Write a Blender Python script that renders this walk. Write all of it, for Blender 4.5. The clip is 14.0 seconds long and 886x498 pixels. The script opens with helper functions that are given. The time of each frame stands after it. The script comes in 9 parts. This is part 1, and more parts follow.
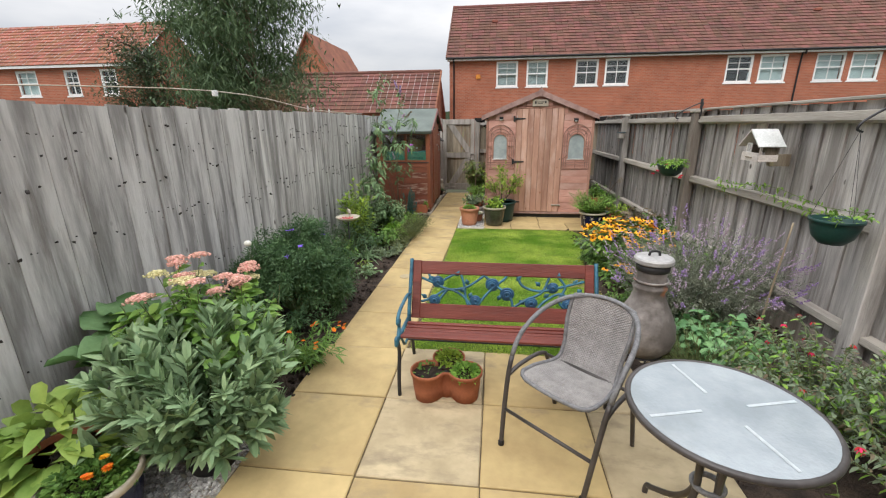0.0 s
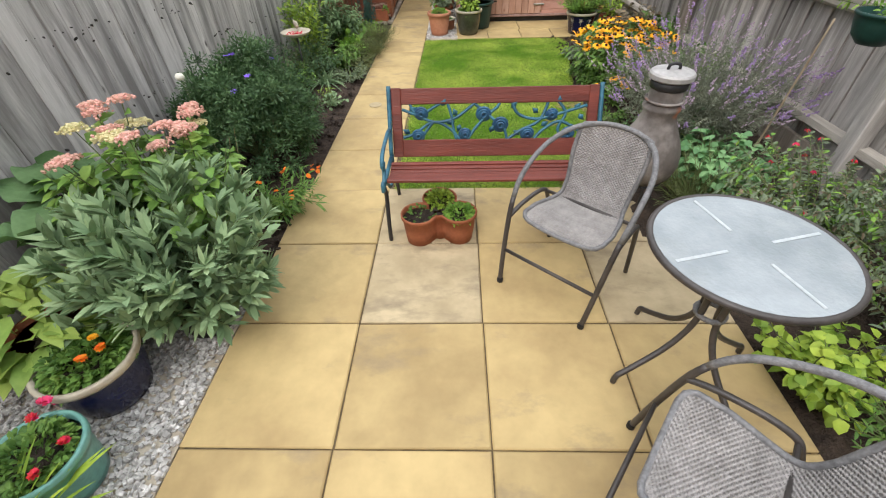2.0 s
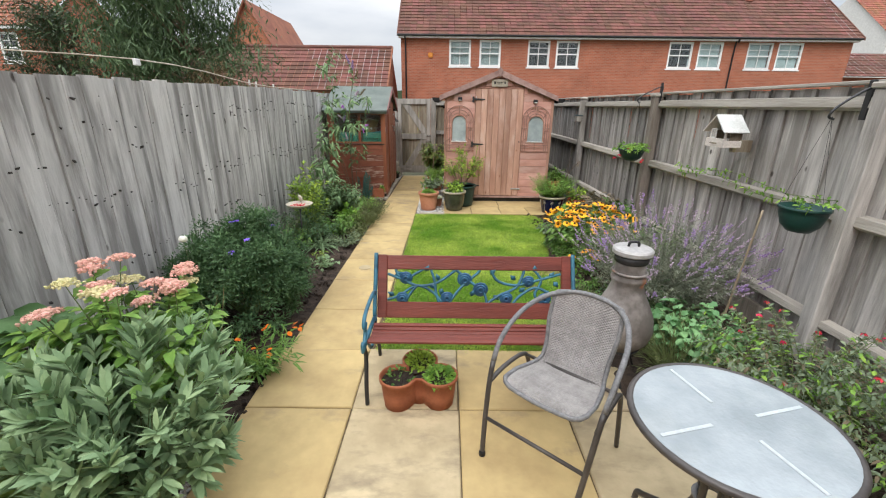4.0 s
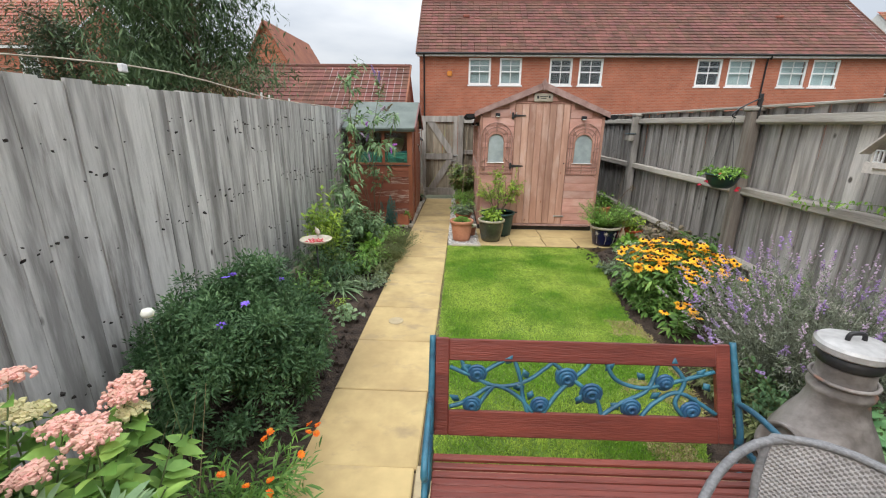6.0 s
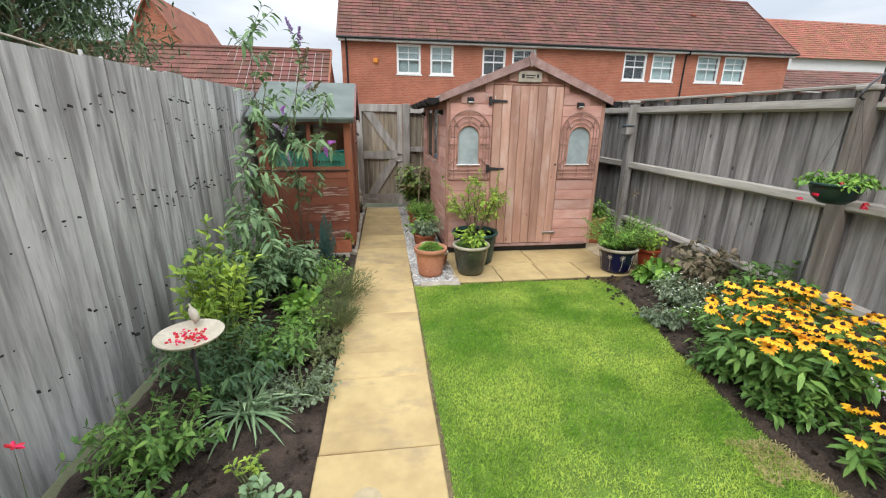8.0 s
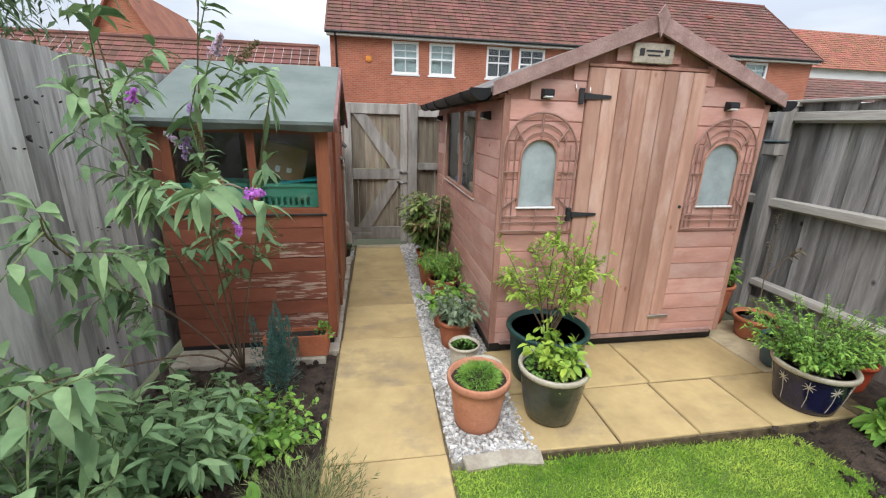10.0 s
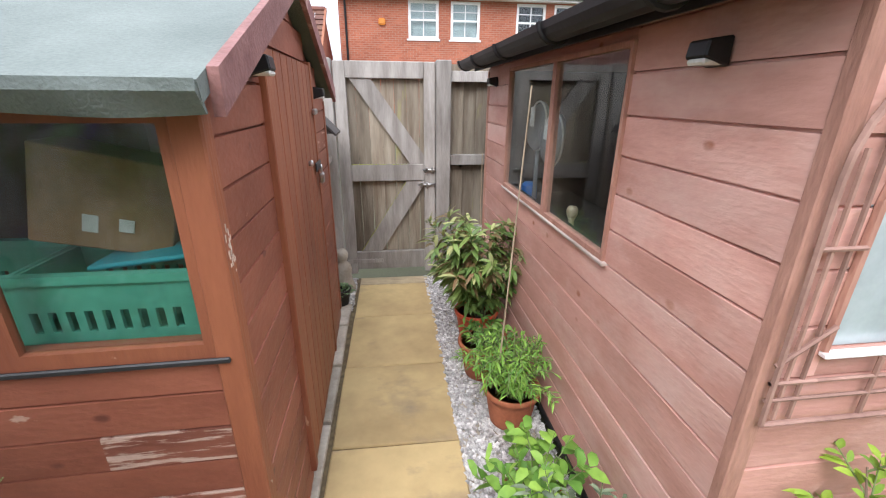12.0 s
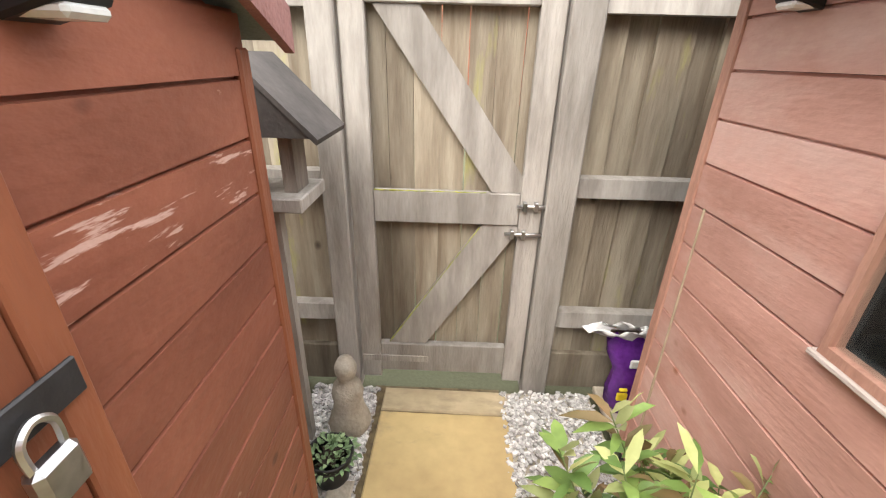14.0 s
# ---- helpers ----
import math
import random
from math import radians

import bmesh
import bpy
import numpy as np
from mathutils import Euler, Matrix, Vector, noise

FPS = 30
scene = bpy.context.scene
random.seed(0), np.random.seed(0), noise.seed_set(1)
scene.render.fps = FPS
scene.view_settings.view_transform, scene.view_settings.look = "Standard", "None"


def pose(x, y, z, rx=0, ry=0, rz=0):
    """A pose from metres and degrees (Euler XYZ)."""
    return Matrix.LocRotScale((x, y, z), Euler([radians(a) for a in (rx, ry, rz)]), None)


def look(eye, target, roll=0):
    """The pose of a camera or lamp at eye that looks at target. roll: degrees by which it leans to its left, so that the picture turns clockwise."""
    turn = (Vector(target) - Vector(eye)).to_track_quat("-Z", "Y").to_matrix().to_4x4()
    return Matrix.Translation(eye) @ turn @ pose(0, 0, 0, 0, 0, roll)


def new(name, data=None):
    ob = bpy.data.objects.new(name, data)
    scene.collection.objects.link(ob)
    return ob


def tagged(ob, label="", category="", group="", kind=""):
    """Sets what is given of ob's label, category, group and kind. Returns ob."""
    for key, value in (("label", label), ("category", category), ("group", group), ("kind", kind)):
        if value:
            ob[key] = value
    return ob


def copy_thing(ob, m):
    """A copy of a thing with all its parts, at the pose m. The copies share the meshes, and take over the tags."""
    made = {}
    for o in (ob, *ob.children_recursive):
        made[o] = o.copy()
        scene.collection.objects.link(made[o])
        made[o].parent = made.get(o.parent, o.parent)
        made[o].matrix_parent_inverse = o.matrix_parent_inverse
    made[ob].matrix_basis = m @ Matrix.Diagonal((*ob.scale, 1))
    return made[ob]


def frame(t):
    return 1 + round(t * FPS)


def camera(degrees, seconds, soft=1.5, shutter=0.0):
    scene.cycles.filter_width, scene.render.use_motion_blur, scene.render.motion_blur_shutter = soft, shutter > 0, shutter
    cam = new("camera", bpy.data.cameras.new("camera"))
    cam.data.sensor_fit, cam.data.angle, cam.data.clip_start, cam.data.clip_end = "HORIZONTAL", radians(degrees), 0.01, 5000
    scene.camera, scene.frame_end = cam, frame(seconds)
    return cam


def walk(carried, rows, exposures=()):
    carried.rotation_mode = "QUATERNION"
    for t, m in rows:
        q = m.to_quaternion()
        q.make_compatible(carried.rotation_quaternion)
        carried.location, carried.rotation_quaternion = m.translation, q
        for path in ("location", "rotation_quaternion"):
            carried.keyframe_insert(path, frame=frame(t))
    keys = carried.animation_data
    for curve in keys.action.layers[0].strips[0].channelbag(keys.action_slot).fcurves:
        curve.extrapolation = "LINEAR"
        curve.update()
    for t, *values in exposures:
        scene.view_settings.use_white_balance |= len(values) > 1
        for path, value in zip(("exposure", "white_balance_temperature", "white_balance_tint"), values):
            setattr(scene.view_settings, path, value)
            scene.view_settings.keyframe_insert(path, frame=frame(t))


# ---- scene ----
cam = camera(94.1, 14.0, soft=1.15)
PATH = [
    (0, (0.453, -0.015, 1.613), (0.224, 1.887, 1.036), -0.5),
    (0.5, (0.462, 0.178, 1.566), (0.066, 2.046, 0.973), 0.4),
    (1, (0.486, 0.263, 1.569), (0.185, 2.056, 0.736), -1.2),
    (1.5, (0.411, 0.265, 1.579), (0.214, 1.986, 0.578), -2.9),
    (2, (0.303, 0.241, 1.583), (0.239, 1.746, 0.268), -2.0),
    (2.5, (0.318, 0.215, 1.593), (0.298, 1.67, 0.221), -0.2),
    (3, (0.331, 0.196, 1.608), (0.327, 1.986, 0.715), 0.8),
    (3.2, (0.342, 0.191, 1.612), (0.349, 2.054, 0.886), 0.7),
    (5.3, (0.233, 0.634, 1.576), (0.121, 2.536, 0.966), 0.6),
    (5.5, (0.181, 0.762, 1.557), (0.046, 2.669, 0.968), 0.7),
    (6, (0.0, 1.112, 1.574), (-0.059, 3.025, 0.994), 0.6),
    (6.5, (-0.129, 1.501, 1.532), (-0.07, 3.404, 0.919), 1.3),
    (7, (-0.25, 1.888, 1.535), (-0.203, 3.801, 0.954), 1.8),
    (7.2, (-0.319, 2.052, 1.521), (-0.229, 3.965, 0.945), 1.6),
    (9.3, (-0.399, 4.318, 1.505), (0.001, 6.166, 0.852), 0.7),
    (9.5, (-0.401, 4.509, 1.534), (-0.032, 6.375, 0.918), 1.0),
    (10, (-0.437, 4.986, 1.518), (-0.106, 6.872, 0.939), 1.6),
    (10.5, (-0.397, 5.456, 1.51), (0.002, 7.317, 0.897), 1.2),
    (11, (-0.384, 5.898, 1.513), (-0.096, 7.77, 0.871), 2.1),
    (11.5, (-0.4, 6.382, 1.508), (-0.046, 8.245, 0.872), 2.3),
    (12, (-0.366, 6.851, 1.488), (-0.125, 8.711, 0.796), 0.5),
    (12.5, (-0.393, 7.295, 1.486), (-0.233, 9.171, 0.812), 2.0),
    (13, (-0.382, 7.738, 1.475), (-0.089, 9.565, 0.718), 3.8),
    (13.5, (-0.329, 8.199, 1.468), (-0.263, 10.022, 0.647), 1.9),
    (14, (-0.361, 8.675, 1.452), (-0.394, 10.49, 0.611), 1.5),
]
walk(cam, [(t, look(eye, target, roll)) for t, eye, target, roll in PATH],
     [(0, 0.18, 6500, 11), (2.2, 0.2, 6500, 11), (3, 0.32, 6400, 10), (3.2, 0.32, 6400, 10), (5.5, 0.26, 6400, 10), (6.5, 0.28, 6250, 9), (7, 0.33, 6250, 9), (9.5, 0.42, 6100, 11), (10, 0.42, 6100, 10), (11, 0.6, 6050, 11), (11.5, 0.77, 6000, 14), (12, 1.0, 6050, 15), (12.5, 1.22, 6100, 16), (13, 1.42, 6150, 13), (13.5, 1.5, 6600, 14), (14, 1.5, 6800, 12)])

# ---- world, sun, exposure ----
world = bpy.data.worlds.new("overcast_sky")
scene.world = world
world.use_nodes = True
wt = world.node_tree
wn = wt.nodes
wn.clear()
w_out = wn.new("ShaderNodeOutputWorld")
w_bg = wn.new("ShaderNodeBackground")
w_sky = wn.new("ShaderNodeTexSky")
w_sky.sky_type, w_sky.sun_disc = "NISHITA", False
w_sky.sun_elevation, w_sky.sun_rotation = radians(48), radians(204)
w_tc = wn.new("ShaderNodeTexCoord")
w_sep = wn.new("ShaderNodeSeparateXYZ")
wt.links.new(w_tc.outputs["Generated"], w_sep.inputs[0])
# overcast sky: brighter towards the zenith
w_ramp = wn.new("ShaderNodeMapRange")
w_ramp.inputs["From Min"].default_value, w_ramp.inputs["From Max"].default_value = 0.0, 1.0
w_ramp.inputs["To Min"].default_value, w_ramp.inputs["To Max"].default_value = 0.5, 2.15
wt.links.new(w_sep.outputs["Z"], w_ramp.inputs["Value"])
w_map = wn.new("ShaderNodeMapping")
w_map.inputs["Scale"].default_value = (1.5, 1.5, 5.0)
wt.links.new(w_tc.outputs["Generated"], w_map.inputs["Vector"])
w_noise = wn.new("ShaderNodeTexNoise")
w_noise.inputs["Scale"].default_value, w_noise.inputs["Detail"].default_value = 1.6, 5.0
wt.links.new(w_map.outputs[0], w_noise.inputs["Vector"])
w_cloud = wn.new("ShaderNodeValToRGB")
w_cloud.color_ramp.elements[0].position, w_cloud.color_ramp.elements[0].color = 0.36, (0.72, 0.76, 0.82, 1)
w_cloud.color_ramp.elements[1].position, w_cloud.color_ramp.elements[1].color = 0.64, (1.12, 1.12, 1.12, 1)
wt.links.new(w_noise.outputs["Fac"], w_cloud.inputs["Fac"])
w_mul = wn.new("ShaderNodeVectorMath")
w_mul.operation = "SCALE"
wt.links.new(w_cloud.outputs["Color"], w_mul.inputs[0])
wt.links.new(w_ramp.outputs[0], w_mul.inputs["Scale"])
w_skys = wn.new("ShaderNodeVectorMath")
w_skys.operation = "SCALE"
w_skys.inputs["Scale"].default_value = 0.1
wt.links.new(w_sky.outputs[0], w_skys.inputs[0])
w_mix = wn.new("ShaderNodeMix")
w_mix.data_type = "VECTOR"
w_mix.inputs["Factor"].default_value = 0.9
wt.links.new(w_skys.outputs[0], w_mix.inputs[4])
wt.links.new(w_mul.outputs[0], w_mix.inputs[5])
wt.links.new(w_mix.outputs[1], w_bg.inputs["Color"])
w_bg.inputs["Strength"].default_value = 1.0
wt.links.new(w_bg.outputs[0], w_out.inputs["Surface"])

sun = new("sun", bpy.data.lights.new("sun", "SUN"))
sun.data.energy, sun.data.angle, sun.data.color = 1.5, radians(35), (1.0, 0.96, 0.9)
sun.matrix_basis = look((-3.6, -8.2, 10), (0, 0, 0))

# ---- building helpers ----
RNG = np.random.default_rng(7)
WORLD_BUILT = set()


def thing(name, label, category, at=(0, 0, 0), rz=0, group="", world_built=False, kind=""):
    """An Empty at the base of a thing; its parts are built round it, or in the world's own metres."""
    ob = new(name)
    ob.empty_display_size = 0.1
    ob.matrix_basis = pose(*at, 0, 0, rz)
    if world_built:
        WORLD_BUILT.add(ob.name)
    return tagged(ob, label, category, group, kind)


def to_mesh(name, shape, material, smooth=False):
    me = bpy.data.meshes.new(name)
    if isinstance(shape, tuple):
        v, f = shape
        me.from_pydata(v.tolist() if hasattr(v, "tolist") else v, [], f.tolist() if hasattr(f, "tolist") else f)
    else:
        bmesh.ops.recalc_face_normals(shape, faces=shape.faces[:])
        shape.to_mesh(me)
        shape.free()
    me.materials.append(material)
    if smooth:
        me.polygons.foreach_set("use_smooth", [True] * len(me.polygons))
    return me


STUFF = {"leaves", "stems", "twigs", "low_leaves", "needles", "young_leaves", "tinted_leaves", "green_leaves", "flowers", "flower_spikes", "bright_spikes", "limbs", "stalks", "seed", "crown"}


def part(name, shape, material, parent, label="", smooth=False, kind=""):
    kind = kind or ("stuff" if name in STUFF else "")
    ob = new(name, to_mesh(name, shape, material, smooth))
    if name == "pane":
        ob.visible_shadow = False
    ob.parent = parent
    if parent is not None and parent.name in WORLD_BUILT:
        ob.matrix_parent_inverse = parent.matrix_basis.inverted()
    return tagged(ob, label, kind=kind)


def piece(name, me, parent, m, label=""):
    """One more object on a shared mesh, at pose m."""
    ob = new(name, me)
    ob.parent = parent
    if parent is not None and parent.name in WORLD_BUILT:
        ob.matrix_parent_inverse = parent.matrix_basis.inverted()
    ob.matrix_basis = m
    return tagged(ob, label)


def solid(name, shape, material, label, category="", kind="", group="", smooth=False, at=None):
    """A thing that is one mesh."""
    ob = new(name, to_mesh(name, shape, material, smooth))
    if at:
        ob.matrix_basis = pose(*at)
    return tagged(ob, label, category, group, kind)


def BM():
    return bmesh.new()


def box(bm, lo, hi, bev=0.0, m=None):
    (x0, y0, z0), (x1, y1, z1) = lo, hi
    co = [(x0, y0, z0), (x1, y0, z0), (x1, y1, z0), (x0, y1, z0), (x0, y0, z1), (x1, y0, z1), (x1, y1, z1), (x0, y1, z1)]
    v = [bm.verts.new(m @ Vector(c) if m else c) for c in co]
    fs = [bm.faces.new([v[i] for i in q]) for q in ((3, 2, 1, 0), (4, 5, 6, 7), (0, 1, 5, 4), (1, 2, 6, 5), (2, 3, 7, 6), (3, 0, 4, 7))]
    if bev:
        es = list({e for f in fs for e in f.edges})
        bmesh.ops.bevel(bm, geom=es, offset=bev, segments=1, affect="EDGES")
    return bm


def abox(lo, hi, bev=0.0):
    return box(BM(), lo, hi, bev)


def prism(bm, outline, y0, y1, axis="y"):
    """A flat outline of (a, z) pairs pulled from y0 to y1 along y (or x)."""
    def at(a, z, d):
        return (a, d, z) if axis == "y" else (d, a, z) if axis == "x" else (a, z, d)
    f = [bm.verts.new(at(a, z, y0)) for a, z in outline]
    b = [bm.verts.new(at(a, z, y1)) for a, z in outline]
    n = len(f)
    bm.faces.new(f)
    bm.faces.new(b[::-1])
    for i in range(n):
        bm.faces.new((f[i], b[i], b[(i + 1) % n], f[(i + 1) % n]))
    return bm


def tube(bm, pts, r, seg=8, closed=False):
    """A round bar along points; r: one radius or one a point."""
    pts = [Vector(p) for p in pts]
    n = len(pts)
    rs = [r] * n if isinstance(r, (int, float)) else r
    rings, side = [], None
    for i, p in enumerate(pts):
        a, b = pts[i - 1] if i or closed else p, pts[(i + 1) % n] if i + 1 < n or closed else p
        d = (b - a).normalized()
        if side is None:
            side = d.orthogonal().normalized()
        side = side - d * side.dot(d)
        side = side.normalized() if side.length > 1e-6 else d.orthogonal().normalized()
        up = d.cross(side)
        rings.append([bm.verts.new(p + (side * math.cos(t) + up * math.sin(t)) * rs[i]) for t in (2 * math.pi * k / seg for k in range(seg))])
    for i in range(n if closed else n - 1):
        a, b = rings[i], rings[(i + 1) % n]
        for k in range(seg):
            bm.faces.new((a[k], a[(k + 1) % seg], b[(k + 1) % seg], b[k]))
    if not closed:
        bm.faces.new(rings[0][::-1])
        bm.faces.new(rings[-1])
    return bm


def smooth_line(pts, n=6):
    """A Catmull-Rom line through points."""
    p = [Vector(pts[0])] + [Vector(q) for q in pts] + [Vector(pts[-1])]
    out = []
    for i in range(1, len(p) - 2):
        a, b, c, d = p[i - 1:i + 3]
        for k in range(n):
            t = k / n
            out.append(0.5 * (2 * b + (c - a) * t + (2 * a - 5 * b + 4 * c - d) * t * t + (3 * b - a - 3 * c + d) * t ** 3))
    return out + [p[-2]]


def lathe(bm, prof, seg=28, c=(0, 0, 0), wobble=0.0):
    rings = []
    for r, z in prof:
        rings.append([bm.verts.new((c[0] + r * math.cos(t) * (1 + wobble * math.sin(3 * t + z * 9)), c[1] + r * math.sin(t), c[2] + z)) for t in (2 * math.pi * k / seg for k in range(seg))])
    for a, b in zip(rings, rings[1:]):
        for k in range(seg):
            bm.faces.new((a[k], a[(k + 1) % seg], b[(k + 1) % seg], b[k]))
    if prof[0][0] > 1e-4:
        bm.faces.new(rings[0][::-1])
    if prof[-1][0] > 1e-4:
        bm.faces.new(rings[-1])
    return bm


def join(shapes):
    vs, fs, n = [], [], 0
    for v, f in shapes:
        v = np.asarray(v)
        vs.append(v)
        fs += [tuple(int(i) + n for i in q) for q in f]
        n += len(v)
    return np.concatenate(vs), fs


def unit(a):
    return a / np.maximum(np.linalg.norm(a, axis=1, keepdims=True), 1e-9)


def leaf_mesh(p, d, length, width, curl=0.3, fold=0.25, shape=(0.62, 1.0, 0.3)):
    """Many leaves, folded along the midrib: from points p along d. shape: where it is widest, that width, and the width near the tip."""
    n = len(p)
    d = unit(d)
    length = np.broadcast_to(np.asarray(length, float), (n,))[:, None]
    width = np.broadcast_to(np.asarray(width, float), (n,))[:, None] / 2
    s = unit(np.cross(d, np.array([0, 0, 1.0])) + RNG.normal(0, 0.25, (n, 3)) + 1e-4)
    nn = unit(np.cross(s, d))
    down = np.array([0, 0, -1.0])
    t1, t2 = 0.34, shape[0] + 0.1

    def at(t):
        return p + d * length * t + down * curl * length * t * t
    c0, c1, c2, c3 = at(0.0), at(t1), at(t2), at(1.0)
    l1, r1 = c1 - s * width * shape[1] + nn * width * fold, c1 + s * width * shape[1] + nn * width * fold
    w2 = 0.5 + shape[2] * 0.9
    l2, r2 = c2 - s * width * w2 + nn * width * fold, c2 + s * width * w2 + nn * width * fold
    v = np.stack([c0, c1, c2, c3, l1, r1, l2, r2], 1).reshape(-1, 3)
    f = []
    for k in range(n):
        o = 8 * k
        f += [(o, o + 5, o + 1), (o, o + 1, o + 4), (o + 1, o + 5, o + 7, o + 2), (o + 1, o + 2, o + 6, o + 4), (o + 2, o + 7, o + 3), (o + 2, o + 3, o + 6)]
    return v, f


def blade_mesh(p, d, length, width, curl=0.3):
    """Many small leaves or blades of four corners each."""
    n = len(p)
    d = unit(d)
    length = np.broadcast_to(np.asarray(length, float), (n,))[:, None]
    width = np.broadcast_to(np.asarray(width, float), (n,))[:, None] / 2
    s = unit(np.cross(d, np.array([0, 0, 1.0])) + RNG.normal(0, 0.5, (n, 3)) + 1e-4)
    mid = p + d * length * 0.5 + np.array([0, 0, -1.0]) * curl * length * 0.2
    tip = p + d * length + np.array([0, 0, -1.0]) * curl * length
    v = np.stack([p, mid + s * width, tip, mid - s * width], 1).reshape(-1, 3)
    f = np.arange(4 * n).reshape(n, 4)
    return v, f


def strap_mesh(p, d, length, width, arch=0.8, n=6):
    """Long strap leaves that arch over."""
    k = len(p)
    d = unit(d)
    length = np.broadcast_to(np.asarray(length, float), (k,))[:, None]
    width = np.broadcast_to(np.asarray(width, float), (k,))[:, None] / 2
    flat = d * np.array([1, 1, 0.0]) + 1e-5
    flat = unit(flat)
    s = np.stack([-flat[:, 1], flat[:, 0], np.zeros(k)], 1)
    rows = []
    for i in range(n + 1):
        t = i / n
        c = p + d * length * t + (flat * 0.35 - np.array([0, 0, 1.0])) * arch * length * t * t * 0.6
        w = width * (math.sin(math.pi * min(0.12 + t * 0.88, 1.0)) ** 0.7 if i < n else 0.02)
        rows += [c - s * w, c + s * w]
    v = np.stack(rows, 1).reshape(-1, 3)
    f, m = [], 2 * (n + 1)
    for j in range(k):
        for i in range(n):
            o = j * m + 2 * i
            f.append((o, o + 1, o + 3, o + 2))
    return v, f


def pebble_mesh(p, size, flat=0.6):
    """Many small angular stones."""
    n = len(p)
    cube = np.array([(x, y, z) for z in (-1, 1) for y in (-1, 1) for x in (-1, 1)], float)
    v = cube[None] * RNG.uniform(0.45, 1.0, (n, 8, 3)) * size[:, None, None] * np.array([1, 1, flat])
    a = RNG.uniform(0, 6.28, n)
    c, s = np.cos(a)[:, None], np.sin(a)[:, None]
    x, y = v[:, :, 0] * c - v[:, :, 1] * s, v[:, :, 0] * s + v[:, :, 1] * c
    tilt = RNG.uniform(-0.6, 0.6, (n, 1))
    z = v[:, :, 2] + x * tilt
    v = np.stack([x, y, z], 2) + p[:, None]
    q = np.array([(0, 2, 3, 1), (4, 5, 7, 6), (0, 1, 5, 4), (1, 3, 7, 5), (3, 2, 6, 7), (2, 0, 4, 6)])
    f = (q[None] + 8 * np.arange(n)[:, None, None]).reshape(-1, 4)
    return v.reshape(-1, 3), f


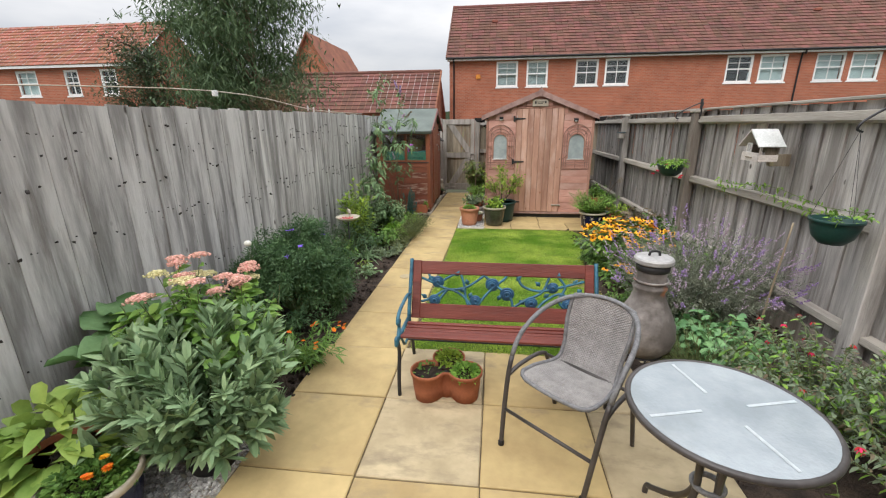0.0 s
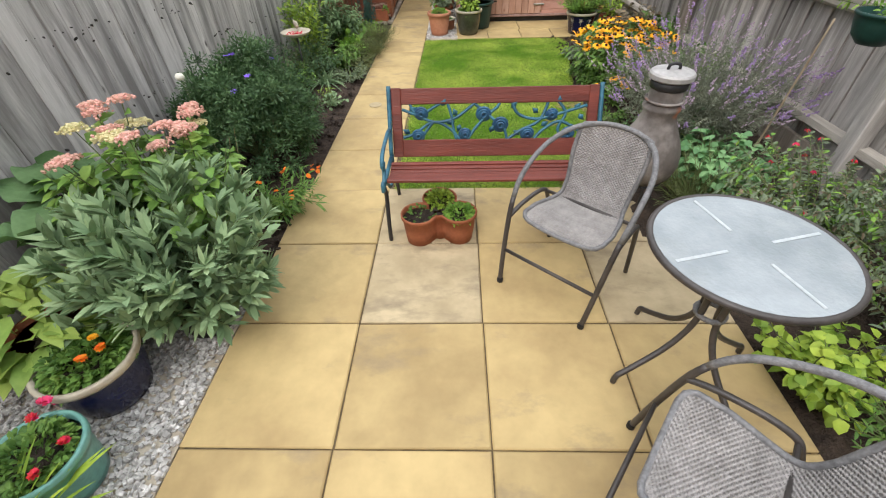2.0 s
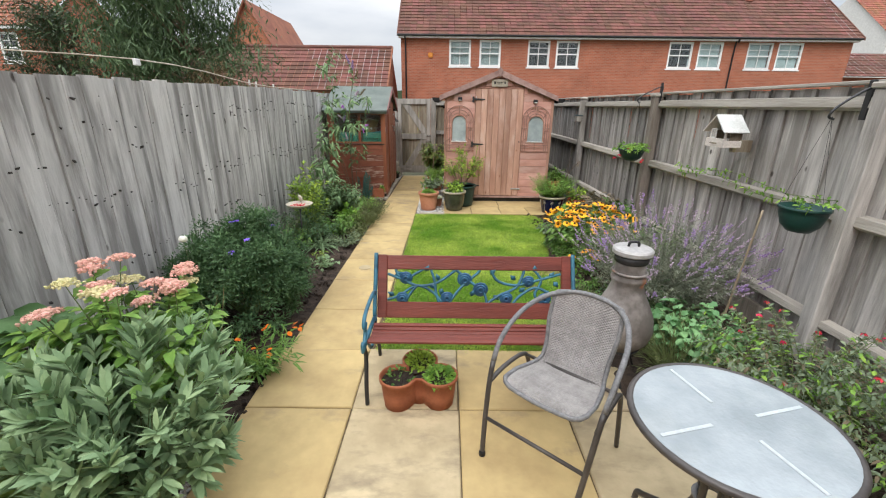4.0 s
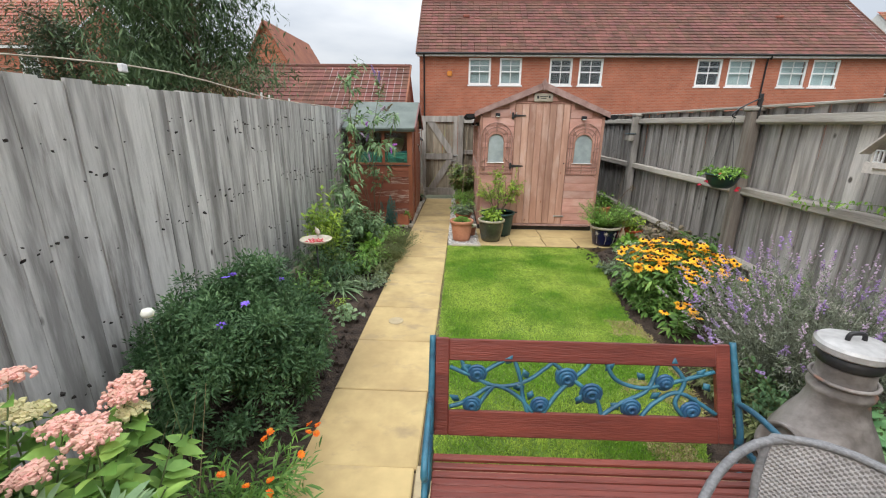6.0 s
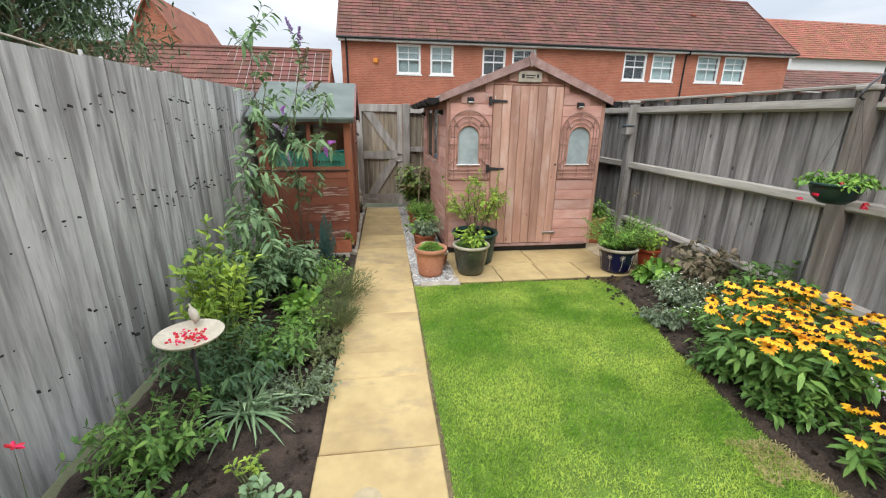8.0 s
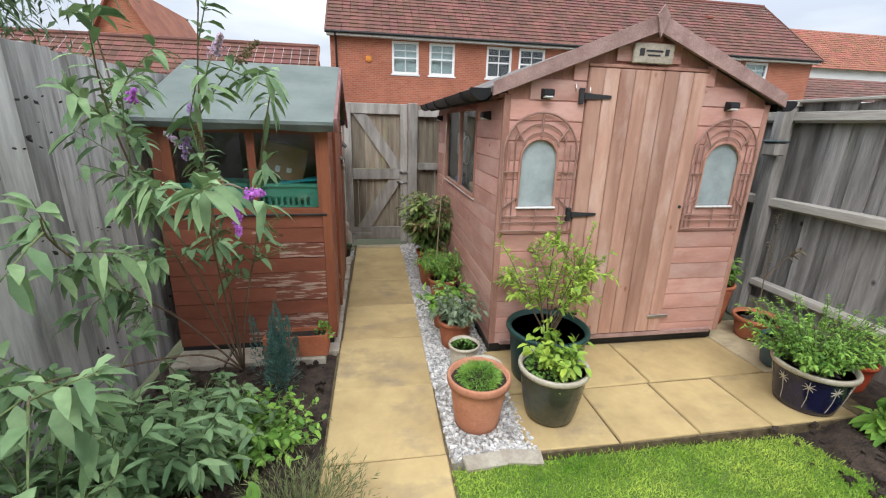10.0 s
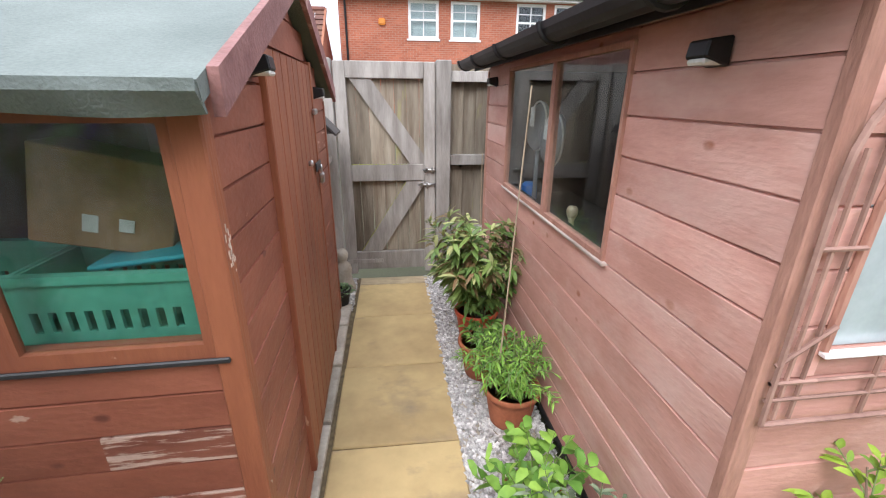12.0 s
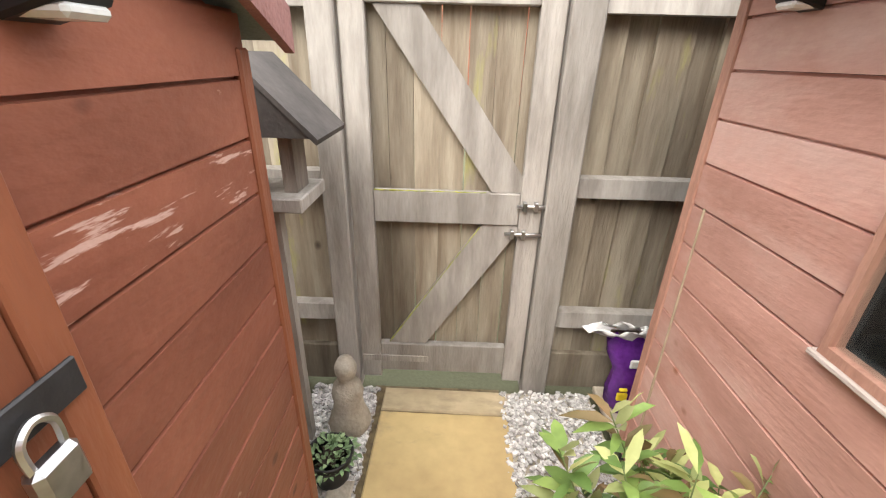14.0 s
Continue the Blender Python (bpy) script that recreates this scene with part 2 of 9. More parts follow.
# ---- materials ----
def surface(name, a, b, scale=6.0, stretch=(1, 1, 1), rough=0.75, bump=0.25, fine=60.0, metal=0.0, vary=0.15, spec=0.4, spots=None, island=0.0,
            translucent=0.0, fine_amount=0.25, bump_dist=0.01, mid=(0.35, 0.65), coat=0.0, stain=None):
    """A worn surface between the colours a and b: broad patches, fine grain, relief, and a shift from piece to piece."""
    m = bpy.data.materials.new(name)
    m.use_nodes = True
    nt = m.node_tree
    n, link = nt.nodes, nt.links.new
    bsdf = n["Principled BSDF"]
    tc, info = n.new("ShaderNodeTexCoord"), n.new("ShaderNodeObjectInfo")
    shift = n.new("ShaderNodeMath")
    shift.operation = "MULTIPLY"
    shift.inputs[1].default_value = 37.0
    link(info.outputs["Random"], shift.inputs[0])
    add = n.new("ShaderNodeVectorMath")
    add.operation = "ADD"
    link(tc.outputs["Object"], add.inputs[0])
    link(shift.outputs[0], add.inputs[1])
    mp = n.new("ShaderNodeMapping")
    mp.inputs["Scale"].default_value = stretch
    link(add.outputs[0], mp.inputs["Vector"])
    n1, n2 = n.new("ShaderNodeTexNoise"), n.new("ShaderNodeTexNoise")
    n1.inputs["Scale"].default_value, n1.inputs["Detail"].default_value, n1.inputs["Roughness"].default_value = scale, 5.0, 0.6
    n2.inputs["Scale"].default_value, n2.inputs["Detail"].default_value = fine, 3.0
    link(mp.outputs[0], n1.inputs["Vector"])
    link(mp.outputs[0], n2.inputs["Vector"])
    ramp = n.new("ShaderNodeValToRGB")
    ramp.color_ramp.elements[0].position, ramp.color_ramp.elements[1].position = mid
    ramp.color_ramp.elements[0].color, ramp.color_ramp.elements[1].color = (*b, 1), (*a, 1)
    link(n1.outputs["Fac"], ramp.inputs["Fac"])
    colour = ramp.outputs["Color"]
    if spots:
        col, sscale, size, sstretch = spots
        vm = n.new("ShaderNodeMapping")
        vm.inputs["Scale"].default_value = sstretch
        link(add.outputs[0], vm.inputs["Vector"])
        vo = n.new("ShaderNodeTexVoronoi")
        vo.inputs["Scale"].default_value = sscale
        link(vm.outputs[0], vo.inputs["Vector"])
        vr = n.new("ShaderNodeValToRGB")
        vr.color_ramp.elements[0].position, vr.color_ramp.elements[1].position = size * 0.5, size
        vr.color_ramp.elements[0].color, vr.color_ramp.elements[1].color = (1, 1, 1, 1), (0, 0, 0, 1)
        link(vo.outputs["Distance"], vr.inputs["Fac"])
        mx = n.new("ShaderNodeMix")
        mx.data_type = "RGBA"
        link(vr.outputs["Color"], mx.inputs["Factor"])
        link(colour, mx.inputs[6])
        mx.inputs[7].default_value = (*col, 1)
        colour = mx.outputs[2]
    if stain:
        col, sscale, lo, hi, sstretch = stain
        sm_ = n.new("ShaderNodeMapping")
        sm_.inputs["Scale"].default_value, sm_.inputs["Location"].default_value = sstretch, (3.1, 7.7, 1.3)
        link(add.outputs[0], sm_.inputs["Vector"])
        sn = n.new("ShaderNodeTexNoise")
        sn.inputs["Scale"].default_value, sn.inputs["Detail"].default_value, sn.inputs["Roughness"].default_value = sscale, 6.0, 0.65
        link(sm_.outputs[0], sn.inputs["Vector"])
        sr = n.new("ShaderNodeMapRange")
        sr.inputs["From Min"].default_value, sr.inputs["From Max"].default_value = lo, hi
        link(sn.outputs["Fac"], sr.inputs["Value"])
        mx2 = n.new("ShaderNodeMix")
        mx2.data_type = "RGBA"
        link(sr.outputs[0], mx2.inputs["Factor"])
        link(colour, mx2.inputs[6])
        mx2.inputs[7].default_value = (*col, 1)
        colour = mx2.outputs[2]
    # value: fine grain and a shift from piece to piece or leaf to leaf
    val = n.new("ShaderNodeMapRange")
    val.inputs["To Min"].default_value, val.inputs["To Max"].default_value = 1 - fine_amount, 1 + fine_amount
    link(n2.outputs["Fac"], val.inputs["Value"])
    rnd = n.new("ShaderNodeMapRange")
    w = island or vary
    rnd.inputs["To Min"].default_value, rnd.inputs["To Max"].default_value = 1 - w, 1 + w
    if island:
        geo = n.new("ShaderNodeNewGeometry")
        link(geo.outputs["Random Per Island"], rnd.inputs["Value"])
    else:
        link(info.outputs["Random"], rnd.inputs["Value"])
    mul = n.new("ShaderNodeMath")
    mul.operation = "MULTIPLY"
    link(val.outputs[0], mul.inputs[0])
    link(rnd.outputs[0], mul.inputs[1])
    hsv = n.new("ShaderNodeHueSaturation")
    link(colour, hsv.inputs["Color"])
    link(mul.outputs[0], hsv.inputs["Value"])
    if island:
        hue = n.new("ShaderNodeMapRange")
        hue.inputs["To Min"].default_value, hue.inputs["To Max"].default_value = 0.515, 0.485
        link(geo.outputs["Random Per Island"], hue.inputs["Value"])
        link(hue.outputs[0], hsv.inputs["Hue"])
    link(hsv.outputs[0], bsdf.inputs["Base Color"])
    bsdf.inputs["Roughness"].default_value, bsdf.inputs["Metallic"].default_value = rough, metal
    bsdf.inputs["Specular IOR Level"].default_value = spec
    bsdf.inputs["Coat Weight"].default_value = coat
    if bump:
        sm = n.new("ShaderNodeMath")
        sm.operation = "ADD"
        link(n1.outputs["Fac"], sm.inputs[0])
        link(n2.outputs["Fac"], sm.inputs[1])
        bp = n.new("ShaderNodeBump")
        bp.inputs["Strength"].default_value, bp.inputs["Distance"].default_value = bump, bump_dist
        link(sm.outputs[0], bp.inputs["Height"])
        link(bp.outputs[0], bsdf.inputs["Normal"])
    if translucent:
        tr, mixs = n.new("ShaderNodeBsdfTranslucent"), n.new("ShaderNodeMixShader")
        link(hsv.outputs[0], tr.inputs["Color"])
        mixs.inputs[0].default_value = translucent
        link(bsdf.outputs[0], mixs.inputs[1])
        link(tr.outputs[0], mixs.inputs[2])
        link(mixs.outputs[0], n["Material Output"].inputs["Surface"])
    return m


def leafy(name, a, b, rough=0.5, translucent=0.17, spec=0.32, island=0.3):
    return surface(name, a, b, scale=5, rough=rough, bump=0.0, fine=40, island=island, translucent=translucent, spec=spec, fine_amount=0.12)


def brickwork(name, a, b, mortar, soldier=False):
    m = bpy.data.materials.new(name)
    m.use_nodes = True
    nt = m.node_tree
    n, link = nt.nodes, nt.links.new
    bsdf = n["Principled BSDF"]
    tc, sep, com, add = n.new("ShaderNodeTexCoord"), n.new("ShaderNodeSeparateXYZ"), n.new("ShaderNodeCombineXYZ"), n.new("ShaderNodeMath")
    link(tc.outputs["Object"], sep.inputs[0])
    link(sep.outputs["X"], add.inputs[0])
    link(sep.outputs["Y"], add.inputs[1])
    link(add.outputs[0], com.inputs["X"])
    link(sep.outputs["Z"], com.inputs["Y"])
    br = n.new("ShaderNodeTexBrick")
    br.inputs["Scale"].default_value = 1.0
    br.inputs["Brick Width"].default_value, br.inputs["Row Height"].default_value, br.inputs["Mortar Size"].default_value = 0.225, 0.075, 0.008
    br.inputs["Color1"].default_value, br.inputs["Color2"].default_value, br.inputs["Mortar"].default_value = (*a, 1), (*b, 1), (*mortar, 1)
    link(com.outputs[0], br.inputs["Vector"])
    no = n.new("ShaderNodeTexNoise")
    no.inputs["Scale"].default_value, no.inputs["Detail"].default_value = 0.9, 6.0
    link(tc.outputs["Object"], no.inputs["Vector"])
    mr = n.new("ShaderNodeMapRange")
    mr.inputs["To Min"].default_value, mr.inputs["To Max"].default_value = 0.7, 1.3
    link(no.outputs["Fac"], mr.inputs["Value"])
    hsv = n.new("ShaderNodeHueSaturation")
    link(br.outputs["Color"], hsv.inputs["Color"])
    link(mr.outputs[0], hsv.inputs["Value"])
    link(hsv.outputs[0], bsdf.inputs["Base Color"])
    bsdf.inputs["Roughness"].default_value = 0.9
    bp = n.new("ShaderNodeBump")
    bp.inputs["Strength"].default_value, bp.inputs["Distance"].default_value = 0.5, 0.008
    bp.invert = True
    link(br.outputs["Fac"], bp.inputs["Height"])
    link(bp.outputs[0], bsdf.inputs["Normal"])
    return m


def glassy(name, colour=(0.9, 0.95, 0.95), rough=0.02, alpha=0.25, spec=0.6):
    """A window pane: mostly clear, with a real gloss."""
    m = bpy.data.materials.new(name)
    m.use_nodes = True
    nt = m.node_tree
    n, link = nt.nodes, nt.links.new
    gl, tr, mx, fr = n.new("ShaderNodeBsdfGlossy"), n.new("ShaderNodeBsdfTransparent"), n.new("ShaderNodeMixShader"), n.new("ShaderNodeLayerWeight")
    pw, ml = n.new("ShaderNodeMath"), n.new("ShaderNodeMath")
    pw.operation, ml.operation = "POWER", "MULTIPLY_ADD"
    pw.inputs[1].default_value = 4.0
    ml.inputs[1].default_value, ml.inputs[2].default_value = 0.32, 0.05
    gl.inputs["Roughness"].default_value = rough
    gl.inputs["Color"].default_value = (1, 1, 1, 1)
    tr.inputs["Color"].default_value = (*colour, 1)
    fr.inputs["Blend"].default_value = 0.5
    link(fr.outputs["Facing"], pw.inputs[0])
    link(pw.outputs[0], ml.inputs[0])
    link(ml.outputs[0], mx.inputs[0])
    link(tr.outputs[0], mx.inputs[1])
    link(gl.outputs[0], mx.inputs[2])
    link(mx.outputs[0], n["Material Output"].inputs["Surface"])
    return m


M_SLAB = surface("sandstone_slab", (0.55, 0.415, 0.195), (0.40, 0.29, 0.135), scale=2.2, rough=0.75, bump=0.3, fine=14, vary=0.08, fine_amount=0.13, bump_dist=0.012,
                 stain=((0.30, 0.23, 0.14), 2.2, 0.56, 0.74, (1, 1.6, 1)))
M_SLAB_PALE = surface("weathered_slab", (0.54, 0.44, 0.275), (0.38, 0.305, 0.185), scale=3.0, rough=0.8, bump=0.3, fine=16, vary=0.1, fine_amount=0.12, bump_dist=0.012, stain=((0.26, 0.21, 0.14), 3.0, 0.5, 0.7, (1, 2.2, 1)))
M_JOINT = surface("joint_sand", (0.17, 0.13, 0.07), (0.08, 0.058, 0.032), scale=20, rough=0.95)
M_SOIL = surface("bed_soil", (0.075, 0.052, 0.038), (0.028, 0.02, 0.015), scale=14, rough=0.95, bump=0.9, fine=90, fine_amount=0.4, bump_dist=0.02)
M_LAWN_SOIL = surface("turf", (0.15, 0.24, 0.035), (0.09, 0.15, 0.025), scale=12, rough=0.95, bump=0.5, fine=120)
M_GRASS = surface("grass_blades", (0.53, 0.65, 0.13), (0.20, 0.385, 0.04), scale=1.5, mid=(0.4, 0.62), rough=0.6, bump=0, fine=9, island=0.3, translucent=0.35, spec=0.25, fine_amount=0.2)
M_GRAVEL = surface("white_gravel", (0.72, 0.71, 0.685), (0.36, 0.345, 0.325), scale=30, rough=0.8, bump=0.2, island=0.3)
M_FENCE = surface("grey_fence_wood", (0.50, 0.475, 0.45), (0.225, 0.21, 0.195), scale=2.6, stretch=(5, 5, 0.45), rough=0.85, bump=0.5, fine=26, vary=0.24, fine_amount=0.16, mid=(0.36, 0.62),
                  spots=((0.09, 0.08, 0.07), 3.0, 0.08, (1.3, 1.3, 0.9)))
M_FENCE_OLD = surface("darkened_fence_wood", (0.37, 0.35, 0.335), (0.15, 0.14, 0.13), scale=2.6, stretch=(5, 5, 0.45), rough=0.85, bump=0.5, fine=26, vary=0.2, fine_amount=0.16, mid=(0.36, 0.66),
                      spots=((0.06, 0.055, 0.05), 3.0, 0.08, (1.3, 1.3, 0.9)), stain=((0.46, 0.45, 0.44), 2.4, 0.56, 0.74, (5, 5, 0.4)))
M_SILL = surface("bleached_sill", (0.62, 0.54, 0.49), (0.40, 0.32, 0.28), scale=5, stretch=(3, 0.6, 3), rough=0.8, bump=0.4, fine=30)
M_FENCE_PALE = surface("silver_fence_wood", (0.62, 0.605, 0.585), (0.265, 0.255, 0.245), scale=2.0, stretch=(4.5, 4.5, 0.5), rough=0.8, bump=0.5, fine=26, vary=0.13, fine_amount=0.14, mid=(0.38, 0.6),
                       spots=((0.07, 0.06, 0.055), 3.1, 0.09, (1.4, 1.4, 0.8)), stain=((0.20, 0.18, 0.165), 2.4, 0.56, 0.72, (5, 5, 0.5)))
M_BARE = surface("bare_pale_wood", (0.66, 0.55, 0.47), (0.5, 0.4, 0.33), scale=30, rough=0.9, bump=0.3)
M_FENCE_RAIL = surface("grey_rail_wood", (0.48, 0.45, 0.40), (0.32, 0.29, 0.255), scale=3.2, stretch=(6, 0.45, 6), rough=0.85, bump=0.4, fine=26, vary=0.12, fine_amount=0.2)
M_FENCE_DARK = surface("brown_grey_fence_wood", (0.33, 0.29, 0.25), (0.18, 0.15, 0.125), scale=3.2, stretch=(6, 6, 0.45), rough=0.85, bump=0.5, fine=26, vary=0.2, fine_amount=0.22,
                       spots=((0.05, 0.04, 0.035), 3.0, 0.07, (1.3, 1.3, 0.9)))
M_GATE = surface("green_grey_gate_wood", (0.335, 0.295, 0.225), (0.175, 0.14, 0.1), scale=2.6, stretch=(4.5, 4.5, 0.5), rough=0.85, bump=0.45, fine=26, vary=0.3, fine_amount=0.13,
                 spots=((0.07, 0.055, 0.04), 2.6, 0.075, (1.3, 1.3, 0.9)), stain=((0.36, 0.36, 0.10), 1.6, 0.60, 0.76, (3, 3, 0.7)))
M_GATE_FRAME = surface("grey_gate_frame", (0.405, 0.38, 0.345), (0.245, 0.225, 0.2), scale=3.0, stretch=(4, 4, 0.7), rough=0.85, bump=0.4, fine=26, vary=0.12, fine_amount=0.12,
                       spots=((0.1, 0.08, 0.06), 2.2, 0.07, (1.3, 1.3, 0.9)))
M_PINK = surface("faded_cedar_cladding", (0.60, 0.335, 0.275), (0.45, 0.235, 0.185), scale=2.2, stretch=(0.9, 0.9, 3.2), rough=0.72, bump=0.22, fine=30, vary=0.13, fine_amount=0.07,
                 spots=((0.33, 0.13, 0.075), 4.6, 0.1, (1, 1, 1.5)), stain=((0.62, 0.42, 0.36), 1.6, 0.48, 0.72, (1, 1, 2.2)))
M_PINK_V = surface("faded_cedar_door", (0.52, 0.315, 0.235), (0.36, 0.195, 0.14), scale=2.2, stretch=(4, 4, 0.6), rough=0.72, bump=0.22, fine=30, vary=0.14, fine_amount=0.07,
                   spots=((0.28, 0.12, 0.07), 3.4, 0.08, (1.5, 1.5, 0.9)), stain=((0.62, 0.45, 0.38), 1.8, 0.5, 0.75, (2.2, 2.2, 0.8)))
M_PINK_TRIM = surface("cedar_trim", (0.46, 0.255, 0.19), (0.33, 0.17, 0.125), scale=3, stretch=(4, 4, 1), rough=0.75, bump=0.3, fine=30)
M_BARGE = surface("weathered_barge_board", (0.40, 0.27, 0.24), (0.27, 0.17, 0.15), scale=3, stretch=(3, 3, 3), rough=0.8, bump=0.3, fine=30)
M_BARGE_RED = surface("weathered_red_barge_board", (0.30, 0.15, 0.135), (0.2, 0.09, 0.08), scale=3, stretch=(3, 3, 3), rough=0.75, bump=0.3, fine=30, stain=((0.45, 0.3, 0.27), 7.0, 0.62, 0.7, (1, 1, 1)))
M_RUST = surface("red_brown_shed_paint", (0.315, 0.112, 0.068), (0.21, 0.07, 0.042), scale=2.2, stretch=(1, 1, 2.2), rough=0.5, bump=0.25, fine=30, vary=0.12, fine_amount=0.07, spec=0.4,
                 spots=((0.14, 0.045, 0.03), 4.2, 0.09, (1, 1, 1.5)), stain=((0.48, 0.30, 0.23), 9.0, 0.69, 0.73, (0.7, 0.7, 1.6)))
M_SCUFF = surface("scuffed_shed_paint", (0.315, 0.112, 0.068), (0.21, 0.07, 0.042), scale=2.2, stretch=(1, 1, 2.2), rough=0.5, bump=0.25, fine=30, vary=0.08, fine_amount=0.07, spec=0.4,
                  stain=((0.56, 0.36, 0.30), 6.5, 0.56, 0.60, (1, 1.0, 9)))
M_RUST_V = surface("red_brown_door_paint", (0.305, 0.108, 0.053), (0.205, 0.067, 0.036), scale=2.2, stretch=(3, 3, 0.6), rough=0.5, bump=0.25, fine=30, vary=0.12, fine_amount=0.07, spec=0.4, stain=((0.46, 0.28, 0.2), 8.0, 0.69, 0.73, (1.4, 1.4, 1)))
M_FLAKE = surface("flaking_shed_paint", (0.26, 0.095, 0.06), (0.165, 0.056, 0.036), scale=2.2, stretch=(1, 1, 2.2), rough=0.6, bump=0.35, fine=24, vary=0.1, fine_amount=0.08,
                  stain=((0.50, 0.35, 0.28), 4.2, 0.505, 0.555, (1.0, 1.0, 10)))
M_FELT = surface("green_roof_felt", (0.175, 0.205, 0.188), (0.125, 0.15, 0.138), scale=3, rough=0.9, bump=0.3, fine=150, fine_amount=0.2)
M_FELT_GREY = surface("grey_roof_felt", (0.2, 0.18, 0.17), (0.12, 0.11, 0.1), scale=3, rough=0.9, bump=0.3, fine=150)
M_BLACK_PLASTIC = surface("black_plastic", (0.02, 0.021, 0.023), (0.012, 0.012, 0.013), rough=0.5, bump=0.05, spec=0.3)
M_IRON = surface("black_iron", (0.03, 0.03, 0.032), (0.015, 0.015, 0.016), rough=0.5, bump=0.15, spec=0.5)
M_STEEL = surface("zinc_steel", (0.6, 0.6, 0.6), (0.4, 0.4, 0.4), rough=0.35, metal=1.0, bump=0.05)
M_LENS = surface("lamp_lens", (0.75, 0.76, 0.74), (0.6, 0.62, 0.6), rough=0.2, bump=0.0)
M_BRICK = brickwork("red_brick", (0.42, 0.13, 0.07), (0.33, 0.095, 0.05), (0.36, 0.22, 0.16))
M_BRICK_ORANGE = brickwork("orange_brick", (0.46, 0.17, 0.085), (0.38, 0.12, 0.06), (0.36, 0.24, 0.17))
M_TILE = surface("brown_roof_tile", (0.185, 0.08, 0.058), (0.115, 0.052, 0.041), scale=1.2, stretch=(1, 1, 1), rough=0.85, bump=0.2, fine=14, fine_amount=0.3, island=0.22)
M_TILE_ORANGE = surface("orange_roof_tile", (0.33, 0.13, 0.075), (0.23, 0.085, 0.055), scale=1.2, rough=0.85, bump=0.2, fine=14, fine_amount=0.3, island=0.18)
M_UPVC = surface("white_upvc", (0.83, 0.83, 0.82), (0.76, 0.76, 0.75), rough=0.35, bump=0.0)
M_RENDER = surface("white_render", (0.75, 0.74, 0.72), (0.66, 0.65, 0.63), rough=0.9, bump=0.1)
M_GLASS = glassy("window_glass")
M_GRIMY = glassy("grimy_shed_glass", colour=(0.86, 0.9, 0.88), rough=0.07)
# pale blue-grey holds both the frosting and the sky's reflection
M_FROST = surface("frosted_pane", (0.42, 0.485, 0.49), (0.28, 0.33, 0.335), scale=5, rough=0.22, bump=0.2, fine=12, spec=0.8, fine_amount=0.12)
M_BLIND = surface("pale_blind", (0.52, 0.58, 0.58), (0.42, 0.48, 0.48), scale=2, rough=0.8, bump=0.05)
# near-black that puts the gloom of interiors into the colour
M_INSIDE_SHADE = surface("inside_shade", (0.03, 0.032, 0.035), (0.015, 0.015, 0.017), rough=0.9)
M_CURTAIN = surface("pale_curtain", (0.62, 0.69, 0.68), (0.48, 0.56, 0.56), scale=4, stretch=(6, 6, 1), rough=0.8, bump=0.3)
M_GROUND = surface("far_ground", (0.1, 0.11, 0.06), (0.06, 0.06, 0.035), scale=0.4, rough=0.95, bump=0.3)
M_STONE = surface("pale_stone", (0.52, 0.47, 0.38), (0.36, 0.31, 0.24), scale=7, rough=0.85, bump=0.4, fine=60)

# ---- ground ----
solid("ground", abox((-400, -400, -0.3), (400, 400, -0.07)), M_GROUND, "bare earth and rough grass under the gardens", kind="structure")


def border_line(y):
    """The edge of the border towards the lawn and the paving."""
    pts = [(-3, 1.6), (2.1, 1.6), (2.11, 1.25), (2.69, 1.25), (3.2, 1.46), (3.75, 1.53), (4.4, 1.5), (5.1, 1.6), (5.8, 1.74), (6.3, 1.8), (6.5, 2.0), (6.51, 2.3), (6.84, 2.35), (6.85, 2.72), (9, 2.72)]
    return float(np.interp(y, [p[0] for p in pts], [p[1] for p in pts]))


def bed(name, x0, x1, y0, y1, label, seed, step=0.05, edge_low=-0.03):
    """A flower bed: lumpy soil, mounded towards its middle."""
    nx, ny = int((x1 - x0) / step) + 1, int((y1 - y0) / step) + 1
    v, f = [], []
    for j in range(ny + 1):
        for i in range(nx + 1):
            x, y = x0 + (x1 - x0) * i / nx, y0 + (y1 - y0) * j / ny
            e = min(i, nx - i, 4) / 4
            if name.endswith("east"):
                e *= min(1.0, max(0.0, (x - border_line(y)) / 0.12))
            h = edge_low + 0.03 * e + 0.022 * noise.noise((x * 9, y * 9, seed)) + 0.03 * e * noise.noise((x * 2.2, y * 2.2, seed + 5))
            if name.endswith("east") and x < border_line(y):
                h = -0.066
            v.append((x, y, h))
    for j in range(ny):
        for i in range(nx):
            a = j * (nx + 1) + i
            f.append((a, a + 1, a + nx + 2, a + nx + 1))
    return solid(name, (np.array(v), f), M_SOIL, label, kind="structure", smooth=True)


bed("flower_bed_west", -1.78, -0.70, 1.84, 7.7, "dark crumbly soil along the close-boarded fence", 1)
bed("flower_bed_east", 1.25, 2.84, -2.2, 7.0, "dark crumbly soil along the railed fence", 2)
clods = RNG.uniform((-1.7, 1.9, 0.0), (-0.74, 7.5, 0.004), (900, 3))
clods2 = RNG.uniform((1.6, 2.6, 0.0), (2.8, 6.5, 0.004), (700, 3))
solid("soil_clods", pebble_mesh(np.concatenate([clods, clods2]), RNG.uniform(0.006, 0.022, 1600), 0.8), M_SOIL, "loose clods of dark garden soil", "soil", kind="stuff")

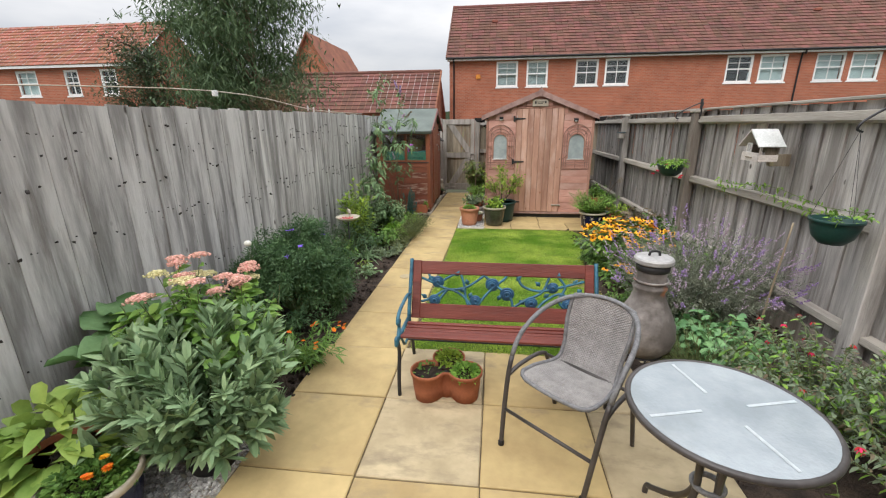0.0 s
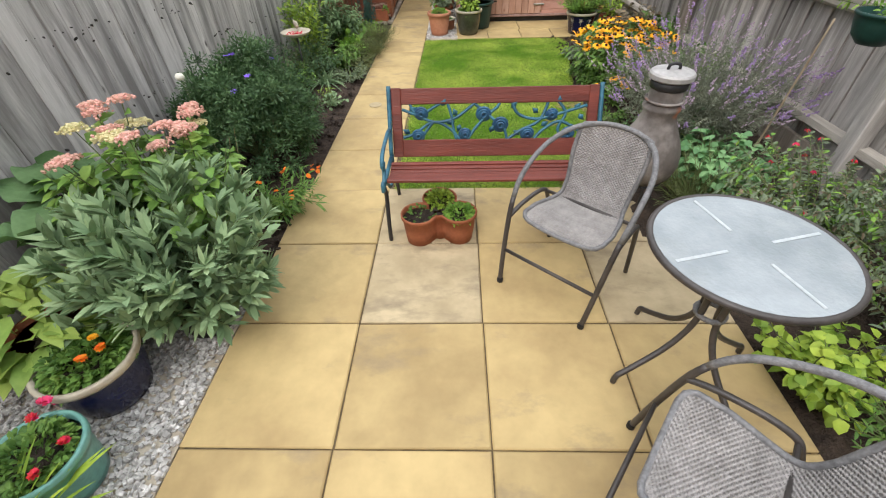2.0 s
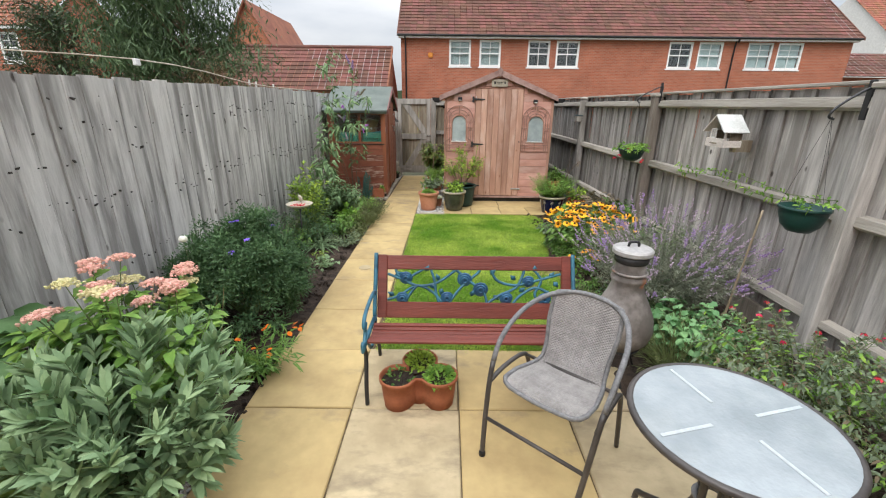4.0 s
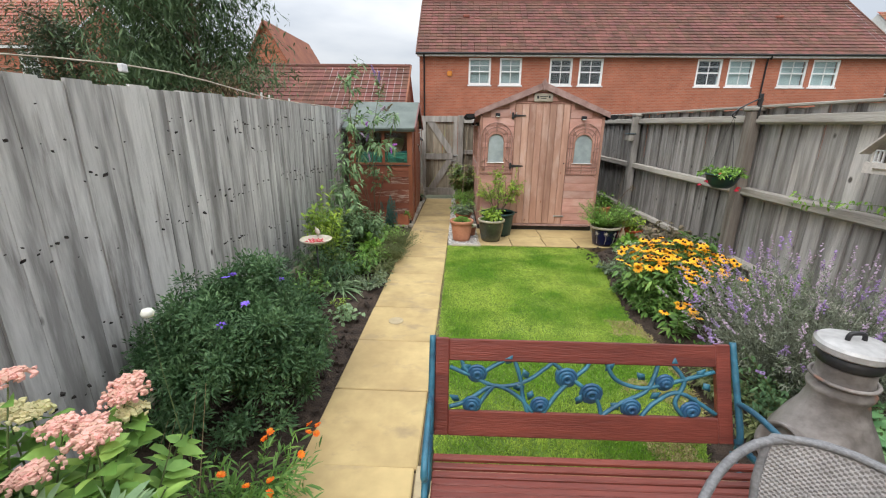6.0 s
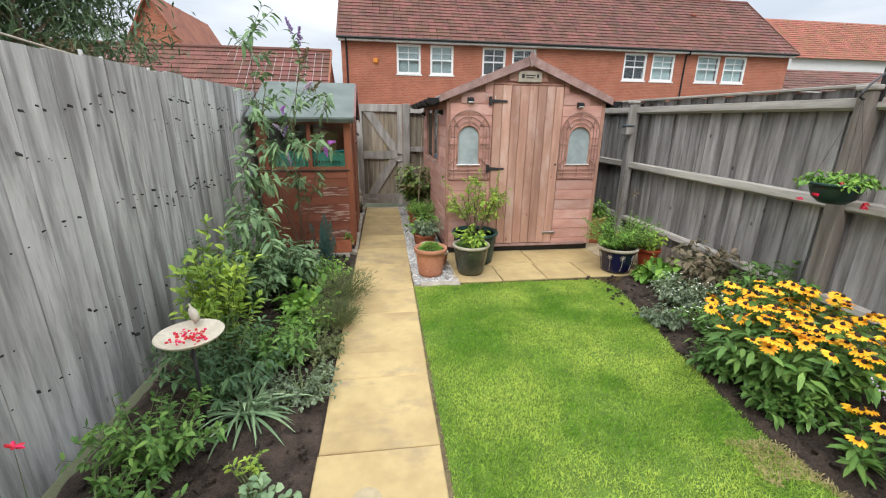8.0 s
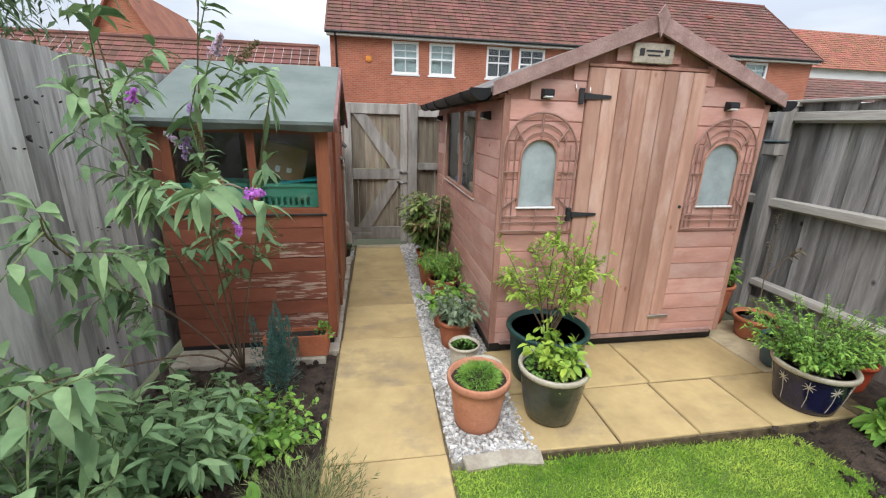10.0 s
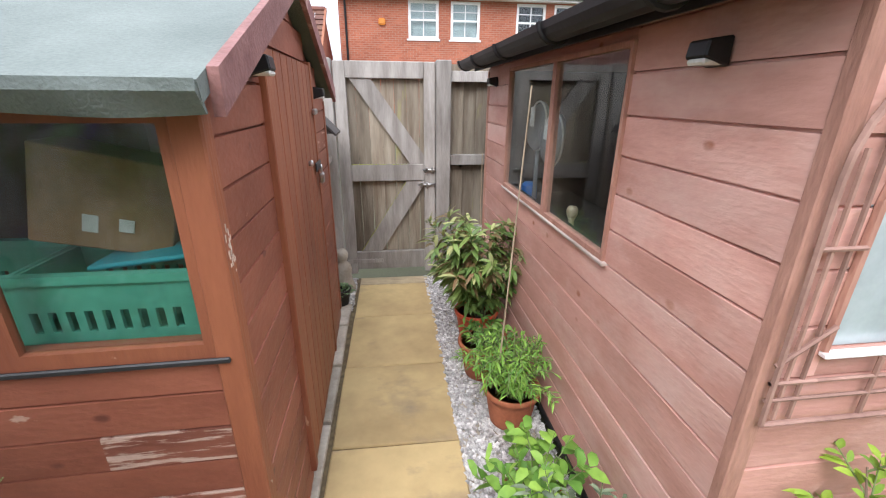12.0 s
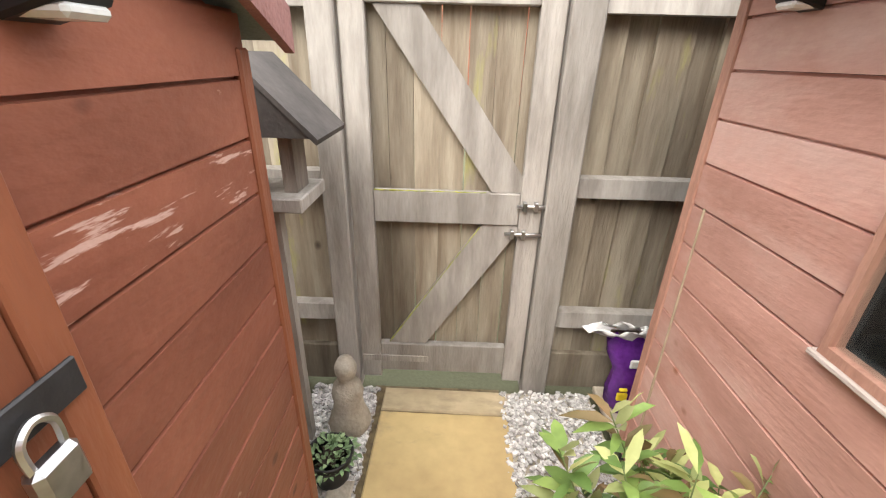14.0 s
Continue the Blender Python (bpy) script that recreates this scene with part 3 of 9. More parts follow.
solid("paving_bed", box(box(box(BM(), (-0.75, -2.4, -0.068), (1.6, 2.67, -0.012)), (-0.7, 2.68, -0.068), (-0.1, 10.22, -0.012)), (0.3, 6.52, -0.068), (2.7, 7.7, -0.012)), M_JOINT,
      "dark jointing sand under the paving slabs", kind="structure")

M_DRY = surface("dry_grass", (0.50, 0.42, 0.20), (0.36, 0.30, 0.13), rough=0.7, bump=0, island=0.2, translucent=0.2)
# lawn
LAWN = [(-0.125, 2.7), (1.22, 2.7), (1.46, 3.2), (1.53, 3.75), (1.50, 4.4), (1.6, 5.1), (1.74, 5.8), (1.79, 6.2), (1.72, 6.44), (0.9, 6.47), (-0.1, 6.47)]


def in_lawn(x, y):
    c = np.zeros(len(x), bool)
    for (ax, ay), (bx, by) in zip(LAWN, LAWN[1:] + LAWN[:1]):
        if ay != by:
            c ^= ((ay > y) != (by > y)) & (x < (bx - ax) * (y - ay) / (by - ay) + ax)
    return c


solid("lawn_turf", prism(BM(), LAWN, -0.068, -0.008, axis="z"), M_LAWN_SOIL, "short green turf between the path and the border", kind="structure")
gp = RNG.uniform((-0.14, 2.68), (1.8, 6.48), (150000, 2))
gp = gp[in_lawn(gp[:, 0] + RNG.normal(0, 0.012, len(gp)), gp[:, 1] + RNG.normal(0, 0.012, len(gp)))]
gh = 0.026 + 0.012 * np.array([noise.noise((x * 3, y * 3, 0)) for x, y in gp[:, :2]]) + RNG.uniform(-0.006, 0.012, len(gp))
gd = np.stack([RNG.normal(0, 0.45, len(gp)), RNG.normal(0, 0.45, len(gp)), np.ones(len(gp))], 1)
solid("grass", blade_mesh(np.column_stack([gp, np.full(len(gp), -0.01)]), gd, gh, 0.0055, 0.25), M_GRASS, "short mown bright green lawn grass", "grass", kind="stuff")

dry = RNG.uniform((1.0, 2.72), (1.6, 4.3), (14000, 2))
edge_d = np.array([border_line(y) - x for x, y in dry])
keep = (edge_d > -0.02) & (edge_d < 0.42) & (np.array([noise.noise((x * 4, y * 4, 3)) for x, y in dry]) > -0.1 + edge_d * 1.1)
dry = dry[keep]
solid("dry_grass", blade_mesh(np.column_stack([dry, np.full(len(dry), -0.005)]), np.stack([RNG.normal(0, 0.7, len(dry)), RNG.normal(0, 0.7, len(dry)), np.ones(len(dry))], 1), 0.038, 0.006, 0.3), M_DRY, "straw-coloured dry grass at the lawn edge", "grass", kind="stuff")

# gravel
def gravel(name, x0, x1, y0, y1, n, label, z=-0.012):
    p = RNG.uniform((x0, y0, z), (x1, y1, z + 0.014), (n, 3))
    solid(name, pebble_mesh(p, RNG.uniform(0.006, 0.0135, n), 0.7), M_GRAVEL, label, "gravel", kind="stuff")
    solid(name + "_bed", abox((x0, y0, -0.069), (x1, y1, -0.013)), M_STONE, "pale grit under the gravel", kind="structure")


gravel("gravel_by_shed", -0.097, 0.33, 6.52, 10.2, 10000, "white stone chippings beside the path")
gravel("gravel_by_patio", -1.78, -0.775, -1.2, 1.83, 15000, "white stone chippings at the patio edge")
gravel("gravel_by_gate", -0.98, -0.68, 9.62, 10.2, 1500, "white stone chippings beside the gate")


# ---- fences ----
M_FENCE_NAIL = surface("rust_black_nail", (0.045, 0.038, 0.034), (0.025, 0.02, 0.018), rough=0.8, bump=0)

def board_mesh(name, w, h, t, material, dog=0.0, seed=0):
    """A sawn vertical board, slightly uneven, foot at z 0."""
    rs = random.Random(seed)
    bm = BM()
    n = 5
    rows = []
    for i in range(n + 1):
        z = h * i / n
        a, b = rs.uniform(-0.0025, 0.0025), rs.uniform(-0.0025, 0.0025)
        rows.append([bm.verts.new(c) for c in ((-w / 2 + a, 0, z), (w / 2 + b, t * 0.15, z), (w / 2 + b, t, z), (-w / 2 + a, t, z))])
    for p, q in zip(rows, rows[1:]):
        for k in range(4):
            bm.faces.new((p[k], p[(k + 1) % 4], q[(k + 1) % 4], q[k]))
    bm.faces.new(rows[0][::-1])
    bm.faces.new(rows[-1])
    return to_mesh(name, bm, material)


def fence_boards(parent, material, along, fixed, start, end, pitch, top, turn, seed, width=None, stagger=0.0):
    """Boards side by side from start to end. along: 'x' or 'y'; top: a height or a function of the place along it."""
    rs = random.Random(seed)
    kinds = [board_mesh("board", (width or pitch * 1.16), 1.75, 0.018, material, seed=seed + k) for k in range(5)]
    n = int(round((end - start) / pitch))
    for i in range(n):
        s = start + (i + 0.5) * pitch
        h = (top(s) if callable(top) else top) + rs.uniform(-0.012, 0.008)
        off = rs.uniform(-0.004, 0.004) + (stagger if i % 2 else -stagger)
        m = pose(fixed + off, s, 0.02, 0, 0, turn + rs.uniform(-1.2, 1.2)) if along == "y" else pose(s, fixed + off, 0.02, 0, 0, turn + rs.uniform(-1.2, 1.2))
        piece("board", kinds[rs.randrange(5)], parent, m @ pose(0, 0, 0, 0, rs.uniform(-0.35, 0.35), 0) @ Matrix.Diagonal((1, 1, (h - 0.02) / 1.75, 1)))


west = thing("fence_west", "tall weathered grey close-boarded wooden fence", "fence", (-1.8, 4, 0), world_built=True, kind="structure")
fence_boards(west, M_FENCE_PALE, "y", -1.79, -2.6, 10.3, 0.132, lambda y: 1.715 + 0.012 * y if y < 6 else 1.787, -90 + 180, 3)
nails = []
for y in np.arange(-2.5, 10.2, 0.118):
    for z in (0.42, 1.02, 1.5):
        for k in (-1, 1):
            if RNG.uniform() < 0.6:
                nails.append((-1.766, y + 0.03 * k + RNG.normal(0, 0.014), z + 0.02 * k + RNG.normal(0, 0.02) + 0.035 * math.sin(y * 1.7) + 0.02 * math.sin(y * 5.1)))
nails = np.array(nails)
knots = []
for z, wave, gap in ((1.6, 0.03, 0.45), (1.34, 0.05, 0.55), (1.02, 0.06, 0.4), (0.62, 0.05, 0.5), (0.3, 0.04, 0.6)):
    y = -2.4
    while y < 10.1:
        run = RNG.uniform(0.15, 0.55)
        for yy in np.arange(y, y + run, 0.045):
            if RNG.uniform() < 0.75:
                knots.append((-1.7695, yy + RNG.normal(0, 0.012), z + wave * math.sin(yy * 2.1 + z * 9) + RNG.normal(0, 0.014)))
        y += run + RNG.uniform(0.3, 1.1) * gap * 1.6
knots = np.array(knots)
part("knots", pebble_mesh(knots, RNG.uniform(0.003, 0.011, len(knots)) * RNG.uniform(0.6, 1.2, len(knots)), 0.7), M_FENCE_NAIL, west, "dark knots in ragged rows across the boards", kind="stuff")
part("nails", pebble_mesh(nails, RNG.uniform(0.003, 0.0095, len(nails)), 0.8), M_FENCE_NAIL, west, "dark rusted nail heads and holes", kind="stuff")
for z in (0.35, 0.95, 1.5):
    part("rail", abox((-1.885, -2.6, z), (-1.82, 10.3, z + 0.08)), M_FENCE_RAIL, west)

east = thing("fence_east", "weathered grey wooden fence with posts and rails", "fence", (2.85, 4, 0), world_built=True, kind="structure")
fence_boards(east, M_FENCE, "y", 2.862, -2.6, 5.24, 0.112, 1.745, -90, 11, stagger=0.011)
fence_boards(east, M_FENCE_OLD, "y", 2.862, 5.24, 10.3, 0.112, 1.745, -90, 12, stagger=0.011)
for i, y in enumerate((-2.6, 0.03, 2.65, 5.28, 7.9)):
    b = abox((2.73, y - 0.05, -0.05), (2.83, y + 0.05, 1.72), 0.006)
    part("post", b, M_FENCE_DARK if i == 3 else M_FENCE, east)
    part("post_cap", abox((2.715, y - 0.065, 1.72), (2.845, y + 0.065, 1.755), 0.008), M_FENCE_RAIL, east)
for y0 in (-2.55, 0.08, 2.7, 5.33, 7.95):
    for z, h in ((0.25, 0.07), (0.93, 0.085), (1.6, 0.085)):
        bm = prism(BM(), [(2.80, z), (2.845, z), (2.845, z + h), (2.78, z + h * 0.9), (2.775, z + 0.02)], y0, min(y0 + 2.53, 10.3))
        part("rail", bm, M_FENCE_RAIL, east)
    part("gravel_board", abox((2.81, y0, -0.04), (2.84, min(y0 + 2.53, 10.3), 0.15), 0.004), M_FENCE_DARK, east)
    part("capping", abox((2.80, y0 - 0.05, 1.748), (2.885, min(y0 + 2.58, 10.3), 1.77), 0.004), M_FENCE_RAIL, east)

north = thing("fence_north", "weathered wooden fence on both sides of the gate", "fence", (1, 10.36, 0), world_built=True, kind="structure")
fence_boards(north, M_GATE, "x", 10.33, -1.78, -0.86, 0.115, 1.72, 0, 21)
fence_boards(north, M_GATE, "x", 10.33, 0.12, 2.85, 0.115, 1.72, 0, 22, stagger=0.008)
for x0, x1 in ((-1.78, -0.87), (0.13, 2.85)):
    for z in (0.34, 0.96, 1.6):
        part("rail", prism(BM(), [(10.26, z), (10.32, z), (10.32, z + 0.08), (10.27, z + 0.075)], x0, x1, axis="x"), M_GATE_FRAME, north)
    part("gravel_board", abox((x0, 10.29, -0.04), (x1, 10.32, 0.17), 0.004), M_GATE, north)
for x0, x1 in ((-0.87, -0.775), (0.01, 0.125)):
    part("gate_post", abox((x0, 10.22, -0.05), (x1, 10.325, 1.75), 0.006), M_GATE_FRAME, north)

# ---- garden gate ----
gate = thing("garden_gate", "closed ledged and braced wooden gate, greenish grey", "gate", (-0.38, 10.3, 0), world_built=True)
gk = [board_mesh("board", 0.0955, 1.6, 0.016, M_GATE, seed=60 + k) for k in range(4)]
for i in range(7):
    piece("board", gk[i % 4], gate, pose(-0.71 + (i + 0.5) * 0.0985, 10.292 + 0.004 * (i % 2), 0.07) @ Matrix.Diagonal((1, 1, 1.02, 1)))
for x0, x1 in ((-0.765, -0.675), (-0.085, 0.003)):
    part("stile", abox((x0, 10.25, 0.02), (x1, 10.29, 1.735), 0.004), M_GATE_FRAME, gate)
for z0, z1 in ((0.06, 0.22), (0.835, 0.97), (1.615, 1.735)):
    part("ledge", abox((-0.674, 10.252, z0), (-0.086, 10.29, z1), 0.004), M_GATE_FRAME, gate)


for quad in ([(-0.65, 1.614), (-0.2, 0.972), (-0.04, 0.972), (-0.49, 1.614)], [(-0.63, 0.222), (-0.46, 0.222), (-0.086, 0.8), (-0.086, 0.833), (-0.23, 0.833)]):
    part("brace", prism(BM(), quad, 10.262, 10.291), M_GATE_FRAME, gate)
for z, x0, x1 in ((0.925, -0.1, 0.06), (0.805, -0.14, 0.05)):
    bolt = part("bolt", tube(BM(), [(x0, 10.235, z), (x1, 10.235, z)], 0.008), M_STEEL, gate, "zinc sliding bolt", smooth=True)
    for x in (x0 + 0.03, x0 + 0.075):
        part("bracket", abox((x - 0.008, 10.224, z - 0.018), (x + 0.008, 10.25, z + 0.018), 0.002), M_STEEL, bolt)
M_MOSS = surface("yellow_green_moss", (0.38, 0.40, 0.06), (0.22, 0.25, 0.05), scale=30, rough=0.95, bump=0.6, fine=90)
def moss_strip(a, b, n, label):
    """A soft uneven line of moss along an edge."""
    a, b = Vector(a), Vector(b)
    pts = [a.lerp(b, i / n) + Vector((0, 0, RNG.uniform(-0.001, 0.001))) for i in range(n + 1)]
    part("moss", tube(BM(), pts, [RNG.uniform(0.0012, 0.0042) * (1 - 0.5 * i / n) for i in range(n + 1)], 5), M_MOSS, gate, label, smooth=True)


moss_strip((-0.67, 10.254, 0.971), (-0.22, 10.254, 0.971), 40, "yellow-green moss on the ledge")
moss_strip((-0.632, 10.262, 0.224), (-0.24, 10.262, 0.822), 40, "yellow-green moss along the brace")
part("hinge", abox((-0.76, 10.245, 0.12), (-0.45, 10.2515, 0.155), 0.002), M_GATE_FRAME, gate, "long strap hinge, weathered grey")


# ---- sheds ----
def clad_board(length, h, material, seed, axis):
    """A rebated cladding board: proud lip at its foot, running along x or y from 0."""
    rs = random.Random(seed)
    prof = [(0.0, 0.0), (0.014, 0.0), (0.0145, h * 0.94), (0.005, h * 0.955), (0.005, h), (0.0, h)]
    bm = BM()
    n = max(2, int(length / 0.5))
    rows = []
    for i in range(n + 1):
        s = length * i / n
        w = rs.uniform(-0.0012, 0.0012)
        rows.append([bm.verts.new((s, -d + w, z) if axis == "x" else (-d + w, s, z)) for d, z in prof])
    for p, q in zip(rows, rows[1:]):
        for k in range(len(prof)):
            bm.faces.new((p[k], p[(k + 1) % 6], q[(k + 1) % 6], q[k]))
    bm.faces.new(rows[0])
    bm.faces.new(rows[-1][::-1])
    return bm


def clad(parent, axis, fixed, a0, a1, z0, z1, h, material, holes=(), face=1, gable=None, flake=None, name="cladding_board"):
    """Horizontal boards on one wall; holes: (a0, a1, z0, z1). face -1: looks the other way. gable: (middle, rise per metre, eaves height)."""
    n = int(math.ceil((z1 - z0) / h))
    for i in range(n):
        z = z0 + i * h
        hh = min(h, z1 - z)
        if hh < 0.02:
            continue
        lo, hi = a0, a1
        if gable:
            mid, half, eave, apex = gable
            if z + hh * 0.5 > eave:
                w = half * max(0.0, (apex - z - hh * 0.9) / (apex - eave))
                lo, hi = max(a0, mid - w), min(a1, mid + w)
        spans = [(lo, hi)]
        for h0, h1, hz0, hz1 in holes:
            if z + hh * 0.5 > hz0 and z + hh * 0.5 < hz1:
                spans = [s for p, q in spans for s in ((p, min(q, h0)), (max(p, h1), q)) if s[1] - s[0] > 0.01]
        if flake and z < 0.8:
            cut = -1.3 + 0.25 * math.sin(i * 2.4)
            spans = [(lo, cut), (cut, hi)]
        for k, (p, q) in enumerate(spans):
            if q - p < 0.02:
                continue
            mt = flake if flake and z < 0.8 and p > -1.35 else material
            me = to_mesh(name, clad_board(q - p, hh - 0.001, mt, i * 7 + k, axis), mt)
            if axis == "x":
                m = pose(p, fixed, z) if face == 1 else pose(q, fixed, z, 0, 0, 180)
            else:
                m = pose(fixed, p, z) if face == 1 else pose(fixed, q, z, 0, 0, 180)
            piece(name, me, parent, m)


def wall_with_holes(bm, axis, d0, d1, a0, a1, z0, z1, holes):
    """A thick wall in cells round its openings. axis 'x': runs along x between y d0 and d1."""
    xs = sorted({a0, a1, *(v for h in holes for v in h[:2])})
    zs = sorted({z0, z1, *(v for h in holes for v in h[2:])})
    for p, q in zip(xs, xs[1:]):
        for r, s in zip(zs, zs[1:]):
            if any(h[0] <= p and q <= h[1] and h[2] <= r and s <= h[3] for h in holes):
                continue
            box(bm, (p, d0, r) if axis == "x" else (d0, p, r), (q, d1, s) if axis == "x" else (d1, q, s))
    bmesh.ops.remove_doubles(bm, verts=bm.verts[:], dist=1e-4)
    return bm


def security_lamp(parent, x, y, z, rz, label="small black solar lamp with a white lens"):
    m = pose(x, y, z, 0, 0, rz)
    bm = prism(BM(), [(0.0, 0.03), (-0.055, 0.022), (-0.06, -0.012), (0.0, -0.03)], -0.032, 0.032, axis="x")
    bmesh.ops.bevel(bm, geom=bm.edges[:], offset=0.004, segments=1, affect="EDGES")
    bm.transform(m)
    lamp = part("solar_lamp", bm, M_BLACK_PLASTIC, parent, label)
    bm = box(BM(), (-0.027, -0.058, -0.026), (0.027, -0.006, -0.012), 0.005)
    bm.transform(m)
    part("lens", bm, M_LENS, lamp, "white ribbed lens")


SX0, SX1, SY0, SY1 = 0.345, 2.115, 7.45, 9.85
shed = thing("summer_shed", "apex garden shed clad in faded pinkish cedar boards", "shed", (1.23, 8.6, 0), world_built=True)
w1, w2 = (0.455, 0.695, 1.035, 1.45), (1.725, 1.99, 1.035, 1.45)
side_hole = (8.05, 9.3, 0.995, 1.63)
part("base", abox((SX0, SY0 + 0.02, -0.0), (SX1, SY1, 0.07)), M_IRON, shed, "dark timber bearers")
part("floor", abox((SX0 + 0.02, SY0 + 0.03, 0.071), (SX1 - 0.02, SY1 - 0.02, 0.095)), M_PINK_TRIM, shed)
part("front_wall", wall_with_holes(BM(), "x", SY0 + 0.002, SY0 + 0.03, SX0 + 0.002, SX1 - 0.002, 0.072, 1.66, [w1, w2]), M_PINK_TRIM, shed)
# inner walls coloured near-black, so the shed looks unlit inside
part("side_wall", wall_with_holes(BM(), "y", SX0 + 0.002, SX0 + 0.03, SY0 + 0.031, SY1 - 0.002, 0.072, 1.71, [side_hole]), M_INSIDE_SHADE, shed)
part("far_side_wall", abox((SX1 - 0.03, SY0 + 0.031, 0.072), (SX1 - 0.002, SY1 - 0.002, 1.70)), M_INSIDE_SHADE, shed)
part("back_wall", abox((SX0 + 0.031, SY1 - 0.03, 0.072), (SX1 - 0.031, SY1 - 0.004, 1.66)), M_INSIDE_SHADE, shed)
for y0, y1 in ((SY0 + 0.004, SY0 + 0.03), (SY1 - 0.03, SY1 - 0.004)):
    part("gable_end", prism(BM(), [(SX0 + 0.01, 1.661), (SX1 - 0.01, 1.661), (SX1 - 0.01, 1.72), (1.215, 2.09), (SX0 + 0.01, 1.72)], y0, y1), M_PINK_TRIM, shed)
GAB = (1.215, 0.9, 1.70, 2.105)
clad(shed, "x", SY0, SX0, SX1, 0.075, 0.157, 0.082, M_PINK, [(0.83, 1.63, 0.0, 1.865)])
clad(shed, "x", SY0, SX0, SX1, 0.158, 2.08, 0.1165, M_PINK, [(*w1[:2], 1.03, w1[3]), (*w2[:2], 1.03, w2[3]), (0.83, 1.63, 0.0, 1.865)], gable=GAB)
for a, b, _, _ in (w1, w2):
    clad(shed, "x", SY0, a, b, 0.9735, 1.033, 0.0595, M_PINK)
clad(shed, "y", SX0, SY0, SY1, 0.075, 0.161, 0.086, M_PINK)
clad(shed, "y", SX0, SY0, SY1, 0.162, 1.705, 0.1165, M_PINK, [side_hole])
clad(shed, "y", SX0, 8.05, 9.3, 1.643, 1.676, 0.033, M_PINK)
for x in (SX0 - 0.016, SX1 - 0.026):
    part("corner_trim", abox((x, SY0 - 0.018, 0.075), (x + 0.042, SY0 + 0.012, 1.695), 0.003), M_PINK_TRIM, shed)
part("corner_trim", abox((SX0 - 0.02, SY1 - 0.03, 0.075), (SX0 + 0.02, SY1 + 0.01, 1.65), 0.003), M_PINK_TRIM, shed)

# door of the cedar shed
door = part("door", abox((0.835, SY0 - 0.012, 0.105), (1.625, SY0 + 0.001, 1.86)), M_PINK_TRIM, shed, "closed vertical-boarded door")
dk = []
for k in range(3):
    rs = random.Random(k)
    dk.append(to_mesh("door_board", prism(BM(), [(-0.0475, 0.0), (0.0475, 0.0), (0.0475, 0.012), (0.042, 0.018), (-0.042, 0.018), (-0.0475, 0.012)], 0, 1.75, axis="z"), M_PINK_V))
for i in range(8):
    piece("door_board", dk[i % 3], door, pose(0.884 + i * 0.0985, SY0 - 0.0135, 0.11, 0, 0, 180))
for z, l in ((1.70, 0.17), (0.985, 0.17), (0.28, 0.13)):
    hinge = part("hinge", abox((0.785, SY0 - 0.04, z - 0.045), (0.815, SY0 - 0.018, z + 0.045), 0.003), M_IRON, door, "black iron tee hinge")
    part("strap", prism(BM(), [(0.816, z - 0.018), (0.816, z + 0.018), (0.816 + l, z + 0.008), (0.816 + l, z - 0.008)], SY0 - 0.042, SY0 - 0.034), M_IRON, hinge)
part("keyhole", lathe(BM(), [(0.011, 0.0), (0.011, 0.004)], 12), M_IRON, door).matrix_basis = pose(1.59, SY0 - 0.034, 1.03, 90)
bolt = part("bolt", abox((1.50, SY0 - 0.045, 0.215), (1.66, SY0 - 0.033, 0.24), 0.003), M_STEEL, door, "zinc tower bolt")
part("head_trim", abox((0.83, SY0 - 0.024, 1.866), (1.64, SY0 - 0.001, 1.885), 0.003), M_PINK_TRIM, shed)
part("sill_trim", abox((SX0 + 0.06, SY0 - 0.03, 0.068), (SX1 - 0.06, SY0 - 0.002, 0.1), 0.003), M_BARGE, shed)


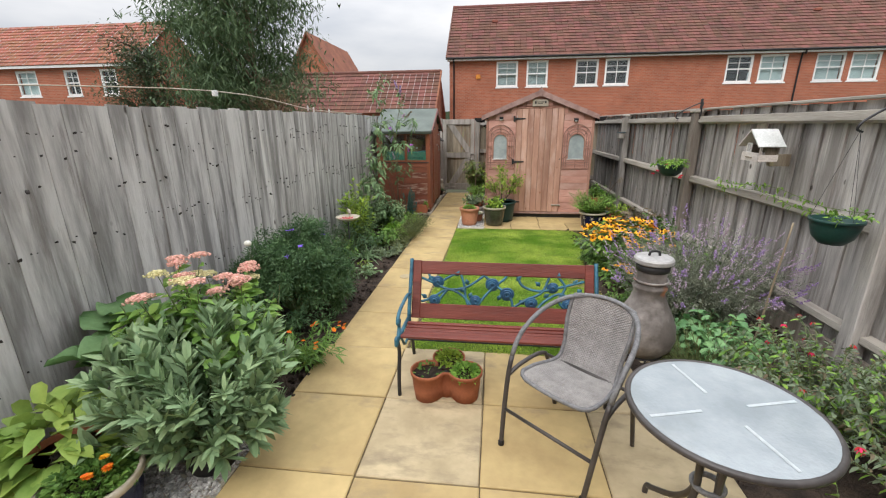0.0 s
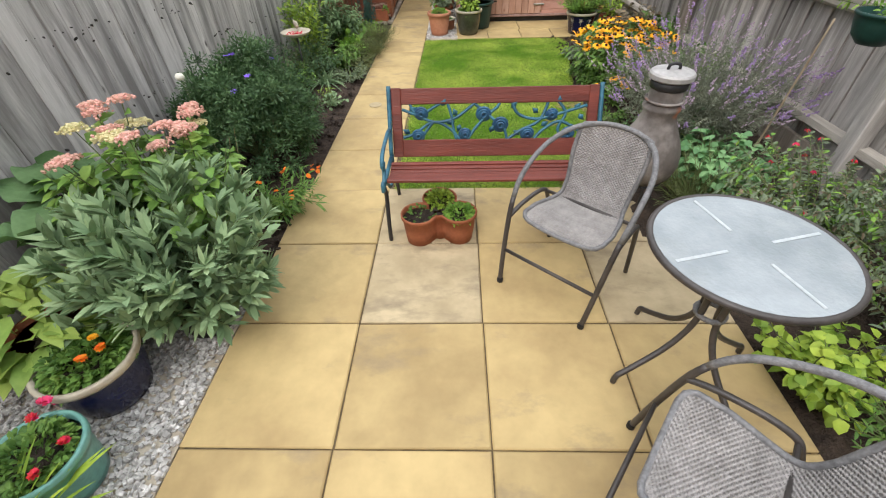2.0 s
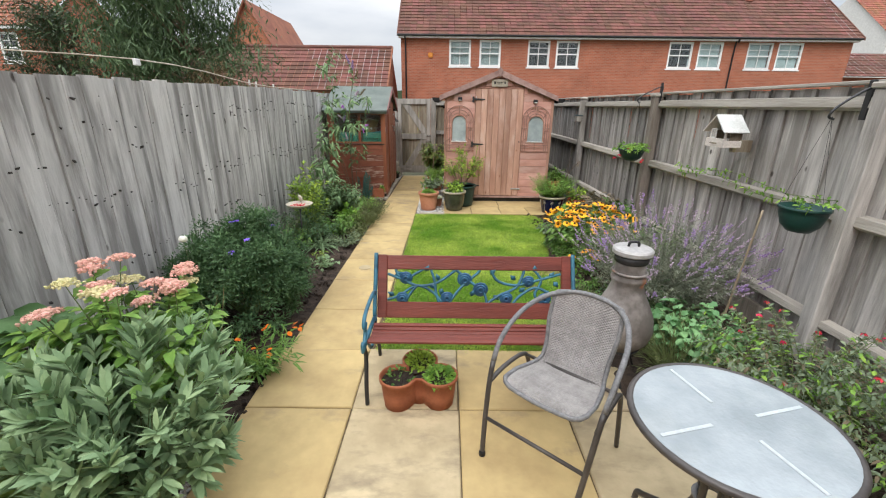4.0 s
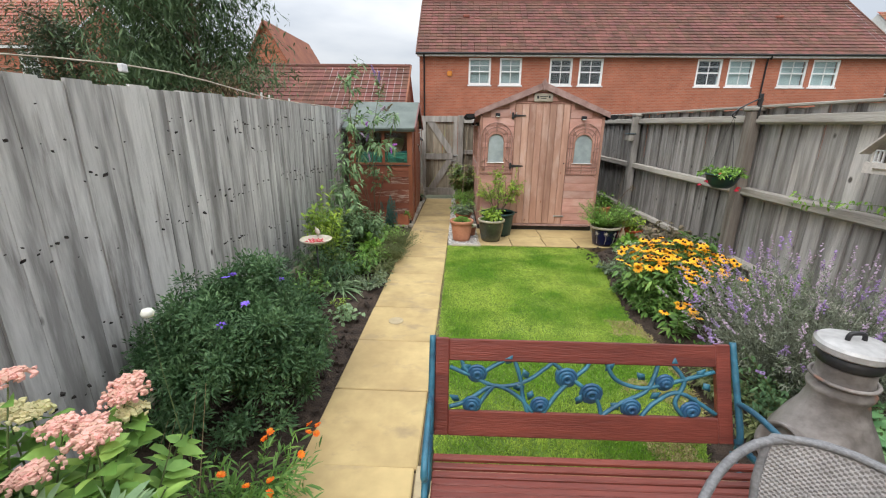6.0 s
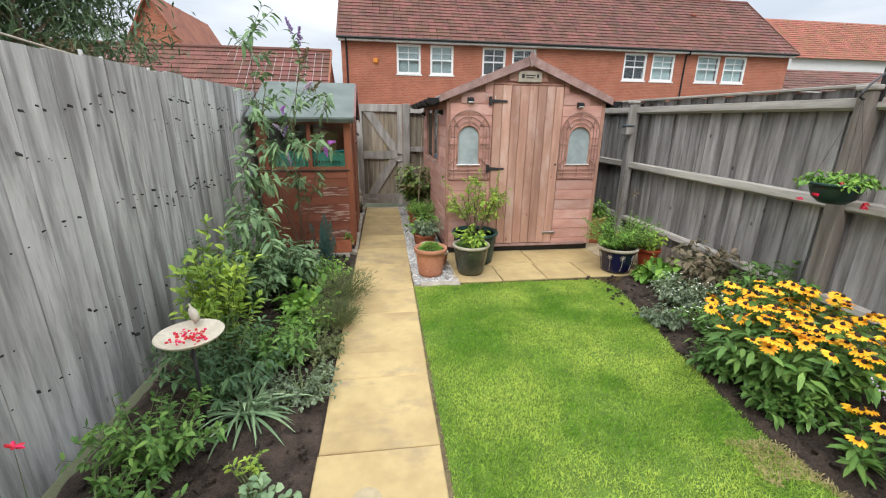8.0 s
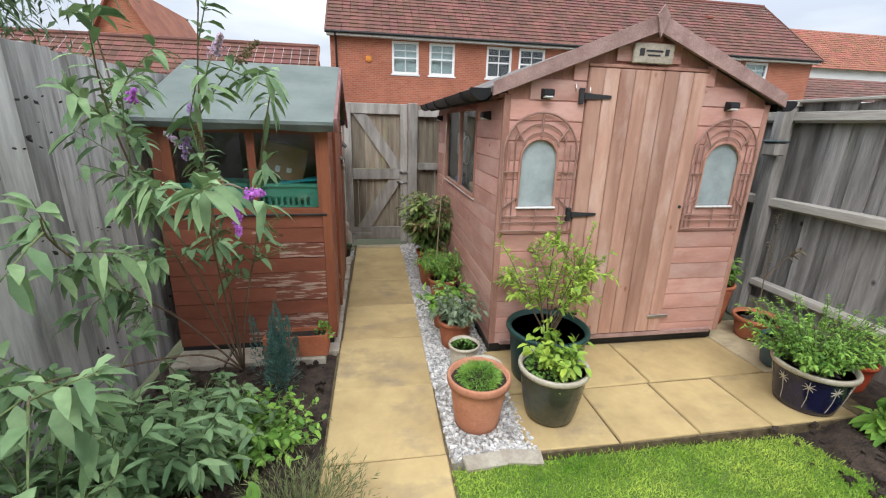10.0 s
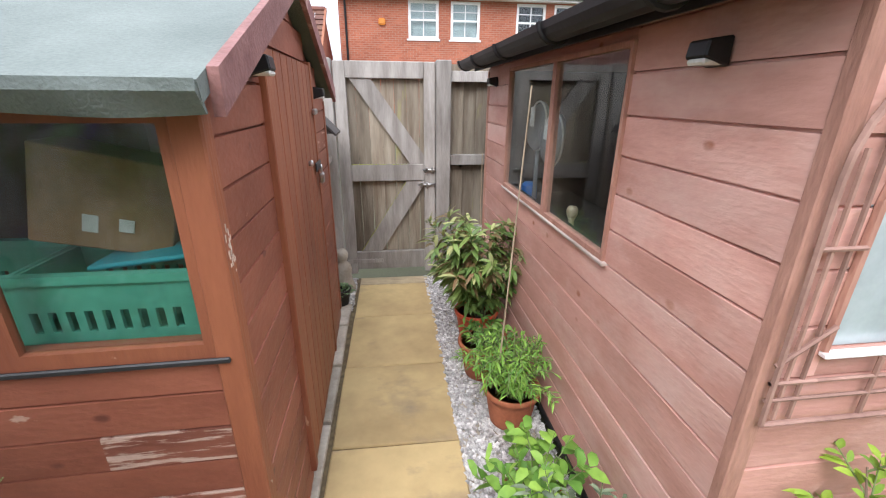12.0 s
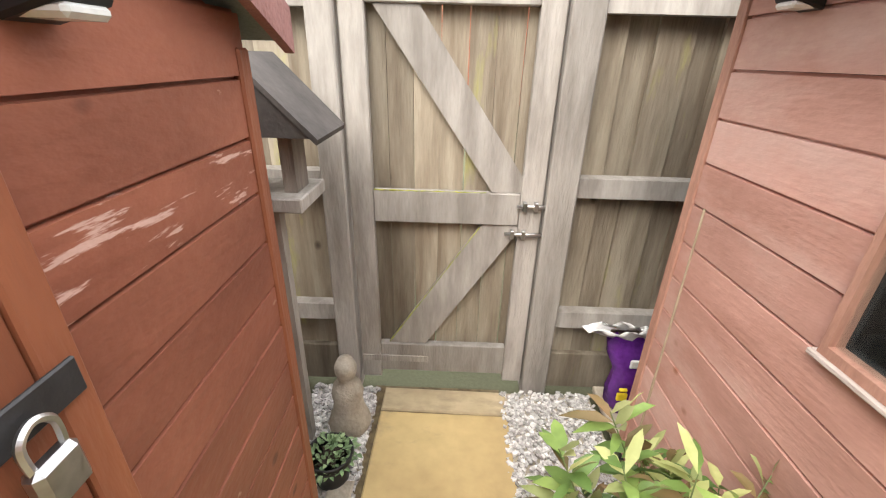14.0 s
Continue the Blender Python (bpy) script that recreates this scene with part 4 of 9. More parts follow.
def arched_window(x0, x1, z0, z1, label):
    """Arched pale frosted pane, and a trellis arch on the boards round it."""
    cx, r = (x0 + x1) / 2, (x1 - x0) / 2
    n = 10
    arch = [(cx + r * math.cos(math.pi * k / n), z1 - r + r * math.sin(math.pi * k / n)) for k in range(n + 1)]
    win = part("window", prism(BM(), [(x0, z0), (x1, z0)] + arch, SY0 - 0.004, SY0), M_FROST, shed, label)
    # spandrel boards close the square opening round the arch
    for s in (0, 1):
        half = arch[:n // 2 + 1] if s == 0 else arch[n // 2:]
        corner = (x1, z1) if s == 0 else (x0, z1)
        part("spandrel", prism(BM(), [corner] + (half[::-1] if s == 0 else half), SY0 - 0.014, SY0 - 0.005), M_PINK, win)
    fr = [(x0 - 0.004, z0)] + [(a, z) for a, z in reversed(arch)] + [(x1 + 0.004, z0)]
    part("frame", tube(BM(), [(a, SY0 - 0.018, z) for a, z in fr], 0.009, 6), M_PINK_TRIM, win)
    part("sill", abox((x0 - 0.012, SY0 - 0.034, z0 - 0.012), (x1 + 0.012, SY0 - 0.015, z0), 0.003), M_UPVC, win)
    def arc(rad, y, z):
        return [(cx + rad * math.cos(math.pi * (1 - k / 16)), y, z + rad * math.sin(math.pi * k / 16)) for k in range(17)]
    zc, big = 1.368, 0.232
    tre = part("trellis", tube(BM(), [(cx - big + 0.006, SY0 - 0.034, z0 - 0.155)] + arc(big, SY0 - 0.034, zc) + [(cx + big - 0.006, SY0 - 0.034, z0 - 0.155)], 0.0065, 6, closed=True), M_TRELLIS, win, "thin weathered wooden trellis arch")
    for rad in (0.178, 0.13):
        part("trellis_arch", tube(BM(), arc(rad, SY0 - 0.028, zc - 0.01)[2:-2], 0.0045, 6), M_TRELLIS, tre)
    for sd in (-1, 1):
        for off in (0.16, 0.195):
            part("trellis_bar", tube(BM(), [(cx + sd * off, SY0 - 0.027, z0 - 0.15), (cx + sd * off, SY0 - 0.027, zc + (0.1 if off < 0.17 else 0.05))], 0.0045, 6), M_TRELLIS, tre)
        for z in (z0 - 0.06, z0 + 0.215):
            part("trellis_bar", tube(BM(), [(cx + sd * (r + 0.012), SY0 - 0.03, z), (cx + sd * big, SY0 - 0.03, z)], 0.005, 6), M_TRELLIS, tre)
        a = math.radians(90 + sd * 48)
        part("trellis_bar", tube(BM(), [(cx + (r + 0.02) * math.cos(a), SY0 - 0.03, z1 - r + (r + 0.02) * math.sin(a)), (cx + big * math.cos(a), SY0 - 0.03, zc + big * math.sin(a))], 0.005, 6), M_TRELLIS, tre)
        part("trellis_bar", tube(BM(), [(cx + sd * (r + 0.01), SY0 - 0.03, z0 + 0.06), (cx + sd * big, SY0 - 0.03, z0 - 0.02)], 0.005, 6), M_TRELLIS, tre)
    for z in (z0 - 0.1, z0 - 0.06):
        part("trellis_bar", tube(BM(), [(cx - big, SY0 - 0.03, z), (cx + big, SY0 - 0.03, z)], 0.0045, 6), M_TRELLIS, tre)
    part("trellis_bar", tube(BM(), [(cx, SY0 - 0.032, z1 + 0.012), (cx, SY0 - 0.032, zc + big)], 0.006, 6), M_TRELLIS, tre)
    part("trellis_bar", tube(BM(), [(cx, SY0 - 0.03, z0 - 0.015), (cx, SY0 - 0.03, z0 - 0.155)], 0.005, 6), M_TRELLIS, tre)


M_TRELLIS = surface("weathered_trellis_wood", (0.36, 0.22, 0.175), (0.24, 0.14, 0.11), scale=8, rough=0.8, bump=0.2, fine=40)
arched_window(*w1, "arched window with a pale frosted pane")
arched_window(*w2, "arched window with a pale frosted pane")

# side window
sw = part("side_window", wall_with_holes(BM(), "y", SX0 - 0.026, SX0 + 0.005, 8.045, 9.305, 0.98, 1.642, [(8.06, 8.6, 1.0, 1.625), (8.64, 9.29, 1.0, 1.625)]), M_PINK_TRIM, shed, "wide two-pane shed window")
for y0, y1 in ((8.06, 8.6), (8.64, 9.29)):
    part("pane", abox((SX0 - 0.012, y0, 1.0), (SX0 - 0.008, y1, 1.625)), M_GLASS, sw)
part("sill", abox((SX0 - 0.032, 8.03, 0.966), (SX0 - 0.002, 9.32, 0.979), 0.003), M_SILL, sw)

# roof, barge boards, gutter
for s, x in ((-1, 0.25), (1, 2.18)):
    bm = BM()
    a, b = (1.215, 2.105), (x + s * 0.012, 1.70)
    prism(bm, [a, b, (b[0], b[1] + 0.03), (a[0], a[1] + 0.03)], SY0 - 0.05, SY1 + 0.06)
    part("roof_panel", bm, M_FELT_GREY, shed, "grey felted roof slope")
    bm = prism(BM(), [(1.215, 2.155), (x, 1.757), (x + s * 0.004, 1.68), (1.215, 2.062)], SY0 - 0.074, SY0 - 0.052)
    part("barge_board", bm, M_BARGE, shed, "weathered mauve-brown barge board")
part("finial", prism(BM(), [(1.215, 2.2), (1.255, 2.14), (1.215, 2.03), (1.175, 2.14)], SY0 - 0.09, SY0 - 0.075), M_BARGE, shed)
for s, x in ((-1, 0.186), (1, 2.244)):
    bm = BM()
    n = 8
    prof = [(x + 0.056 * math.cos(math.pi + math.pi * k / n), 1.716 + 0.056 * math.sin(math.pi + math.pi * k / n)) for k in range(n + 1)]
    prof += [(x + 0.051 * math.cos(-math.pi * k / n), 1.717 + 0.051 * math.sin(-math.pi * k / n)) for k in range(n + 1)]
    prism(bm, prof, SY0 - 0.03, SY1 + 0.08)
    gut = part("gutter", bm, M_BLACK_PLASTIC, shed, "black plastic half-round gutter")
    part("fascia", abox((x - s * 0.058 - 0.004, SY0 - 0.02, 1.655), (x - s * 0.058 + 0.004, SY1 + 0.06, 1.70)), M_BLACK_PLASTIC, gut, "black fascia strip behind the gutter")
    for y in (SY0 - 0.04, SY1 + 0.06):
        part("stop_end", prism(BM(), [(x + 0.063 * math.cos(math.pi + math.pi * k / 10), 1.722 + 0.066 * math.sin(math.pi + math.pi * k / 10)) for k in range(11)], y, y + 0.045), M_BLACK_PLASTIC, gut)
    for y in (7.72, 8.3, 8.9, 9.45):
        bm = BM()
        tube(bm, [(x + 0.06 * math.cos(math.pi + math.pi * k / 8), y, 1.717 + 0.06 * math.sin(math.pi + math.pi * k / 8)) for k in range(9)], 0.009, 6)
        part("gutter_bracket", bm, M_BLACK_PLASTIC, gut)
security_lamp(shed, 0.58, SY0 - 0.016, 1.705, 0)
security_lamp(shed, 1.82, SY0 - 0.016, 1.675, 0)
security_lamp(shed, SX0 - 0.016, 7.72, 1.58, -90)
security_lamp(shed, SX0 - 0.016, 9.62, 1.58, -90)
sign = part("sign", abox((1.09, SY0 - 0.045, 1.895), (1.35, SY0 - 0.025, 2.005), 0.004), M_STONE, shed, "small cream plaque with dark motifs")
for x0, x1, z0, z1 in ((1.125, 1.155, 1.935, 1.975), (1.29, 1.315, 1.94, 1.975), (1.165, 1.275, 1.958, 1.968), (1.18, 1.26, 1.935, 1.944)):
    part("lettering", abox((x0, SY0 - 0.0475, z0), (x1, SY0 - 0.0445, z1)), M_IRON, sign)
for x, z in ((0.76, 1.76), (0.85, 1.745)):
    part("hook", tube(BM(), [(x, SY0 - 0.01, z), (x, SY0 - 0.03, z + 0.005), (x, SY0 - 0.035, z - 0.02), (x, SY0 - 0.03, z - 0.035)], 0.004, 6), M_STEEL, shed)

# ---- red-brown shed ----
RX0, RX1, RY0, RY1 = -1.72, -0.737, 7.68, 9.47
RE, RA, RM = 1.505, 1.88, 8.575
rshed = thing("tool_shed", "small red-brown painted shed with a green felt roof", "shed", (-1.2, 8.57, 0), world_built=True)
rw = (-1.62, -0.79, 0.985, 1.455)
part("base", abox((RX0, RY0, 0.0), (RX1 - 0.01, RY1, 0.09)), M_IRON, rshed, "dark timber bearers")
part("floor", abox((RX0 + 0.03, RY0 + 0.03, 0.091), (RX1 - 0.03, RY1 - 0.03, 0.11)), M_RUST, rshed)
part("front_wall", wall_with_holes(BM(), "x", RY0 + 0.002, RY0 + 0.025, RX0 + 0.002, RX1 - 0.002, 0.092, 1.5, [rw]), M_RUST, rshed)
part("back_wall", abox((RX0, RY1 - 0.03, 0.092), (RX1 - 0.002, RY1 - 0.002, 1.468)), M_RUST, rshed)
part("far_gable", prism(BM(), [(RY0 + 0.03, 0.092), (RY1 - 0.031, 0.092), (RY1 - 0.031, RE), (RM, RA - 0.02), (RY0 + 0.03, RE)], RX0 + 0.002, RX0 + 0.028, axis="x"), M_RUST, rshed)
part("near_gable", prism(BM(), [(RY0 + 0.03, 0.092), (RY1 - 0.031, 0.092), (RY1 - 0.031, RE), (RM, RA - 0.02), (RY0 + 0.03, RE)], RX1 - 0.028, RX1 - 0.002, axis="x"), M_RUST, rshed)
clad(rshed, "x", RY0, RX0, RX1, 0.06, 0.96, 0.1, M_RUST, flake=M_FLAKE)
clad(rshed, "y", RX1, RY0, 8.145, 0.05, 1.86, 0.105, M_RUST, face=-1, gable=(RM, 0.9, RE, RA))
clad(rshed, "y", RX1, 8.945, RY1, 0.05, 1.205, 0.105, M_RUST, face=-1)
clad(rshed, "y", RX1, 8.945, RY1, 1.205, 1.31, 0.105, M_SCUFF, face=-1)
clad(rshed, "y", RX1, 8.945, RY1, 1.31, 1.86, 0.105, M_RUST, face=-1, gable=(RM, 0.9, RE, RA))
clad(rshed, "y", RX1, 8.145, 8.945, 1.63, 1.86, 0.118, M_RUST, face=-1, gable=(RM, 0.9, RE, RA))
part("corner_post", abox((RX1 - 0.04, RY0 - 0.022, 0.1), (RX1 + 0.02, RY0 + 0.03, 1.46), 0.004), M_RUST_V, rshed)
part("corner_post", abox((RX1 - 0.03, RY1 - 0.03, 0.1), (RX1 + 0.02, RY1 + 0.012, 1.46), 0.004), M_RUST_V, rshed)
rdoor = part("door", abox((RX1 + 0.001, 8.155, 0.11), (RX1 + 0.014, 8.935, 1.62)), M_RUST_V, rshed, "closed red-brown boarded door")
rk = [to_mesh("door_board", prism(BM(), [(-0.048, 0.0), (0.048, 0.0), (0.048, 0.008), (0.043, 0.014), (-0.043, 0.014), (-0.048, 0.008)], 0, 1.5, axis="z"), M_RUST_V) for k in range(3)]
for i in range(8):
    piece("door_board", rk[i % 3], rdoor, pose(RX1 + 0.015, 8.204 + i * 0.0975, 0.115, 0, 0, -90))
for y in (8.135, 8.955):
    part("door_trim", abox((RX1 + 0.001, y - 0.022, 0.1), (RX1 + 0.034, y + 0.018, 1.63), 0.003), M_RUST_V, rshed)
hasp = part("hasp", abox((RX1 + 0.035, 8.82, 1.155), (RX1 + 0.041, 8.96, 1.195), 0.002), M_IRON, rdoor, "black hasp with a steel padlock")
pl = box(BM(), (RX1 + 0.04, 8.875, 1.09), (RX1 + 0.06, 8.92, 1.14), 0.006)
pad = part("padlock", pl, M_STEEL, hasp, "small steel padlock")
part("shackle", tube(BM(), smooth_line([(RX1 + 0.05, 8.882, 1.135), (RX1 + 0.05, 8.882, 1.165), (RX1 + 0.05, 8.897, 1.177), (RX1 + 0.05, 8.913, 1.165), (RX1 + 0.05, 8.913, 1.135)]), 0.004, 6), M_STEEL, hasp)
part("catch", abox((RX1 + 0.035, 8.87, 1.407), (RX1 + 0.05, 8.95, 1.432), 0.004), M_STEEL, rdoor, "steel turn catch")
part("knob", lathe(BM(), [(0.011, 0), (0.015, 0.012), (0.009, 0.018)], 12), M_STEEL, rdoor).matrix_basis = pose(RX1 + 0.03, 8.685, 1.215, 0, 90)
# front window with its frame
fw = part("window", wall_with_holes(BM(), "x", RY0 - 0.02, RY0 + 0.0, -1.66, -0.765, 0.95, 1.462, [(-1.6, -1.19, 0.985, 1.44), (-1.145, -0.795, 0.985, 1.44)]), M_RUST_V, rshed, "wide shed window with two panes")
for x0, x1 in ((-1.6, -1.19), (-1.145, -0.795)):
    part("pane", abox((x0, RY0 - 0.006, 0.985), (x1, RY0 - 0.003, 1.44)), M_GRIMY, fw)
part("sill", abox((-1.68, RY0 - 0.03, 0.938), (-0.745, RY0 - 0.021, 0.952), 0.003), M_IRON, fw)
# roof
prism_r = [(RY0 - 0.11, RE - 0.03), (RM, RA + 0.01), (RM, RA + 0.045), (RY0 - 0.12, RE + 0.005)]
part("roof_slope", prism(BM(), prism_r, RX0 - 0.05, RX1 + 0.062, axis="x"), M_FELT, rshed, "pale green mineral felt roof slope")
part("roof_slope", prism(BM(), [(RM + 0.001, RA + 0.01), (RY1 + 0.11, RE - 0.03), (RY1 + 0.12, RE + 0.005), (RM + 0.001, RA + 0.045)], RX0 - 0.05, RX1 + 0.062, axis="x"), M_FELT, rshed)
felt_lip = BM()
lip_rows = []
for i in range(25):
    x = RX0 - 0.05 + (RX1 + 0.11 - RX0) * i / 24
    w, dr = 0.006 * math.sin(x * 17) + 0.004 * math.sin(x * 41), 0.006 * math.sin(x * 11 + 1)
    lip_rows.append([felt_lip.verts.new(c) for c in ((x, RY0 - 0.126, RE + 0.007), (x, RY0 - 0.128 + w * 0.4, RE - 0.012), (x, RY0 - 0.1 + w, RE - 0.046 + dr), (x, RY0 - 0.094 + w, RE - 0.044 + dr), (x, RY0 - 0.11, RE - 0.01))])
for p, q in zip(lip_rows, lip_rows[1:]):
    for k in range(5):
        felt_lip.faces.new((p[k], p[(k + 1) % 5], q[(k + 1) % 5], q[k]))
felt_lip.faces.new(lip_rows[0])
felt_lip.faces.new(lip_rows[-1][::-1])
part("felt_lip", felt_lip, M_FELT, rshed)
for a, b in (((RY0 - 0.075, RE + 0.026), (RM, RA + 0.042)), ((RY1 + 0.075, RE + 0.026), (RM, RA + 0.042))):
    part("barge_board", prism(BM(), [(a[0], a[1]), (b[0], b[1]), (b[0], b[1] - 0.078), (a[0], a[1] - 0.078)], RX1 + 0.063, RX1 + 0.082, axis="x"), M_BARGE_RED, rshed, "weathered pinkish barge board")
security_lamp(rshed, RX1 + 0.016, 8.025, 1.56, 90)
security_lamp(rshed, RX1 + 0.016, 9.06, 1.50, 90)

rs_f = random.Random(12)
for k in range(22):
    z, y = rs_f.choice((1.14, 1.16, 1.18, 1.2, 1.22, 0.55)) + rs_f.uniform(-0.02, 0.02), RY0 + rs_f.uniform(-0.012, 0.022)
    part("bare_patch", box(BM(), (RX1 + 0.0195, y, z), (RX1 + 0.0212, y + rs_f.uniform(0.002, 0.005), z + rs_f.uniform(0.005, 0.02)), 0.0004), M_BARE, rshed, "pale bare patch in flaking paint")

rshed.matrix_basis = rshed.matrix_basis @ pose(0, 0, 0, 0, 0, 1.2)


# ---- houses ----
def tiled_slope(x0, x1, y_eave, z_eave, y_ridge, z_ridge, course=0.3, tile_w=0.33, seed=0):
    """A roof slope in lapped courses of tiles, along x."""
    up = math.hypot(y_ridge - y_eave, z_ridge - z_eave)
    n = int(up / course)
    dy, dz = (y_ridge - y_eave) / n, (z_ridge - z_eave) / n
    nx = max(1, int((x1 - x0) / tile_w))
    ny, nz = -(z_ridge - z_eave) / up, (y_ridge - y_eave) / up
    if nz < 0:
        ny, nz = -ny, -nz
    rs = np.random.default_rng(seed)
    v, f = [], []
    for j in range(n):
        ya, za, yb, zb = y_eave + dy * j, z_eave + dz * j, y_eave + dy * (j + 1), z_eave + dz * (j + 1)
        for i in range(nx):
            a, b = x0 + (x1 - x0) * i / nx, x0 + (x1 - x0) * (i + 1) / nx - 0.012
            lift = 0.045 + rs.uniform(-0.006, 0.006)
            o = len(v)
            v += [(a, ya + ny * lift, za + nz * lift), (b, ya + ny * lift, za + nz * lift), (b, yb + ny * 0.012, zb + nz * 0.012), (a, yb + ny * 0.012, zb + nz * 0.012), (a, ya, za), (b, ya, za)]
            f += [(o, o + 1, o + 2, o + 3), (o, o + 4, o + 5, o + 1)]
    return np.array(v), f


def house_window(parent, x0, x1, z0, z1, y, dark, label="white framed sash-style window with glazing bars"):
    w = 0.1
    fr = part("window", wall_with_holes(BM(), "x", y - 0.03, y + 0.04, x0, x1, z0, z1, [(x0 + w, x1 - w, z0 + w, (z0 + z1) / 2 - 0.03), (x0 + w, x1 - w, (z0 + z1) / 2 + 0.03, z1 - w)]), M_UPVC, parent, label)
    mid, cx = (z0 + z1) / 2, (x0 + x1) / 2
    for a, b in ((z0 + w, mid - 0.03), (mid + 0.03, z1 - w)):
        part("glazing_bar", abox((cx - 0.016, y - 0.02, a), (cx + 0.016, y + 0.02, b)), M_UPVC, fr)
        c = (a + b) / 2
        if b > mid:
            part("glazing_bar", abox((x0 + w, y - 0.018, c - 0.014), (x1 - w, y + 0.018, c + 0.014)), M_UPVC, fr)
        part("pane", abox((x0 + w, y + 0.002, a), (x1 - w, y + 0.008, b)), M_GLASS, fr)
    # dark windows: a near-black board replaces the shade of the room
    part("blind", abox((x0 + w, y + 0.12, z0), (x1 - w, y + 0.14, z1)), M_INSIDE_SHADE if dark else M_BLIND, fr, "near-black board standing for the unlit room" if dark else "pale drawn blind")
    part("sill", abox((x0 - 0.06, y - 0.09, z0 - 0.07), (x1 + 0.06, y - 0.005, z0 - 0.002), 0.01), M_UPVC, fr)


HY = 24.5
WINS = [(0.52, 1.68), (2.14, 3.28), (4.72, 5.9), (6.23, 7.47), (12.22, 13.5), (13.8, 15.1), (16.4, 17.75), (18.0, 19.35)]
terrace = thing("terraced_house", "long red brick terrace with brown tiled roof and white windows", "house", (10, 28.5, 0), world_built=True)
holes = [(a, b, 3.57, 4.88) for a, b in WINS]
part("wall", wall_with_holes(BM(), "x", HY, HY + 0.3, -2.05, 21.9, -0.06, 5.05, holes), M_BRICK, terrace)
part("end_wall", prism(BM(), [(HY + 0.301, -0.06), (32.6, -0.06), (32.6, 5.05), (28.5, 8.45), (HY + 0.301, 5.05)], -2.05, -1.75, axis="x"), M_BRICK, terrace)
part("end_wall", prism(BM(), [(HY + 0.301, -0.06), (32.6, -0.06), (32.6, 5.05), (28.5, 8.45), (HY + 0.301, 5.05)], 21.6, 21.9, axis="x"), M_BRICK, terrace)
roof = part("roof", tiled_slope(-2.2, 22.1, HY - 0.35, 5.06, 28.5, 8.5), M_TILE, terrace, "brown concrete tiled roof", kind="")
part("roof_back", prism(BM(), [(28.5, 8.5), (32.9, 5.0), (32.9, 4.9), (28.5, 8.4)], -2.2, 22.1, axis="x"), M_TILE, roof)
part("ridge", tube(BM(), [(-2.2, 28.5, 8.5), (22.1, 28.5, 8.5)], 0.11, 10), M_TILE, roof)
for x in (-2.22, 22.08):
    part("verge", prism(BM(), [(HY - 0.36, 5.12), (28.5, 8.58), (28.5, 8.44), (HY - 0.36, 4.98)], x, x + 0.07, axis="x"), M_TILE, roof)
for x, up in ((0.2, 0.62), (17.3, 0.62)):
    part("roof_vent", box(BM(), (x, HY - 0.35 + 4.35 * up, 5.2 + 3.44 * up - 0.05), (x + 0.35, HY + 0.1 + 4.35 * up, 5.2 + 3.44 * up + 0.09), 0.03), M_TILE_ORANGE, roof)
part("fascia", abox((-2.15, HY - 0.3, 4.92), (22.0, HY - 0.26, 5.06)), M_UPVC, terrace, "white fascia board")
part("soffit", abox((-2.15, HY - 0.259, 4.92), (22.0, HY - 0.002, 4.94)), M_UPVC, terrace)
part("gutter", tube(BM(), [(-2.2, HY - 0.36, 5.04), (22.0, HY - 0.36, 5.04)], 0.055, 8), M_BLACK_PLASTIC, terrace, "black gutter")
for x in (-1.8, 15.65):
    part("downpipe", tube(BM(), smooth_line([(x, HY - 0.34, 5.0), (x, HY - 0.3, 4.85), (x, HY - 0.06, 4.6), (x, HY - 0.06, 0.0)]), 0.04, 8), M_BLACK_PLASTIC, terrace)
part("alarm_box", box(BM(), (-0.6, HY - 0.07, 4.0), (-0.34, HY - 0.002, 4.24), 0.05), surface("amber_plastic", (0.75, 0.3, 0.06), (0.7, 0.27, 0.05), rough=0.4, bump=0), terrace, "orange alarm box")
for i, (a, b) in enumerate(WINS):
    house_window(terrace, a, b, 3.57, 4.88, HY + 0.06, dark=i in (2, 3, 4))

# lower neighbour beyond the terrace's far end
annex = thing("neighbour_house", "low red brick house with a brown tiled roof", "house", (26, 26, 0), world_built=True)
part("wall", abox((22.0, 25.5, -0.06), (32, 31, 3.3)), M_BRICK, annex)
part("roof", tiled_slope(21.95, 32, 24.9, 3.3, 27.5, 4.75, seed=4), M_TILE, annex)
part("gable", prism(BM(), [(25.5, 3.31), (30, 3.31), (27.5, 4.7)], 22.05, 22.3, axis="x"), M_BRICK, annex)

villa = thing("gabled_house", "rendered white house with an orange tiled roof", "house", (50, 50, 0), world_built=True)
part("wall", prism(BM(), [(44.5, -0.06), (56, -0.06), (56, 8.5), (50, 12.8), (44.5, 8.5)], 42.8, 62, axis="x"), M_RENDER, villa)
part("roof", tiled_slope(42.6, 62.3, 44.0, 8.1, 50, 13.0, course=0.4, tile_w=0.5, seed=5), M_TILE_ORANGE, villa)

